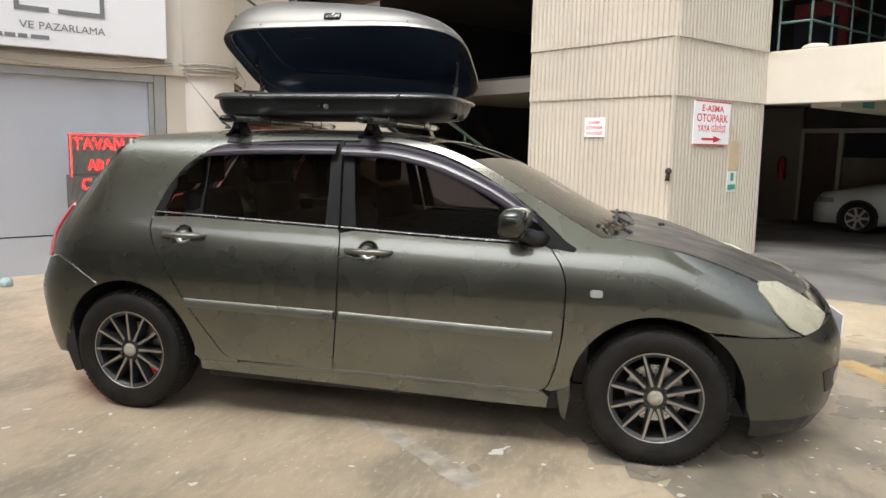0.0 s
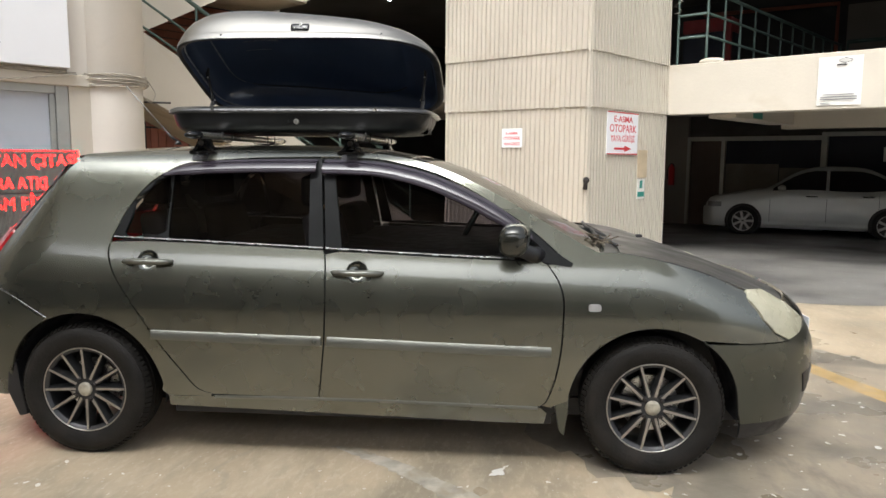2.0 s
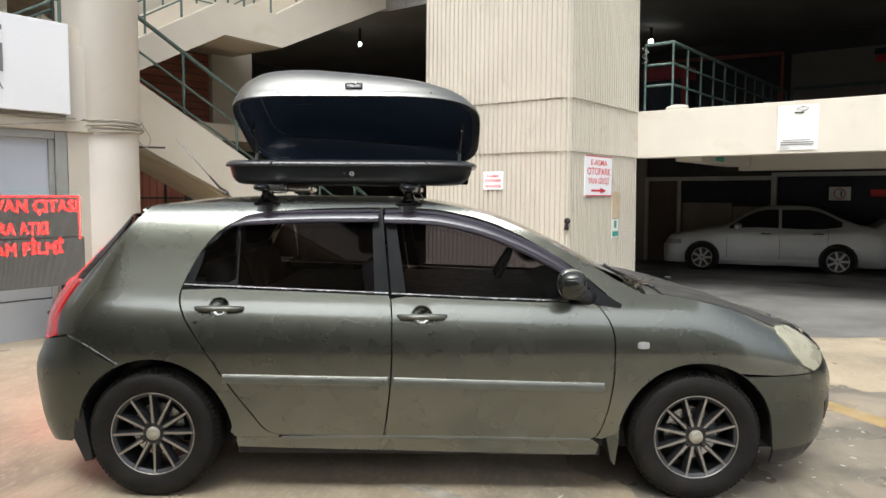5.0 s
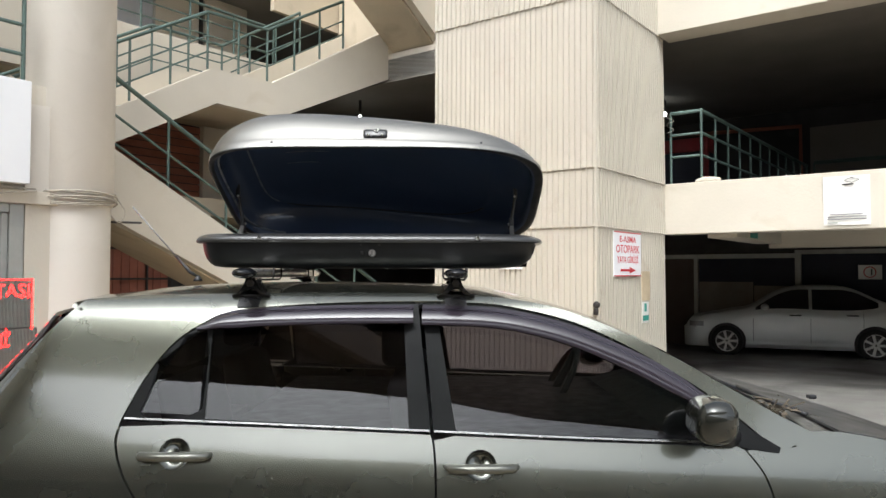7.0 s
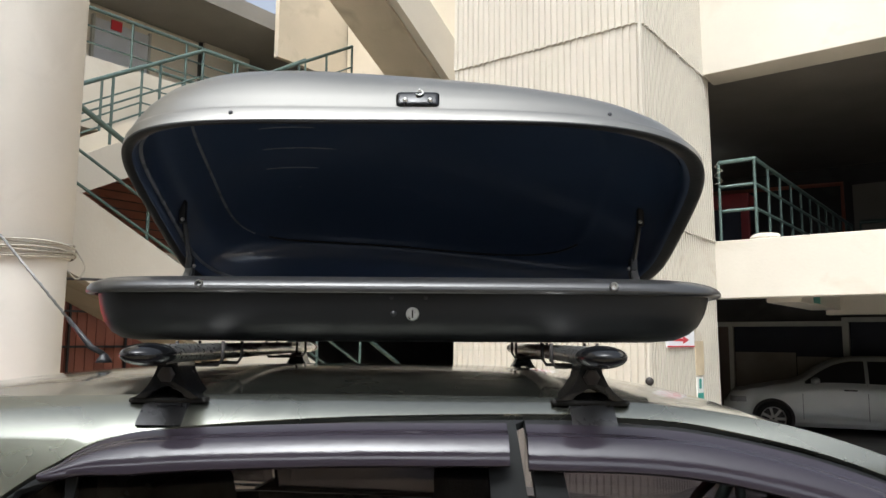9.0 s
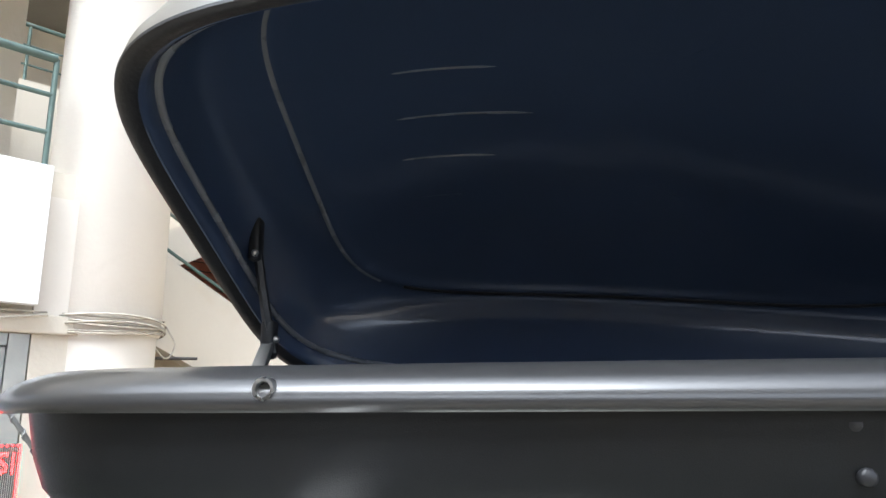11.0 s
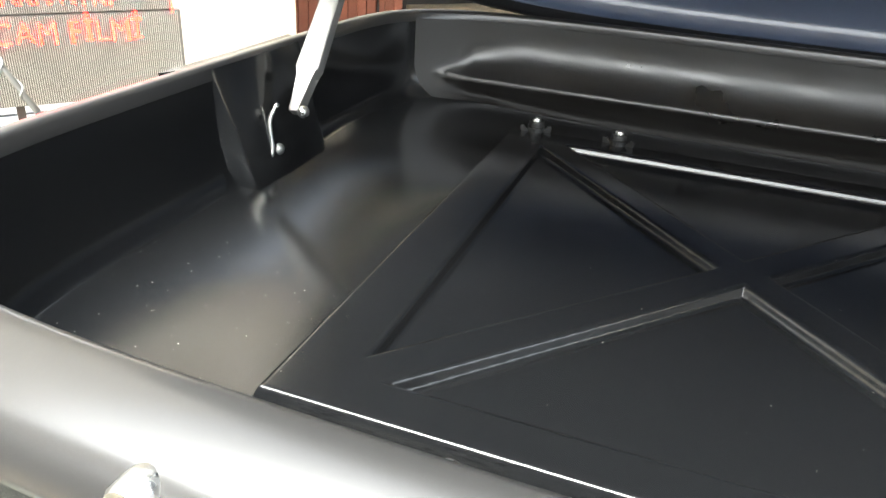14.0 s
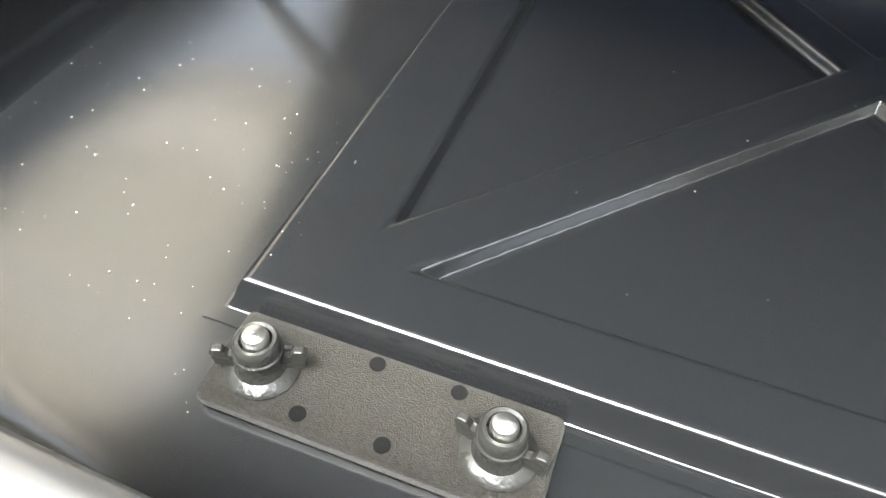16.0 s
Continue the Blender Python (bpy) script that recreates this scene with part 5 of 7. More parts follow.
# smoked wind deflectors over the windows
for name, pts in (("wind_deflector", [(0.345, 1.292), (0.46, 1.325), (0.75, 1.339), (1.070, 1.342)]), ("wind_deflector", [(1.100, 1.339), (1.30, 1.334), (1.45, 1.314), (1.62, 1.268), (1.83, 1.178), (2.00, 1.080), (2.065, 1.035)])):
    strip_on_flank(name, pts, 0.068 if pts[0][0] < 1 else 0.072, M_VISOR, car, 0.004, 0.027, "smoked plastic wind deflector", n=10, taper=(14, 0) if pts[0][0] < 1 else (0, 22), section=((1, 0.0), (0.96, 0.10), (0.62, 0.22), (0.50, 0.42), (0.30, 0.74), (0.0, 0.92), (-0.5, 1.0), (-0.9, 0.94), (-1, 0.84), (-1, 0.5)))
# A thin chrome line puts in the highlight along the bumper's seam.
strip_on_flank("bumper_seam", [(-0.150, 0.651), (-0.225, 0.697), (-0.300, 0.738), (-0.402, 0.779)], 0.006, M_CHROME, car, 0.001, 0.003, "seam above the rear bumper, its highlight a chrome line")
panel("headlamp", [(2.988, 0.798), (2.995, 0.826), (3.08, 0.818), (3.20, 0.752), (3.305, 0.672), (3.26, 0.626), (3.195, 0.607), (3.125, 0.643), (3.063, 0.706)], M_LENS, car, lift=0.002, step=0.03, label="yellowed cloudy headlamp")
panel("tail_lamp", [(-0.478, 0.772), (-0.53, 0.755), (-0.64, 0.742), (-0.64, 0.82), (-0.615, 0.92), (-0.55, 1.005), (-0.46, 1.038), (-0.386, 1.036), (-0.436, 0.962), (-0.477, 0.88)], M_RED, car, lift=0.006, step=0.03, label="glossy red tail lamp")
panel("fog_lamp_recess", [(3.295, 0.432), (3.425, 0.438), (3.432, 0.345), (3.395, 0.322), (3.325, 0.328)], M_BLACK, car, lift=0.003, step=0.03)
panel("fog_lamp", arc(3.395, 0.382, 0.030, 0, 360, 20, 0.040)[:-1], M_CLEAR, car, lift=0.006, step=0.02, label="small round fog lamp")
part("number_plate", box_bm((3.458, YC - 0.26, 0.50), (3.466, YC + 0.26, 0.612), 0.002, 1, Matrix.Translation((0.0, 0.0, 0.0))), M_WHITE, car, "white number plate")
panel("side_marker", [(2.332 + 0.027 * math.copysign(abs(math.cos(k)) ** 0.5, math.cos(k)), 0.753 + 0.0165 * math.copysign(abs(math.sin(k)) ** 0.5, math.sin(k))) for k in (math.pi * (i + 0.5) / 14 for i in range(28))], M_CLEAR, car, lift=0.007, step=0.02, label="small clear side marker lamp")
panel("grille", [(3.33, 0.668), (9, 0.672), (9, 0.746), (3.325, 0.685)], M_BLACK, car, lift=0.002)
# the plain inner shell that closes the gaps
inner = bmesh.new()
for x0, x1, z0, z1, y in ((0.42, 2.16, 0.23, 0.95, 0.13), (2.18, 2.30, 0.4, 0.9, 0.15), (2.55, 3.0, 0.69, 0.76, 0.24), (-0.30, 0.3, 0.69, 0.9, 0.24)):
    tmp = box_bm((x0, y, z0), (x1, 2 * YC - y, z1))
    me_tmp = bpy.data.meshes.new("inner")
    tmp.to_mesh(me_tmp)
    tmp.free()
    inner.from_mesh(me_tmp)
    bpy.data.meshes.remove(me_tmp)
part("inner_body", inner, M_BLACK, car)
slab("floor_pan", (0.37, 0.19, 0.165), (2.17, 2 * YC - 0.19, 0.24), M_BLACK, car, m=Matrix())
slab("engine_shield", (2.18, 0.37, 0.150), (3.10, 2 * YC - 0.37, 0.235), M_BLACK, car, m=Matrix())
slab("rear_tray", (-0.50, 0.37, 0.165), (0.36, 2 * YC - 0.37, 0.245), M_BLACK, car, m=Matrix())

bridge("roof", on_flank(roof_edge[:6], 6), M_PAINT, car, 0.0, lambda t: 0.015 + 0.019 * math.sin(math.pi * t), 2.2, lip=0.02)
screen_edge = on_flank([(1.48, 1.384), (1.70, 1.320), (1.90, 1.227), (2.10, 1.115), (2.25, 1.030), (2.36, 0.974)], 5)
bridge("windscreen", screen_edge, M_SHIELD, car, lambda t: 0.015 + 0.085 * t, lambda t: 0.012 * (1 - t), 2.0, inset=0.03, lip=0.006, label="clear raked windscreen")
bridge("bonnet", [tuple(shell(to_s(s, z), z) + Vector((0, 0.006, 0.002))) for s, z in curve([(2.44, 0.985), (2.65, 0.947), (2.82, 0.895), (2.985, 0.830), (3.055, 0.800), (3.12, 0.768), (3.18, 0.742)], 6)], M_BONNET, car, lambda t: 0.05 + 0.11 * t, lambda t: -0.006, 2.0, lip=0.008)
panel("nose_panel", [(3.17, 0.765), (3.23, 0.712), (3.30, 0.678), (9, 0.730), (9, 0.765)], M_PAINT, car)
bridge("cowl", [tuple(shell(to_s(x, z), z)) for x, z in ((2.34, 0.975), (2.40, 0.972), (2.47, 0.962))], M_COWL, car, 0.09, 0.004, 2.0, lip=0.01, label="grimy black cowl panel")
spoiler = [tuple(shell(to_s(s, z), z)) for s, z in ((0.02, 1.402), (-0.06, 1.396), (-0.10, 1.386), (-0.11, 1.372), (-0.07, 1.356))]
bridge("spoiler", spoiler, M_PAINT, car, -0.04, 0.014, 3.0, lip=0.01)
for dy in (0.42, 0.86):
    part("wiper", tube_bm(curve([(2.47, dy - 0.06, 0.985), (2.40, dy + 0.1, 1.010), (2.40, dy + 0.38, 1.020)], 5), 0.009, 6), M_BLACK, car, smooth=True)
part("washer_jet", box_bm((2.60, 0.60, 1.0), (2.63, 0.63, 1.015), 0.004), M_BLACK, car)


def door_handle(x, z, far=False):
    """A body-coloured pull over a round dished cup."""
    y, flip = side_y(z), Matrix.Translation((0, 2 * YC if far else 0, 0)) @ Matrix.Diagonal((1, -1 if far else 1, 1, 1))
    grip = tube_bm([(x - 0.108, y + 0.005, z), (x - 0.095, y - 0.022, z), (x - 0.03, y - 0.03, z), (x + 0.05, y - 0.03, z + 0.001), (x + 0.098, y - 0.020, z), (x + 0.112, y + 0.005, z)], [0.012, 0.019, 0.0205, 0.0205, 0.019, 0.012], 12, squash=0.72)
    grip.transform(flip)
    ob = part("door_handle", grip, M_MOULD, car, smooth=True)
    cup, rings = bmesh.new(), []
    for r, deep in ((1.02, 0.0005), (0.98, 0.004), (0.88, 0.014), (0.68, 0.022), (0.4, 0.026), (0.05, 0.027)):
        rings.append([cup.verts.new((p[0], side_y(z + 0.003 + (p[1] - z - 0.003) / r) + deep, p[1])) for p in cup_ring(x, z, r)])
    for a, b in zip(rings, rings[1:]):
        for i in range(28):
            cup.faces.new((a[i], a[(i + 1) % 28], b[(i + 1) % 28], b[i]))
    cup.transform(flip)
    part("handle_cup", cup, M_PAINT, car, smooth=True)
    return ob


for far in (False, True):
    door_handle(0.325, 0.915, far)
    door_handle(1.290, 0.882, far)

# door mirror: a dark housing on a short foot
mirror = box_bm((1.915, -0.150, 0.985), (2.045, 0.050, 1.115), 0.052, 6)
for v in mirror.verts:
    v.co.x += 0.10 * (v.co.y + 0.05) * (1 if v.co.x > 1.98 else 0.4)
    v.co.z += 0.06 * (v.co.x - 1.98)
part("door_mirror", mirror, M_MIRROR, car, "dark olive door mirror housing", smooth=True)
part("mirror_foot", tube_bm([(2.00, 0.0, 1.005), (2.06, 0.06, 0.975), (2.09, 0.10, 0.965)], [0.03, 0.035, 0.04], 12), M_BLACK, car, smooth=True)
mirror_l = bmesh.new()
bmesh.ops.create_uvsphere(mirror_l, u_segments=24, v_segments=14, radius=1, matrix=Matrix.Translation((1.985, 2 * YC + 0.045, 1.050)) @ Matrix.Diagonal((0.085, 0.115, 0.068, 1)))
part("door_mirror", mirror_l, M_MIRROR, car, "dark olive door mirror housing", smooth=True)

# mud flaps, arch liners, underside
for flap, mat in (([(2.172, 0.305), (2.238, 0.350), (2.232, 0.260), (2.218, 0.158), (2.196, 0.180)], M_PAINT_DARK), ([(-0.378, 0.420), (-0.340, 0.425), (-0.322, 0.300), (-0.298, 0.170), (-0.338, 0.160), (-0.392, 0.285)], M_BLACK)):
    for y in (0.058, 2 * YC - 0.208):
        part("mud_flap", prism_bm(flap, "xz", y, y + 0.15, None, 0.006), mat, car)
for cx in (0.01, 2.60):
    for y0, y1 in ((0.07, 0.36), (2 * YC - 0.36, 2 * YC - 0.07)):
        bm = bmesh.new()
        ring = arc(cx, 0.30, 0.372, -8, 188, 24)
        a = [bm.verts.new((p[0], y0, p[1])) for p in ring]
        b = [bm.verts.new((p[0], y1, p[1])) for p in ring]
        for i in range(len(ring) - 1):
            bm.faces.new((a[i], a[i + 1], b[i + 1], b[i]))
        deep = b if y0 < YC else a
        bm.faces.new(deep)
        part("arch_liner", bm, M_BLACK, car, smooth=True, sharp=40)


def make_wheel(parent, at, flip=False, turn=0.0):
    """Tyre, dark alloy rim with twelve bright-edged spokes, hub cap, nuts and brake disc."""
    m = Matrix.Translation(at) @ (Matrix.Rotation(math.pi, 4, "Z") if flip else Matrix()) @ Matrix.Rotation(radians(turn), 4, "Y")
    rim = part("wheel", lathe_bm([(0.005, 0.180), (-0.004, 0.186), (-0.008, 0.196), (-0.002, 0.203), (0.012, 0.200), (0.03, 0.190), (0.09, 0.178), (0.17, 0.182), (0.20, 0.20)], 56), M_RIMDARK, parent, "dark alloy wheel with bright spokes", smooth=True, sharp=40)
    rim.matrix_local = m
    part("tyre", lathe_bm([(0.01, 0.198), (-0.012, 0.204), (-0.022, 0.222), (-0.030, 0.250), (-0.026, 0.276), (-0.012, 0.294), (0.004, 0.302), (0.010, 0.3055), (0.052, 0.3075), (0.054, 0.301), (0.060, 0.301), (0.062, 0.308),
                           (0.100, 0.3085), (0.102, 0.301), (0.108, 0.301), (0.110, 0.308), (0.150, 0.307), (0.165, 0.303), (0.185, 0.29), (0.20, 0.25), (0.19, 0.205)], 72), M_RUBBER, rim, smooth=True, sharp=35)
    part("rim_lip", lathe_bm([(-0.004, 0.1945), (-0.009, 0.196), (-0.0105, 0.199), (-0.008, 0.2025), (0.0, 0.204)], 56), M_RIM, rim, "bright machined rim lip", smooth=True)
    tread = bmesh.new()
    for i in range(76):
        k = 2 * math.pi * i / 76
        bmesh.ops.create_cube(tread, size=1.0, matrix=Matrix.Rotation(k, 4, "Y") @ Matrix.Translation((0.3005, 0.004, 0.0)) @ Matrix.Rotation(radians(-28), 4, "Z") @ Matrix.Diagonal((0.012, 0.036, 0.0165, 1)))
    part("tread", tread, M_RUBBER, rim, "worn shoulder tread blocks")
    for i in range(12):
        k = 2 * math.pi * (i + 0.2) / 12
        bm = prism_bm([(0.036, -0.014), (0.10, -0.008), (0.192, -0.006), (0.192, 0.006), (0.10, 0.008), (0.036, 0.014)], "xz", 0.012, 0.045, None)
        for v in bm.verts:
            r = math.hypot(v.co.x, v.co.z)
            v.co.y += 0.012 * (1 - r / 0.19) + (0.004 if v.co.y > 0.03 else -0.018)
            if v.co.y > 0.03:
                v.co.z *= 1.7
        bm.transform(Matrix.Rotation(k, 4, "Y"))
        part("spoke", bm, M_RIMDARK, rim)
        face = prism_bm([(0.05, -0.0055), (0.192, -0.0048), (0.192, 0.0048), (0.05, 0.0055)], "xz", -0.0085, -0.006, None)
        for v in face.verts:
            v.co.y += 0.012 * (1 - math.hypot(v.co.x, v.co.z) / 0.19)
        face.transform(Matrix.Rotation(k, 4, "Y"))
        part("spoke_face", face, M_RIM, rim, "bright machined spoke face")
    part("hub", lathe_bm([(0.06, 0.06), (0.02, 0.062), (0.006, 0.052), (0.002, 0.030)], 36), M_RIMDARK, rim, smooth=True, sharp=40)
    part("hub_cap", lathe_bm([(0.01, 0.033), (-0.004, 0.033), (-0.010, 0.029), (-0.013, 0.018), (-0.0135, 0.0005)], 32), M_HUBCAP, rim, "dusty beige-silver hub cap", smooth=True, sharp=50)
    for i in range(4):
        k = 2 * math.pi * (i + 0.55) / 4
        nut = lathe_bm([(0.02, 0.0115), (-0.006, 0.0105), (-0.010, 0.006), (-0.010, 0.0005)], 6)
        nut.transform(Matrix.Translation((0.052 * math.cos(k), 0, 0.052 * math.sin(k))))
        part("wheel_nut", nut, M_IRON, rim)
    part("brake_disc", lathe_bm([(0.075, 0.04), (0.075, 0.128), (0.095, 0.128), (0.095, 0.04)], 48), M_STEEL, rim, "grey brake disc", smooth=True, sharp=30)
    return rim


for x in (0.0, 2.60):
    make_wheel(car, (x, 0.052, 0.305), False, 7 if x else 22)
    make_wheel(car, (x, 2 * YC - 0.052, 0.305), True, 10)

# cabin: seats, dashboard and steering wheel behind the dark glass
for x in (0.55, 1.35):
    for y in (0.48, 1.24):
        part("seat", box_bm((x - 0.28, y - 0.24, 0.45), (x + 0.25, y + 0.24, 0.62), 0.05, 3), M_SEAT, car, smooth=True, sharp=60)
        part("seat_back", prism_bm([(x - 0.30, 0.60), (x - 0.14, 0.60), (x - 0.26, 1.12), (x - 0.38, 1.12)], "xz", y - 0.22, y + 0.22, None, 0.04), M_SEAT, car, smooth=True, sharp=60)
        part("head_rest", box_bm((x - 0.40, y - 0.12, 1.15), (x - 0.29, y + 0.12, 1.30), 0.03, 3), M_SEAT, car, smooth=True, sharp=60)
part("dashboard", prism_bm([(1.75, 0.62), (2.30, 0.60), (2.36, 0.95), (2.10, 1.0), (1.85, 0.93)], "xz", 0.16, 2 * YC - 0.16, None, 0.03), M_DASH, car, smooth=True, sharp=50)
wheel_ring = [(Vector((1.72, 1.24, 0.96)) + Matrix.Rotation(radians(-62), 3, "Y") @ Vector((0.185 * math.cos(k), 0.185 * math.sin(k), 0))) for k in (2 * math.pi * i / 36 for i in range(37))]
sw = tube_bm(wheel_ring, 0.015, 8, False)
tube_bm([wheel_ring[0], wheel_ring[18]], 0.018, 8, True, sw)
part("steering_wheel", sw, M_DASH, car, smooth=True)

# aerial on the roof
aerial = thing("car_aerial", "thin raked whip aerial on the car's roof", "aerial")
base, tip = Vector((0.125, YC, 1.452)), Vector((-0.158, YC, 1.77))
part("base", lathe_bm([(0.0, 0.0005), (0.0, 0.020), (0.008, 0.017), (0.02, 0.009), (0.026, 0.0005)], 20, "z"), M_BLACK, aerial, smooth=True).matrix_world = Matrix.Translation(base)
part("sleeve", tube_bm([base + Vector((0, 0, 0.02)), base.lerp(tip, 0.12), base.lerp(tip, 0.34)], [0.006, 0.0075, 0.005], 10), M_BLACK, aerial, smooth=True)
part("whip", tube_bm([base.lerp(tip, 0.33), tip], 0.0032, 8), M_ARM, aerial, smooth=True)
coil = []
for i in range(140):
    k = i / 139
    p = base.lerp(tip, 0.34 + 0.64 * k)
    coil.append(p + 0.0042 * Vector((math.cos(k * 60), math.sin(k * 60), 0)))
part("winding", tube_bm(coil, 0.0012, 5), M_ARM, aerial, smooth=True)

# dry leaves caught in the corner of the windscreen
rnd = random.Random(31)
litter = bmesh.new()
for i in range(26):
    m = Matrix.Translation((2.30 + rnd.uniform(0, 0.17), 0.36 + rnd.uniform(-0.07, 0.20), 0.988 + rnd.uniform(0.0, 0.03))) @ Matrix.Scale(0.7, 4) @ Matrix.Rotation(rnd.uniform(0, 6), 4, "Z") @ Matrix.Rotation(rnd.uniform(-1, 1), 4, "X")
    q = [litter.verts.new(m @ Vector(p)) for p in ((-0.028, 0, 0), (-0.008, 0.011, 0.006), (0.020, 0.008, 0.004), (0.030, 0, 0), (0.015, -0.010, 0.005), (-0.010, -0.011, 0.007))]
    litter.faces.new(q)
for i in range(8):
    p = Vector((2.36 + rnd.uniform(0, 0.1), 0.38 + rnd.uniform(-0.02, 0.12), 0.985))
    tube_bm([p, p + Vector((rnd.uniform(-0.05, 0.05), rnd.uniform(-0.05, 0.05), rnd.uniform(0.01, 0.04))), p + Vector((rnd.uniform(-0.1, 0.1), rnd.uniform(-0.05, 0.05), rnd.uniform(0.0, 0.05)))], 0.003, 5, True, litter)
tagged(part("leaf_litter", litter, M_LEAF), "small heap of dry leaves by the windscreen wipers", "leaves", kind="stuff")

# ---------------------------------------------------------------- roof bars
def roof_bar(x):
    """An oval alloy bar on two black feet strapped to the roof."""
    bar = thing("roof_bar", "silver oval roof bar on black clamped feet", "roof bar", group="roof bars")
    ys = (0.20, 2 * YC - 0.20)
    bm = bmesh.new()
    rings = []
    for y in [ys[0] + (ys[1] - ys[0]) * i / 8 for i in range(9)]:
        rings.append([bm.verts.new((x + 0.036 * math.cos(k), y, 1.487 + 0.0165 * math.sin(k))) for k in (2 * math.pi * j / 24 for j in range(24))])
    for a, b in zip(rings, rings[1:]):
        for j in range(24):
            bm.faces.new((a[j], a[(j + 1) % 24], b[(j + 1) % 24], b[j]))
    part("crossbar", bm, M_STEEL, bar, "brushed alloy crossbar", smooth=True)
    for y, s in ((ys[0], 1), (ys[1], -1)):
        cap = bmesh.new()
        bmesh.ops.create_uvsphere(cap, u_segments=24, v_segments=12, radius=1, matrix=Matrix.Translation((x, y + 0.004 * s, 1.487)) @ Matrix.Diagonal((0.040, 0.060, 0.0185, 1)))
        part("end_cap", cap, M_GLOSSBLACK, bar, smooth=True)
        fy = 0.325 if s > 0 else 2 * YC - 0.325
        foot = prism_bm(curve([(x - 0.060, 1.412), (x - 0.046, 1.419), (x - 0.030, 1.437), (x - 0.019, 1.460), (x - 0.017, 1.478)], 4) + curve([(x + 0.017, 1.478), (x + 0.019, 1.460), (x + 0.030, 1.437), (x + 0.046, 1.419), (x + 0.060, 1.412)], 4) + curve([(x + 0.034, 1.412), (x + 0.014, 1.430), (x - 0.014, 1.430), (x - 0.034, 1.412)], 4), "xz", fy - 0.040, fy + 0.045, None, 0.002)
        part("foot", foot, M_GLOSSBLACK, bar, smooth=True, sharp=40)
        part("foot_pad", box_bm((x - 0.066, fy - 0.035, 1.404), (x + 0.066, fy + 0.06, 1.413), 0.004), M_RUBBER, bar)
        pts = [shell(x, z) for z in (1.372, 1.384, 1.395, 1.406, 1.416, 1.424)]
        clamp = bmesh.new()
        rows = []
        for p in pts:
            yy = p.y - 0.006 if s > 0 else 2 * YC - p.y + 0.006
            rows.append([clamp.verts.new((x + dx, yy, p.z)) for dx in (-0.037, -0.033, -0.012, 0.012, 0.033, 0.037)])
        for a, b in zip(rows, rows[1:]):
            for j in range(5):
                clamp.faces.new((a[j], a[j + 1], b[j + 1], b[j]))
        bmesh.ops.recalc_face_normals(clamp, faces=clamp.faces)
        bmesh.ops.solidify(clamp, geom=clamp.faces[:], thickness=0.004)
        part("clamp", clamp, M_STRAP, bar, "broad satin clamp strap", smooth=True, sharp=40)
        nut = lathe_bm([(0.0, 0.014), (-0.008, 0.014), (-0.010, 0.011), (-0.010, 0.0001)], 6)
        nut.transform(Matrix.Translation((x, fy - 0.040 * s, 1.452)) @ (Matrix() if s > 0 else Matrix.Rotation(math.pi, 4, "Z")))
        part("clamp_nut", nut, M_IRON, bar)
        for dy in (0.12, 0.25):
            yy = fy + dy * s
            part("u_bolt", tube_bm([(x - 0.044, yy, 1.508), (x - 0.044, yy, 1.475), (x - 0.036, yy, 1.463), (x + 0.036, yy, 1.463), (x + 0.044, yy, 1.475), (x + 0.044, yy, 1.508)], 0.0035, 8), M_IRON, bar, smooth=True)
    return bar


for x in (0.500, 1.215):
    roof_bar(x)

# ---------------------------------------------------------------- roof box
BX, BY = 0.875, 0.885          # its middle
HX, HY = 0.695, 0.418          # half its length and width
HXL = 0.676                    # its blunt end is a little shorter
HINGE = Vector((0, BY + HY - 0.012, 1.628))
OPEN = radians(24.9)
SIDES = 160


def outline(j, dx, dy, square=(7.0, 6.5), blunt=0.0, half=HXL, tight=False):
    """A point of the box's rounded plan, drawn in from the rim."""
    k = 2 * math.pi * j / SIDES
    c, s = math.cos(k), math.sin(k)
    n = square[2] if s > 0 and len(square) > 2 else square[0] if c < 0 else square[1]
    dx = dx + blunt if c < 0 else min(dx * 1.7, 0.119 + (dx - 0.07) * 0.2) if tight else dx * 1.7
    e = 2 / n
    x, y = math.copysign(abs(c) ** e, c), math.copysign(abs(s) ** e, s)
    y *= 1 - 0.05 * max(0.0, x) ** 3
    return BX + ((half if c < 0 else HX) - dx) * x, BY + (HY - dy) * y


LID_SQUARE = (6.0, 4.2, 4.4)
HXLID = 0.683                  # the lid's blunt half


def ringed(name, profile, mat, parent, close=True, label="", transform=None, height=None, flip=False, lift=0.0, shift_x=0.0, square=(7.0, 6.5), blunt=0.0, half=HXL, tight=False):
    """Rings of the plan, each drawn in by (dx, dy) at a height."""
    verts, faces = [], []
    for dx, dy, z in profile:
        for j in range(SIDES):
            x, y = outline(j, dx, dy, square, blunt, half, tight)
            x += shift_x
            v = Vector((x, y, z if height is None else 1.632 + lift + z * height(x)))
            verts.append(transform @ v if transform else v)
    for r in range(len(profile) - 1):
        for j in range(SIDES):
            q = (r * SIDES + j, r * SIDES + (j + 1) % SIDES, (r + 1) * SIDES + (j + 1) % SIDES, (r + 1) * SIDES + j)
            faces.append(q[::-1] if flip else q)
    if close:
        last = (len(profile) - 1) * SIDES
        f = tuple(range(last, last + SIDES))
        faces.append(f[::-1] if flip else f)
    me = mesh_of(name, verts, faces, mat, True)
    me.set_sharp_from_angle(angle=radians(50))
    return put(name, me, parent, label)


box = thing("roof_box", "open black roof box with silver lid on roof bars", "roof box")
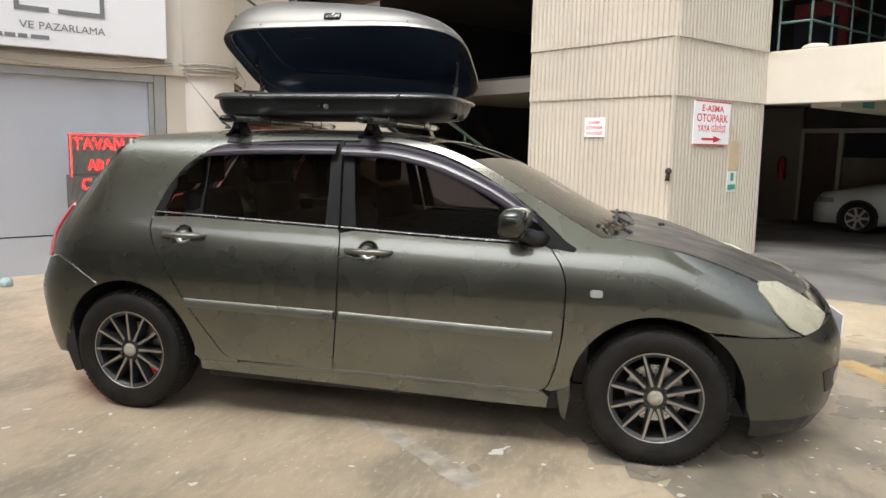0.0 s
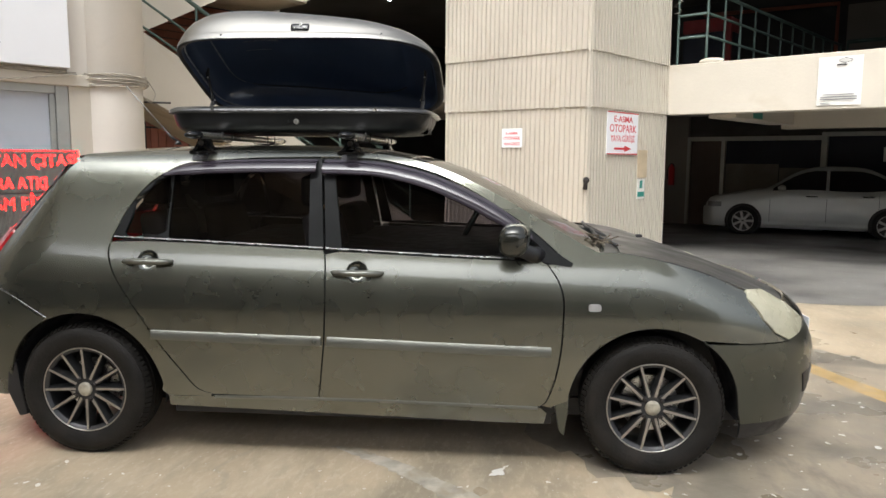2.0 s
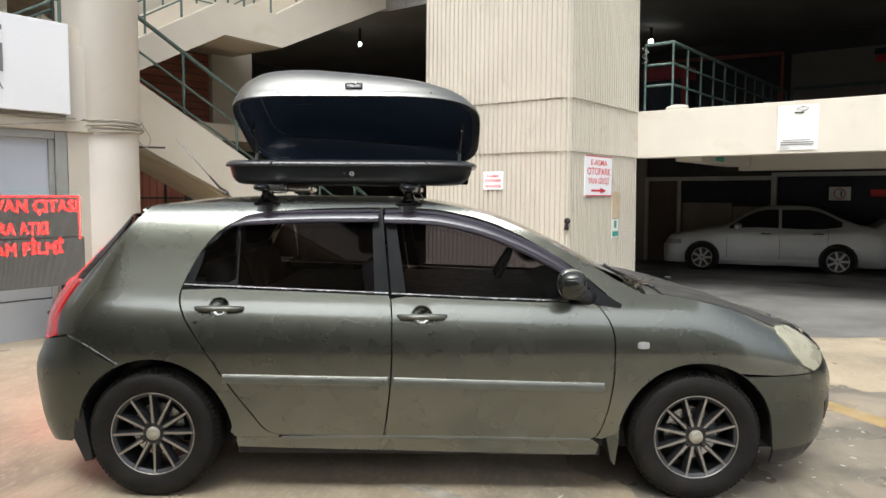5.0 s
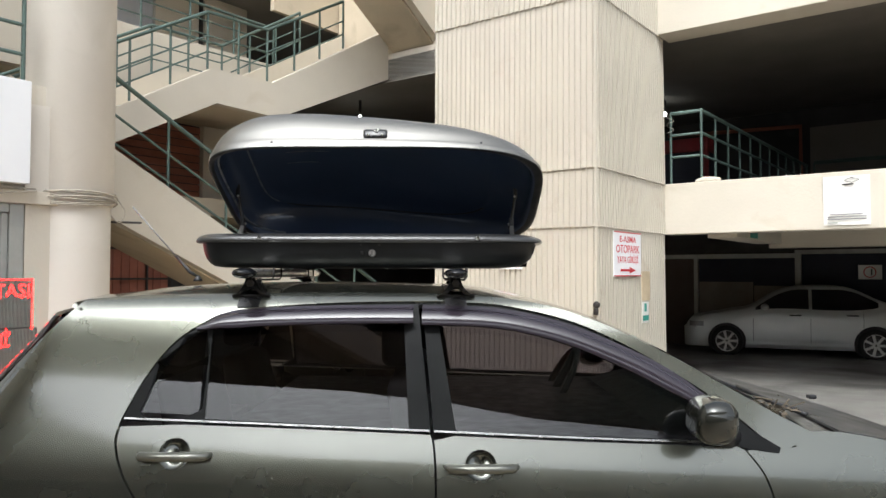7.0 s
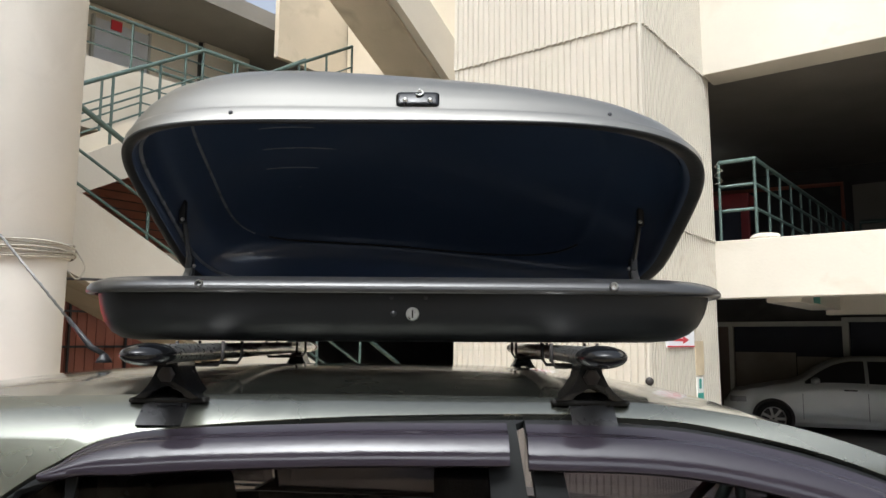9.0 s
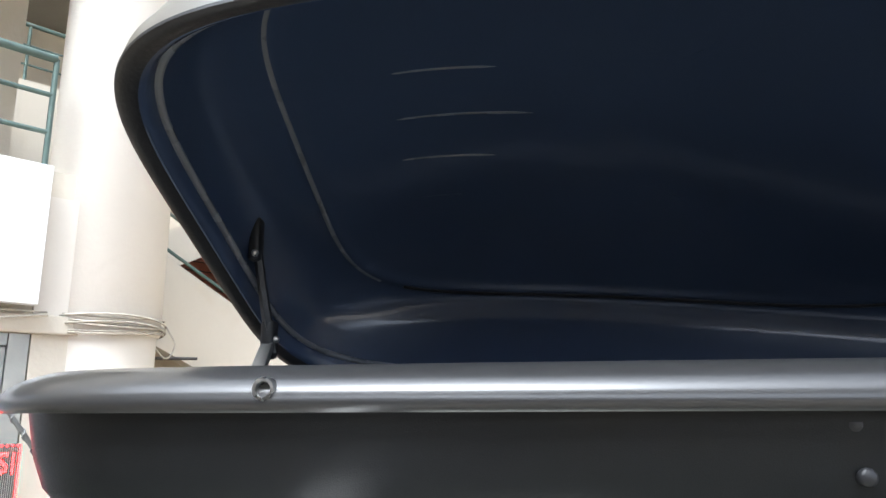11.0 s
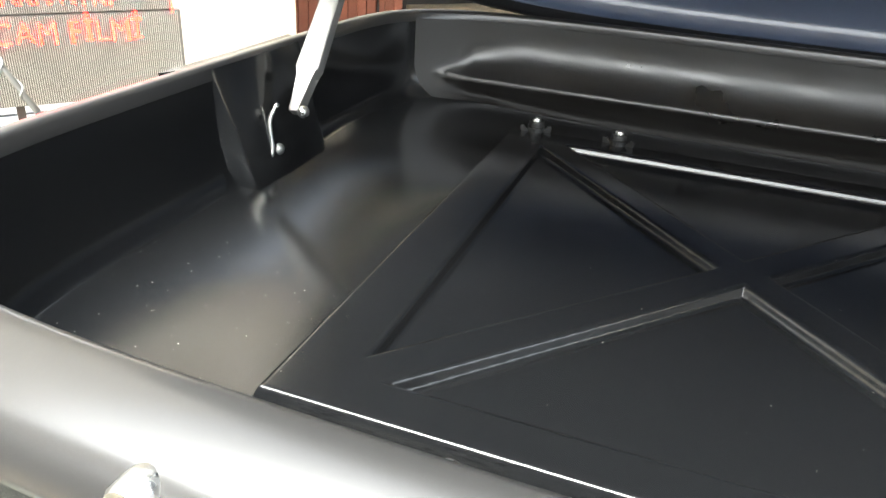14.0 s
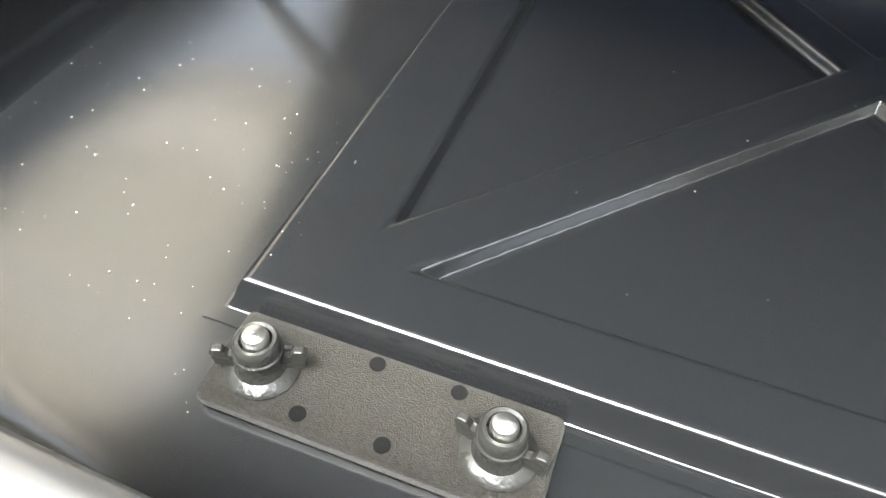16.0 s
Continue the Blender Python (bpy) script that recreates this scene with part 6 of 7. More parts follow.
tray_out = [(0.014, 0.014, 1.604), (0.016, 0.016, 1.590), (0.020, 0.019, 1.568), (0.027, 0.026, 1.545), (0.038, 0.040, 1.527), (0.055, 0.056, 1.514), (0.085, 0.08, 1.5095), (0.30, 0.24, 1.508)]
ringed("tray_outside", tray_out, M_TRAY, box, blunt=0.008, label="finely textured black tray")
bead = [(0.014, 0.014, 1.604), (0.003, 0.003, 1.604), (0.0, 0.0, 1.608), (0.0, 0.0, 1.612), (0.0015, 0.0015, 1.6175), (0.005, 0.005, 1.6232), (0.010, 0.010, 1.6275), (0.016, 0.016, 1.6312), (0.023, 0.023, 1.6345), (0.030, 0.030, 1.6368), (0.0355, 0.0355, 1.6378), (0.0388, 0.0388, 1.637), (0.0405, 0.0405, 1.634), (0.041, 0.041, 1.625)]
ringed("rim", bead, M_RIMBEAD, box, False, label="satin black rolled rim", flip=True)
FLOOR = 1.516
tray_in = [(0.041, 0.041, 1.625), (0.042, 0.0415, 1.60), (0.043, 0.0422, 1.575), (0.0445, 0.0435, 1.562), (0.0465, 0.0455, 1.5495), (0.052, 0.0485, 1.5349), (0.058, 0.0505, 1.5324), (0.066, 0.0530, 1.5299), (0.076, 0.0560, 1.5272), (0.090, 0.0600, 1.5240), (0.106, 0.0650, 1.5212), (0.124, 0.0720, 1.5188), (0.144, 0.0800, 1.5171), (0.166, 0.0880, 1.5162), (0.190, 0.0960, 1.5160), (0.215, 0.104, FLOOR), (0.25, 0.132, FLOOR), (0.30, 0.16, FLOOR - 0.0005)]
tray = ringed("tray_inside", tray_in, M_BOX, box, True, "glossy black inner tray", flip=True, tight=True)


def gutter(y):
    """How far the floor falls towards the near side."""
    return 0.10 * max(0.0, 0.612 - max(y, 0.548))


for v in tray.data.vertices:
    v.co.z -= gutter(v.co.y) * min(1.0, max(0.0, (1.552 - v.co.z) / 0.03))

# pressed stiffening frame with crossed ribs on the floor
FX0, FX1, FY0, FY1 = 0.416, 1.349, 0.625, 1.152


def ramp01(v, lo, hi):
    t = np.clip((v - lo) / (hi - lo), 0.0, 1.0)
    return t * t * (3 - 2 * t)


def to_line(x, y, x0, y0, x1, y1):
    return abs((x - x0) * (y1 - y0) - (y - y0) * (x1 - x0)) / np.hypot(x1 - x0, y1 - y0)


def floor_height(x, y):
    """The raised frame: a plateau, sunk triangles, and ribs along both crossings."""
    edge = np.minimum(np.minimum(x - FX0, FX1 - x), np.minimum(y - FY0, FY1 - y))
    up = 0.0145 * (0.90 * ramp01(edge, -0.0045, 0.0016) + 0.10 * ramp01(edge, -0.0005, 0.0038))
    half = 0.886
    inner = np.minimum(np.minimum(x - FX0 - 0.043, FX1 - 0.037 - x), np.minimum(y - FY0 - 0.031, FY1 - 0.031 - y))
    cell0, cell1 = np.where(x < half, FX0 + 0.034, half), np.where(x < half, half, FX1 - 0.027)
    y0, y1 = FY0 + 0.020, FY1 - 0.015
    cross = np.minimum(to_line(x, y, cell0, y0, cell1, y1), to_line(x, y, cell0, y1, cell1, y0)) - 0.013
    sunk = np.minimum(inner, cross)
    return up - 0.0085 * (0.68 * ramp01(sunk, 0.0012, 0.0044) + 0.32 * ramp01(sunk, -0.002, 0.0075))


gx, gy = 800, 460
grid_x, grid_y = np.meshgrid(np.linspace(FX0 - 0.012, FX1 + 0.012, gx + 1), np.linspace(FY0 - 0.012, FY1 + 0.012, gy + 1))
e = 0.0008
slope_x = (floor_height(grid_x - e, grid_y) - floor_height(grid_x + e, grid_y)) / (2 * e)
slope_y = (floor_height(grid_x, grid_y - e) - floor_height(grid_x, grid_y + e)) / (2 * e)
fv = np.stack([grid_x, grid_y, FLOOR + 0.0008 + floor_height(grid_x, grid_y)], -1).reshape(-1, 3).tolist()
fn = np.stack([slope_x, slope_y, np.ones_like(slope_x)], -1).reshape(-1, 3)
fn = (fn / np.linalg.norm(fn, axis=1)[:, None]).tolist()
row = np.arange(gx)[None, :] + (gx + 1) * np.arange(gy)[:, None]
ff = np.stack([row, row + 1, row + gx + 2, row + gx + 1], -1).reshape(-1, 4).tolist()
frame_me = mesh_of("stiffening_frame", fv, ff, M_BOX, True)
frame_me.normals_split_custom_set_from_vertices(fn)
put("stiffening_frame", frame_me, box, "pressed black frame with crossed ribs")


specks = bmesh.new()
rnd = random.Random(21)
for i in range(190):
    x, y = 0.262 + 0.17 * rnd.random(), 0.53 + 0.24 * rnd.random()
    if rnd.random() < 0.18:
        x, y = rnd.uniform(0.45, 0.85), rnd.uniform(0.66, 0.95)
    z = FLOOR + 0.0008 + float(np.interp(x, [0.264, 0.270, 0.278, 0.288, 0.302, 0.318, 0.336, 0.356, 0.378, 0.402], [0.0189, 0.0164, 0.0139, 0.0112, 0.0080, 0.0052, 0.0028, 0.0011, 0.0002, 0.0000])) - gutter(y) + (float(floor_height(x, y)) if x > FX0 and y > FY0 else 0.0)
    r = rnd.choice((0.00015, 0.0002, 0.00025, 0.0004))
    bmesh.ops.create_icosphere(specks, subdivisions=1, radius=1, matrix=Matrix.Translation((x, y, z)) @ Matrix.Diagonal((r, r, r * 0.6, 1)))
tagged(part("dust_specks", specks, M_DUST, box, "tiny pale dust specks"), kind="stuff")


def mount_plate(x, y):
    """A sparkling grey plate held by two winged nuts."""
    bm = box_bm((x - 0.066, y - 0.021, FLOOR - 0.003), (x + 0.066, y + 0.021, FLOOR + 0.008), 0.0035, 2)
    plate = part("mount_plate", bm, M_PLATE, box, "grey sparkling mounting plate")
    for dx in (-0.022, 0.0, 0.022):
        for dy in (-0.012, 0.012):
            if dx == 0.0:
                continue
            hole = lathe_bm([(0.0, 0.0032), (0.0006, 0.0032), (0.0006, 0.0001)], 16, "z")
            hole.transform(Matrix.Translation((x + dx * 0.75 + dy * 0.75, y + dy * 1.25, FLOOR + 0.0078)))
            part("hole", hole, M_HOLE, plate)
    for dx, turn in ((-0.0465, 20), (0.0465, -8)):
        base = Matrix.Translation((x + dx, y - 0.003, FLOOR + 0.008)) @ Matrix.Rotation(radians(turn), 4, "Z") @ Matrix.Diagonal((1, 1, 0.82, 1))
        nut = lathe_bm([(0.0, 0.0138), (0.0015, 0.0142), (0.003, 0.0132), (0.005, 0.0100), (0.008, 0.0090), (0.0135, 0.0087), (0.0142, 0.0093), (0.0158, 0.0093), (0.0165, 0.0087), (0.0195, 0.0086), (0.0225, 0.0084), (0.0240, 0.0074), (0.0235, 0.0060), (0.019, 0.0058), (0.019, 0.0001)], 32, "z")
        nut.transform(base)
        knob = part("wing_nut", nut, M_KNOB, plate, "grey plastic wing nut", smooth=True, sharp=40)
        for s in (1, -1):
            wing = prism_bm([(s * 0.007, 0.003), (s * 0.0165, 0.005), (s * 0.0180, 0.0145), (s * 0.0165, 0.0165), (s * 0.0130, 0.0165), (s * 0.0115, 0.0120), (s * 0.007, 0.0110)], "xz", -0.0017, 0.0017, base, 0.0006)
            part("wing", wing, M_KNOB, plate)
        bolt = lathe_bm([(0.015, 0.0050), (0.0250, 0.0050), (0.0272, 0.0042), (0.0282, 0.0022), (0.0284, 0.0001)], 20, "z")
        bolt.transform(base)
        part("bolt_end", bolt, M_STEEL, plate, "bright bolt end", smooth=True, sharp=40)


for x in (0.490, 1.215):
    for y in (0.599, 1.152):
        mount_plate(x, y)

# the pocket in the end wall for the hinge arm
for side in (-1, 1):
    x = 0.245 if side < 0 else 2 * BX - 0.245
    pocket, rows = bmesh.new(), []
    for z in (1.634, 1.61, 1.585, 1.56, 1.542, 1.530, 1.522, 1.5155):
        d = 1.634 - z
        face, wall, y0 = 0.240 + 0.26 * d, 0.214 + 0.10 * d, 0.842 + 0.14 * d
        ring = [(wall, y0 - 0.030), (wall + 0.30 * (face - wall), y0 - 0.012), (face - 0.0025, y0), (face, y0 + 0.004), (face + 0.001, 0.92), (face, 0.978), (face - 0.006, 0.990), (wall, 1.004)]
        rows.append([pocket.verts.new((px if side < 0 else 2 * BX - px, py, z)) for px, py in ring])
    for a, b in zip(rows, rows[1:]):
        for k in range(len(a) - 1):
            pocket.faces.new((a[k], a[k + 1], b[k + 1], b[k]))
    pocket.faces.new(rows[0])
    part("hinge_pocket", pocket, M_BOX, box, smooth=True, sharp=35)
    arm = part("hinge_arm", prism_bm([(-0.006, 0.0), (0.006, 0.0), (0.006, 0.036), (0.0115, 0.042), (0.0095, 0.158), (-0.0075, 0.158), (-0.0125, 0.042), (-0.006, 0.036)], "yz", -0.006, 0.006, None, 0.002), M_ARM, box, "pale steel hinge arm", smooth=True, sharp=40)
    p0, p1, p2 = Vector((x + 0.028 * -side, 0.915, 1.585)), Vector((x + 0.028 * -side, 1.012, 1.708)), Vector((x + 0.012 * -side, 0.985, 1.850))
    arm.matrix_world = Matrix.Translation(p0) @ (p1 - p0).to_track_quat("Z", "X").to_matrix().to_4x4()
    part("upper_arm", tube_bm([p1 + Vector((0.006 * -side, 0, -0.02)), p1.lerp(p2, 0.5), p2], [0.009, 0.007, 0.007], 6), M_BLACK, box)
    part("knuckle", box_bm((-0.010, -0.013, -0.028), (0.010, 0.013, 0.028), 0.005, 2, Matrix.Translation(p1)), M_BLACK, box, smooth=True, sharp=50)
    part("bracket", box_bm((p2.x - 0.008, p2.y - 0.012, p2.z - 0.03), (p2.x + 0.008, p2.y + 0.012, p2.z + 0.035), 0.004, 2), M_BLACK, box, smooth=True, sharp=50)
    part("spring", tube_bm(curve([tuple(p0 + Vector((-0.012, -0.01, 0.01))), tuple(p0 + Vector((-0.016, -0.018, -0.005))), tuple(p0 + Vector((-0.012, -0.022, -0.03))), tuple(p0 + Vector((-0.014, -0.03, -0.045)))], 5), 0.002, 6), M_STEEL, box, smooth=True)
    for q in (p0 + Vector((0.010 * -side, -0.004, 0.004)), p0 + Vector((-0.012, -0.012, -0.032)), p1 + Vector((0.012 * -side, -0.004, 0)), p2 + Vector((0.004 * -side, -0.013, -0.02))):
        b = bmesh.new()
        bmesh.ops.create_uvsphere(b, u_segments=14, v_segments=8, radius=0.0055, matrix=Matrix.Translation(q))
        part("rivet", b, M_STEEL, box, smooth=True)

# lid, hinged along the far side
LIDM = Matrix.Translation(HINGE) @ Matrix.Rotation(-OPEN, 4, "X") @ Matrix.Translation(-HINGE)
tall = spline([(0.18, 0.70), (0.30, 0.86), (0.45, 0.97), (0.65, 0.99), (0.90, 0.89), (1.20, 0.72), (1.45, 0.60), (1.60, 0.54)])
lid_prof = [(0.0, 0.0, 0.0), (0.0, 0.0, 0.030), (0.002, 0.002, 0.036), (0.004, 0.003, 0.042), (0.010, 0.006, 0.075), (0.022, 0.012, 0.115), (0.042, 0.024, 0.155), (0.075, 0.045, 0.190), (0.125, 0.080, 0.216), (0.20, 0.13, 0.234), (0.32, 0.21, 0.246), (0.45, 0.29, 0.250)]
lid = ringed("lid", lid_prof, M_LID, box, True, "satin silver lid skin, swung open", LIDM, tall, shift_x=0.022, square=LID_SQUARE, half=HXLID)
lid_in = [(0.006, 0.006, 0.002), (0.022, 0.020, 0.004), (0.026, 0.024, 0.012)] + curve([(0.028, 0.026, 0.030), (0.031, 0.029, 0.060), (0.040, 0.033, 0.095), (0.056, 0.040, 0.130), (0.082, 0.052, 0.160), (0.108, 0.063, 0.1745), (0.124, 0.073, 0.1765), (0.142, 0.088, 0.190), (0.185, 0.122, 0.208), (0.25, 0.17, 0.223), (0.34, 0.225, 0.235), (0.45, 0.29, 0.242)], 4)
ringed("lid_inside", lid_in, M_LIDIN, box, True, "glossy black inside of the lid, lens haze in its blue", LIDM, tall, flip=True, shift_x=0.022, square=LID_SQUARE, half=HXLID)
ringed("lid_edge", [(0.0, 0.0, 0.0), (0.001, 0.001, -0.004), (0.005, 0.005, -0.006), (0.012, 0.012, -0.004), (0.020, 0.019, 0.004)], M_BLACK, lid, False, "black lid edge", LIDM, tall, flip=True, shift_x=0.022, square=LID_SQUARE, half=HXLID)


def lid_point(x, w, h):
    """A place on the closed lid (w from the hinge towards its front, h above the rim), swung open."""
    return LIDM @ Vector((x, HINGE.y - w, 1.632 + h))


FRONT_Y = BY - HY
latch_m = LIDM @ Matrix.Translation((0.906, FRONT_Y + 0.004, 1.692))
part("latch_plate", box_bm((-0.047, -0.006, -0.021), (0.047, 0.006, 0.019), 0.009, 3, latch_m), M_GLOSSBLACK, lid, "black latch plate", smooth=True, sharp=60)
for dx, dz in ((-0.027, -0.007), (0.027, -0.007)):
    b = bmesh.new()
    bmesh.ops.create_uvsphere(b, u_segments=16, v_segments=8, radius=0.006, matrix=latch_m @ Matrix.Translation((dx, -0.006, dz)))
    part("screw", b, M_STEEL, lid, smooth=True)
part("latch_pin", tube_bm([latch_m @ Vector((0.003 + 0.008 * math.cos(k), -0.009, 0.012 + 0.007 * math.sin(k))) for k in (radians(-150 + 20 * i) for i in range(14))], 0.0022, 6), M_STEEL, lid, smooth=True)
for x in (0.505, 1.318):
    b = lathe_bm([(0.0, 0.005), (-0.002, 0.004), (-0.002, 0.0001)], 14)
    b.transform(LIDM @ Matrix.Translation((x, FRONT_Y + 0.0015, 1.650)))
    part("rivet", b, M_BLACK, lid, smooth=True)

# lock, rim bolts and small screws on the front
lock = lathe_bm([(0.02, 0.0135), (-0.006, 0.0135), (-0.009, 0.012), (-0.009, 0.0001)], 28)
lock.transform(Matrix.Translation((0.904, FRONT_Y + 0.022, 1.563)))
part("lock", lock, M_STEEL, box, "round steel lock", smooth=True, sharp=40)
part("key_slot", box_bm((0.9025, FRONT_Y + 0.011, 1.555), (0.9055, FRONT_Y + 0.0135, 1.571)), M_IRON, box)
for x in (0.483, 1.300):
    b = lathe_bm([(0.01, 0.0085), (-0.002, 0.0085), (-0.004, 0.0075), (-0.004, 0.0055), (0.003, 0.0045), (0.0035, 0.0001)], 24)
    b.transform(Matrix.Translation((x, FRONT_Y + 0.0045, 1.6195)))
    part("rim_bolt", b, M_STEEL, box, "bright socket bolt", smooth=True, sharp=40)
for x, z in ((0.862, 1.600), (0.930, 1.600), (0.866, 1.568)):
    b = lathe_bm([(0.01, 0.006), (-0.001, 0.006), (-0.003, 0.004), (-0.003, 0.0001)], 16)
    b.transform(Matrix.Translation((x, FRONT_Y + 0.018, z - 0.004)))
    part("screw", b, M_BLACK, box, "black screw", smooth=True)
# the far wall's broad sloping shoulder, rounded off at both ends
prof = [(1.240, FLOOR + 0.001), (1.232, 1.535), (1.219, 1.550), (1.208, 1.559), (1.2065, 1.564), (1.2105, 1.5675), (1.216, 1.571), (1.222, 1.577), (1.232, 1.587), (1.252, 1.606), (1.268, 1.621), (1.276, 1.629)]
ends = ((0.0, 0.02), (0.004, 0.25), (0.010, 0.5), (0.018, 0.74), (0.028, 0.9), (0.042, 0.98), (0.06, 1.0))
stations = [(0.272 + d, k) for d, k in ends] + [(0.34 + 0.02 * i, 1.0) for i in range(5)] + [(2 * BX - 0.30 - d, k) for d, k in ends[::-1]]


def far_wall(x):
    """Where the tray's far wall stands at x."""
    u = min(0.999, abs(x - BX) / (HXL - 0.046))
    return BY + (HY - 0.045) * (1 - u ** 7) ** (1 / 7)


ledge_v = [(x, min(1.279 - (1.279 - y) * k, far_wall(x) + 0.006 - 0.017 * k), z) for x, k in stations for y, z in prof]
n = len(prof)
put("back_ledge", mesh_of("back_ledge", ledge_v, [(i * n + j, (i + 1) * n + j, (i + 1) * n + j + 1, i * n + j + 1) for i in range(len(stations) - 1) for j in range(n - 1)], M_LEDGE, True), box)
# red reflector strip wrapped round the lower edge of the blunt end
bm, rows = bmesh.new(), []
for dx, dy, z in ((0.0225, 0.022, 1.553), (0.0205, 0.020, 1.550), (0.0225, 0.022, 1.546), (0.0275, 0.027, 1.538), (0.0315, 0.031, 1.533)):
    rows.append([bm.verts.new((*outline(j, dx, dy, blunt=0.008), z)) for j in range(75, 83)])
for a, b in zip(rows, rows[1:]):
    for k in range(len(a) - 1):
        bm.faces.new((a[k], a[k + 1], b[k + 1], b[k]))
bmesh.ops.recalc_face_normals(bm, faces=bm.faces)
part("reflector", bm, M_RED, box, "red reflector strip", smooth=True)


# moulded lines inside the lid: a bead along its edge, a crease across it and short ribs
# Their pale tone paints in the highlight along each line.
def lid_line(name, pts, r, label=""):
    return part(name, tube_bm([lid_point(*p) for p in pts], r, 8, squash=0.6), M_LID_GLINT, lid, label, smooth=True)


def lid_ring(dx, dy, h, j0, j1):
    out = []
    for j in range(j0, j1):
        x, y = outline(j, dx, dy, LID_SQUARE, half=HXLID)
        x += 0.022
        out.append((x, HINGE.y - y, h * tall(x) - 0.001))
    return out


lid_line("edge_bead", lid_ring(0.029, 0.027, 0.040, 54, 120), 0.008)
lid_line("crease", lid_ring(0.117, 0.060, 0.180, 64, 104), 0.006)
part("hinge_groove", tube_bm([lid_point(*p) for p in lid_ring(0.116, 0.068, 0.1755, 14, 60)], 0.0055, 8, squash=0.5), M_BLACK, lid, smooth=True)
lid_prof_z = spline([(p[1], p[2]) for p in lid_in[3:]])
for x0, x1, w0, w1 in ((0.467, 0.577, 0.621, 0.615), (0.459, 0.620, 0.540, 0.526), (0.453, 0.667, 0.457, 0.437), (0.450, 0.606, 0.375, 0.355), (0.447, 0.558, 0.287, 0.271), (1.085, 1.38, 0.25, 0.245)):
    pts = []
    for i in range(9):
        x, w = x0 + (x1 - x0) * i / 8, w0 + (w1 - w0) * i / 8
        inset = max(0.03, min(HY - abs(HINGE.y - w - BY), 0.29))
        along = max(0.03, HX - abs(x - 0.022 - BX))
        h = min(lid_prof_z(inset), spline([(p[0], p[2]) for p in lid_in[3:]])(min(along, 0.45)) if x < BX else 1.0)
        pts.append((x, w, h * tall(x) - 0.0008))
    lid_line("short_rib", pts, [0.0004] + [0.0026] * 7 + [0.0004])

# ---------------------------------------------------------------- the silver saloon in the garage
saloon = thing("saloon_car", "silver saloon parked inside the dim garage", "car")
w0, w1 = Vector((7.02, 12.788, 0)), Vector((9.461, 11.738, 0))
SAL = Matrix.Translation((w0.x, w0.y, -0.195)) @ Matrix.Rotation(math.atan2(w1.y - w0.y, w1.x - w0.x), 4, "Z")
# here x runs backwards along the car from the front wheel, y inwards from its near side
top_z = spline([(-0.86, 0.50), (-0.80, 0.66), (-0.55, 0.80), (0.0, 0.93), (0.42, 1.01), (0.75, 1.22), (1.10, 1.40), (1.45, 1.46), (1.9, 1.46), (2.35, 1.39), (2.75, 1.19), (3.0, 1.09), (3.4, 1.06), (3.66, 1.0), (3.72, 0.72)])
belt_s = spline([(-0.86, 0.48), (-0.6, 0.74), (0.0, 0.86), (0.5, 0.93), (1.5, 0.965), (2.6, 0.99), (3.3, 1.0), (3.72, 0.70)])
half_w = spline([(-0.86, 0.52), (-0.78, 0.70), (-0.5, 0.84), (0.0, 0.875), (1.3, 0.88), (2.6, 0.875), (3.3, 0.84), (3.6, 0.74), (3.72, 0.60)])
SYC = 0.88
stations = [-0.86, -0.83, -0.78, -0.7, -0.6, -0.5, -0.36] + [-0.3 + 0.12 * i for i in range(33)] + [3.66, 3.72]
bm = bmesh.new()
rows = []
for x in stations:
    hw, bz, tz = half_w(x), belt_s(x), max(top_z(x), belt_s(x) + 0.01)
    tuck = 0.32 * (tz - bz) + 0.02
    sec = [(hw - 0.10, 0.18), (hw - 0.03, 0.24), (hw - 0.012, 0.40), (hw, 0.58), (hw - 0.005, bz - 0.14), (hw - 0.03, bz - 0.03), (hw - 0.05, bz), (hw - 0.05 - 0.45 * tuck, bz + 0.5 * (tz - bz)), (hw - 0.06 - tuck, bz + 0.88 * (tz - bz)), (hw - 0.22 - tuck, tz - 0.012), (0.0, tz)]
    rows.append([bm.verts.new((x, SYC - w, z)) for w, z in sec] + [bm.verts.new((x, SYC + w, z)) for w, z in sec[-2::-1]])
for a, b in zip(rows, rows[1:]):
    for j in range(len(a) - 1):
        mid = (a[j].co + b[j + 1].co) / 2
        near_arch = min(math.hypot(mid.x, mid.z - 0.30), math.hypot(mid.x - 2.66, mid.z - 0.30)) < 0.30 and abs(mid.y - SYC) > 0.6
        if not near_arch:
            bm.faces.new((a[j], b[j], b[j + 1], a[j + 1]))
bm.faces.new(rows[0])
bm.faces.new(rows[-1][::-1])
bm.transform(SAL)
part("body", bm, M_SILVER, saloon, smooth=True, sharp=60)


def saloon_y(x, z):
    hw, bz, tz = half_w(x), belt_s(x), max(top_z(x), belt_s(x) + 0.01)
    tuck = 0.32 * (tz - bz) + 0.02
    k = (z - bz) / (tz - bz)
    return SYC - (np.interp(k, [0, 0.5, 0.88], [hw - 0.05, hw - 0.05 - 0.45 * tuck, hw - 0.06 - tuck]) if k > 0 else np.interp(z, [0.18, 0.24, 0.40, 0.58, bz - 0.14, bz - 0.03, bz], [hw - 0.1, hw - 0.03, hw - 0.012, hw, hw - 0.005, hw - 0.03, hw - 0.05]))


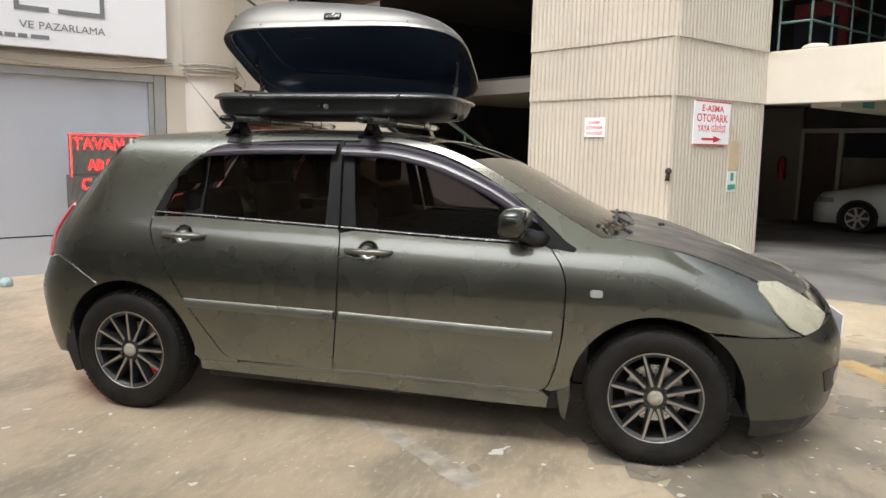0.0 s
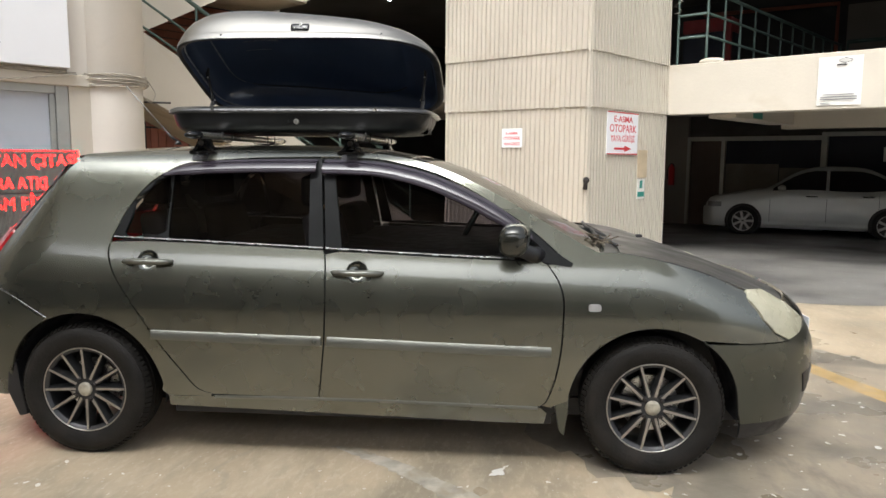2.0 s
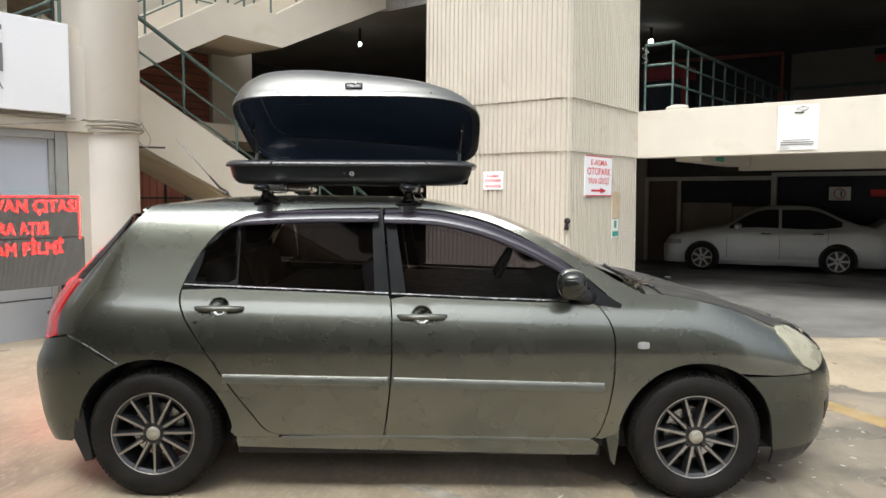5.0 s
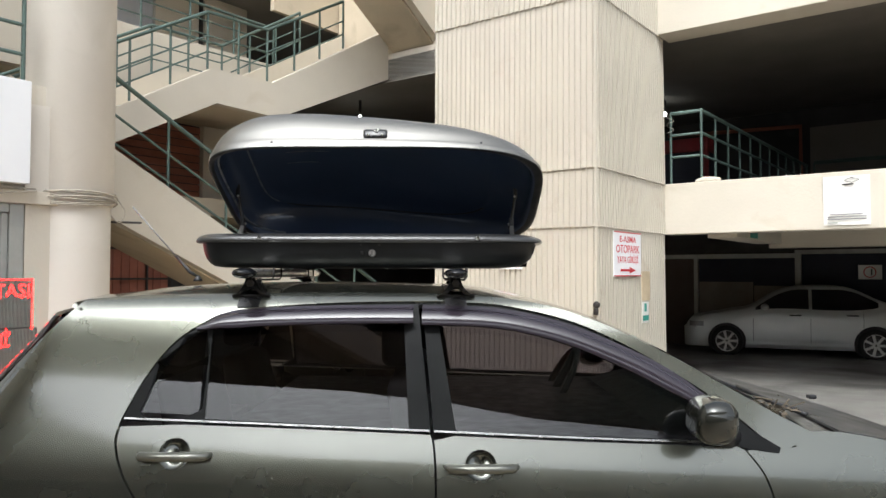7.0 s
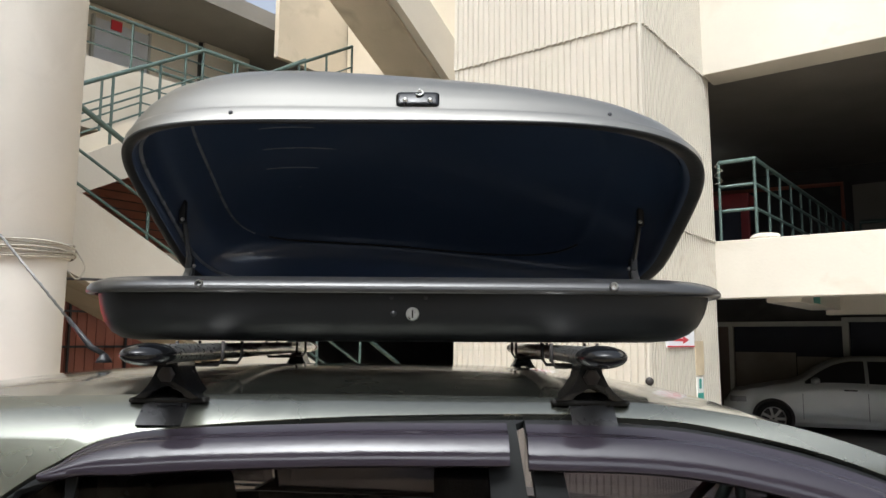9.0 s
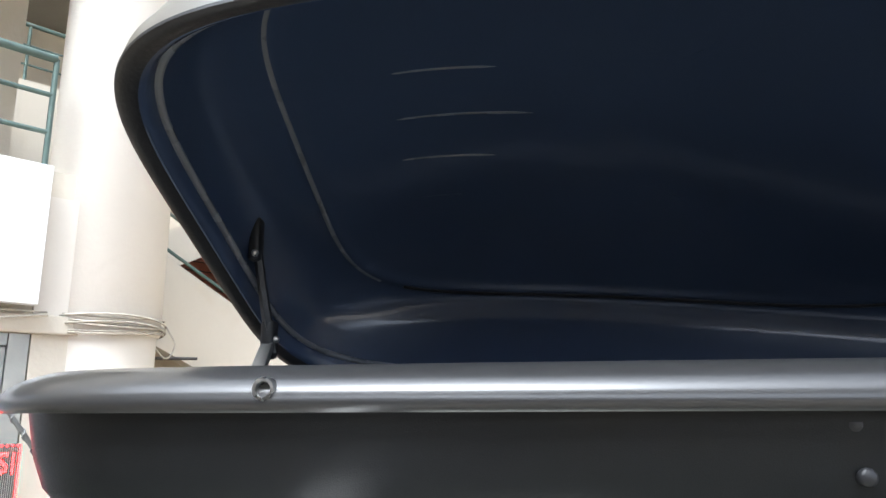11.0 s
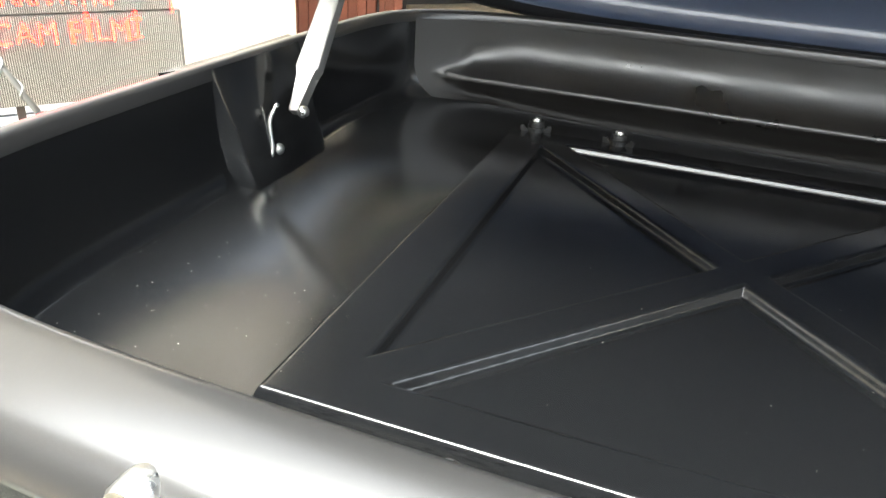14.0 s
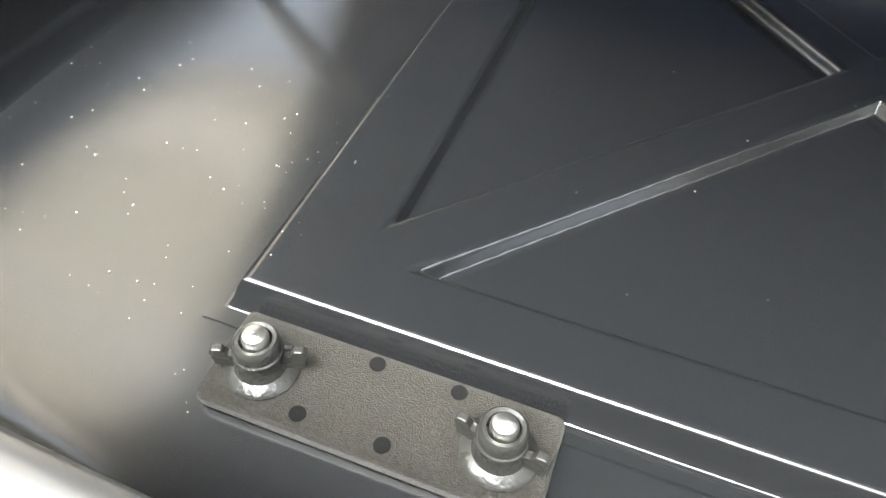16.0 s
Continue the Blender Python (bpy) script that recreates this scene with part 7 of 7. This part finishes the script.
def saloon_sheet(name, lo, hi, x0, x1, mat, out=0.012, n=26):
    for side in (1, -1):
        v, f = [], []
        for i in range(n + 1):
            x = x0 + (x1 - x0) * i / n
            for j in range(5):
                z = lo(x) + (hi(x) - lo(x)) * j / 4
                y = saloon_y(x, z) - out
                v.append(SAL @ Vector((x, y if side > 0 else 2 * SYC - y, z)))
        for i in range(n):
            for j in range(4):
                q = (i * 5 + j, i * 5 + j + 1, (i + 1) * 5 + j + 1, (i + 1) * 5 + j)
                f.append(q)
        put(name, mesh_of(name, v, f, mat, True), saloon)


def glass_hi(x):
    return max(belt_s(x) + 0.022, min(top_z(x) - 0.075, 1.375))


saloon_sheet("front_side_glass", lambda x: belt_s(x) + 0.02, glass_hi, 0.55, 1.52, M_GLASS)
saloon_sheet("rear_side_glass", lambda x: belt_s(x) + 0.02, glass_hi, 1.58, 2.72, M_GLASS)
saloon_sheet("door_seam", lambda x: 0.30, lambda x: belt_s(x) - 0.01, 1.545, 1.553, M_BLACK, 0.004, 2)
saloon_sheet("door_seam", lambda x: 0.30, lambda x: belt_s(x) - 0.01, 0.50, 0.508, M_BLACK, 0.004, 2)
saloon_sheet("door_seam", lambda x: 0.62, lambda x: belt_s(x) - 0.01, 2.46, 2.468, M_BLACK, 0.004, 2)
saloon_sheet("sill_strip", lambda x: 0.27, lambda x: 0.325, 0.36, 2.30, M_SILVER, 0.022)
saloon_sheet("head_lamp", lambda x: 0.60, lambda x: 0.70, -0.74, -0.45, M_CLEAR, 0.008, 8)
for x, z in ((1.28, 0.86), (2.28, 0.875)):
    y = saloon_y(x, z)
    part("door_handle", tube_bm([SAL @ Vector((x - 0.10, y, z)), SAL @ Vector((x - 0.07, y - 0.03, z)), SAL @ Vector((x + 0.07, y - 0.03, z)), SAL @ Vector((x + 0.10, y, z))], 0.014, 8), M_CHROME, saloon, smooth=True)
mm = bmesh.new()
bmesh.ops.create_uvsphere(mm, u_segments=20, v_segments=12, radius=1, matrix=SAL @ Matrix.Translation((0.72, -0.07, 1.02)) @ Matrix.Diagonal((0.08, 0.12, 0.065, 1)))
part("door_mirror", mm, M_SILVER, saloon, smooth=True)
for x in (0.0, 2.66):
    for y, flip in ((-0.040, False), (2 * SYC + 0.040, True)):
        rim = lathe_bm([(0.02, 0.20), (-0.004, 0.205), (-0.006, 0.215), (0.02, 0.21), (0.15, 0.20)], 40)
        hub = Matrix.Translation((x, y, 0.315)) @ (Matrix.Rotation(math.pi, 4, "Z") if flip else Matrix())
        w = part("wheel", rim, M_RIM, saloon, "silver alloy wheel", smooth=True, sharp=40)
        w.matrix_world = SAL @ hub
        part("tyre", lathe_bm([(0.01, 0.21), (-0.014, 0.225), (-0.022, 0.26), (-0.008, 0.30), (0.02, 0.315), (0.18, 0.315), (0.20, 0.29), (0.20, 0.21)], 48), M_RUBBER, w, smooth=True, sharp=40)
        part("wheel_back", lathe_bm([(0.07, 0.205), (0.07, 0.0005)], 32), M_RIMDARK, w)
        for i in range(7):
            bm = prism_bm([(0.02, -0.026), (0.10, -0.022), (0.208, -0.026), (0.208, 0.026), (0.10, 0.022), (0.02, 0.026)], "xz", 0.0, 0.03, Matrix.Rotation(2 * math.pi * i / 7, 4, "Y"), 0.004)
            part("spoke", bm, M_RIM, w)
for cx in (0.0, 2.66):
    bm = lathe_bm([(0.06, 0.345), (0.35, 0.345), (0.35, 0.0005)], 36)
    bm.transform(SAL @ Matrix.Translation((cx, 0, 0.31)))
    part("arch_liner", bm, M_BLACK, saloon, smooth=True, sharp=40)

for cx in (0.0, 2.66):
    ring = [(cx + 0.365 * math.cos(k), 0.315 + 0.365 * math.sin(k)) for k in (radians(-24 + 228 * i / 36) for i in range(37))]
    for y0, y1 in ((-0.014, 0.05), (2 * SYC - 0.05, 2 * SYC + 0.014)):
        part("wheel_arch", prism_bm(ring, "xz", y0, y1, SAL), M_IRON, saloon)

# garage odds and ends
ext = thing("fire_extinguisher", "red fire extinguisher hanging on the garage wall", "extinguisher")
part("cylinder", lathe_bm([(0.0, 0.001), (0.0, 0.075), (0.42, 0.075), (0.48, 0.04), (0.53, 0.025), (0.53, 0.001)], 24, "z"), M_REDINK, ext, smooth=True, sharp=50).matrix_world = BUILD @ Matrix.Translation((9.5, 3.15, 0.75))
part("hose", tube_bm([bp(9.48, 3.15 + 0.10 * math.cos(k), 1.05 + 0.24 * math.sin(k)) for k in (radians(-60 + 15 * i) for i in range(14))], 0.014, 6), M_BLACK, ext, smooth=True)
park = thing("parking_plate", "small pale no-parking plate in the garage", "sign")
slab("plate", (9.50, -1.95, 1.38), (9.53, -1.52, 1.68), M_PAPER, park)
part("ring", tube_bm([bp(9.49, -1.735 + 0.11 * math.cos(k), 1.53 + 0.11 * math.sin(k)) for k in (2 * math.pi * i / 28 for i in range(29))], 0.010, 6), M_REDINK, park, smooth=True)
slab("letter_bar", (9.485, -1.78, 1.47), (9.498, -1.755, 1.60), M_IRON, park)
tagged(part("plastic_crate", box_bm((-4.9, 6.3, -0.1), (-4.3, 6.7, 0.5), 0.02, 2, BUILD), M_GREENCRATE), "green plastic crate beside the cladding", "crate")
tagged(slab("exit_plate", (3.2, -0.96, 2.02), (3.6, -0.952, 2.14), M_GREENINK), "small green exit plate under the deck", "sign")
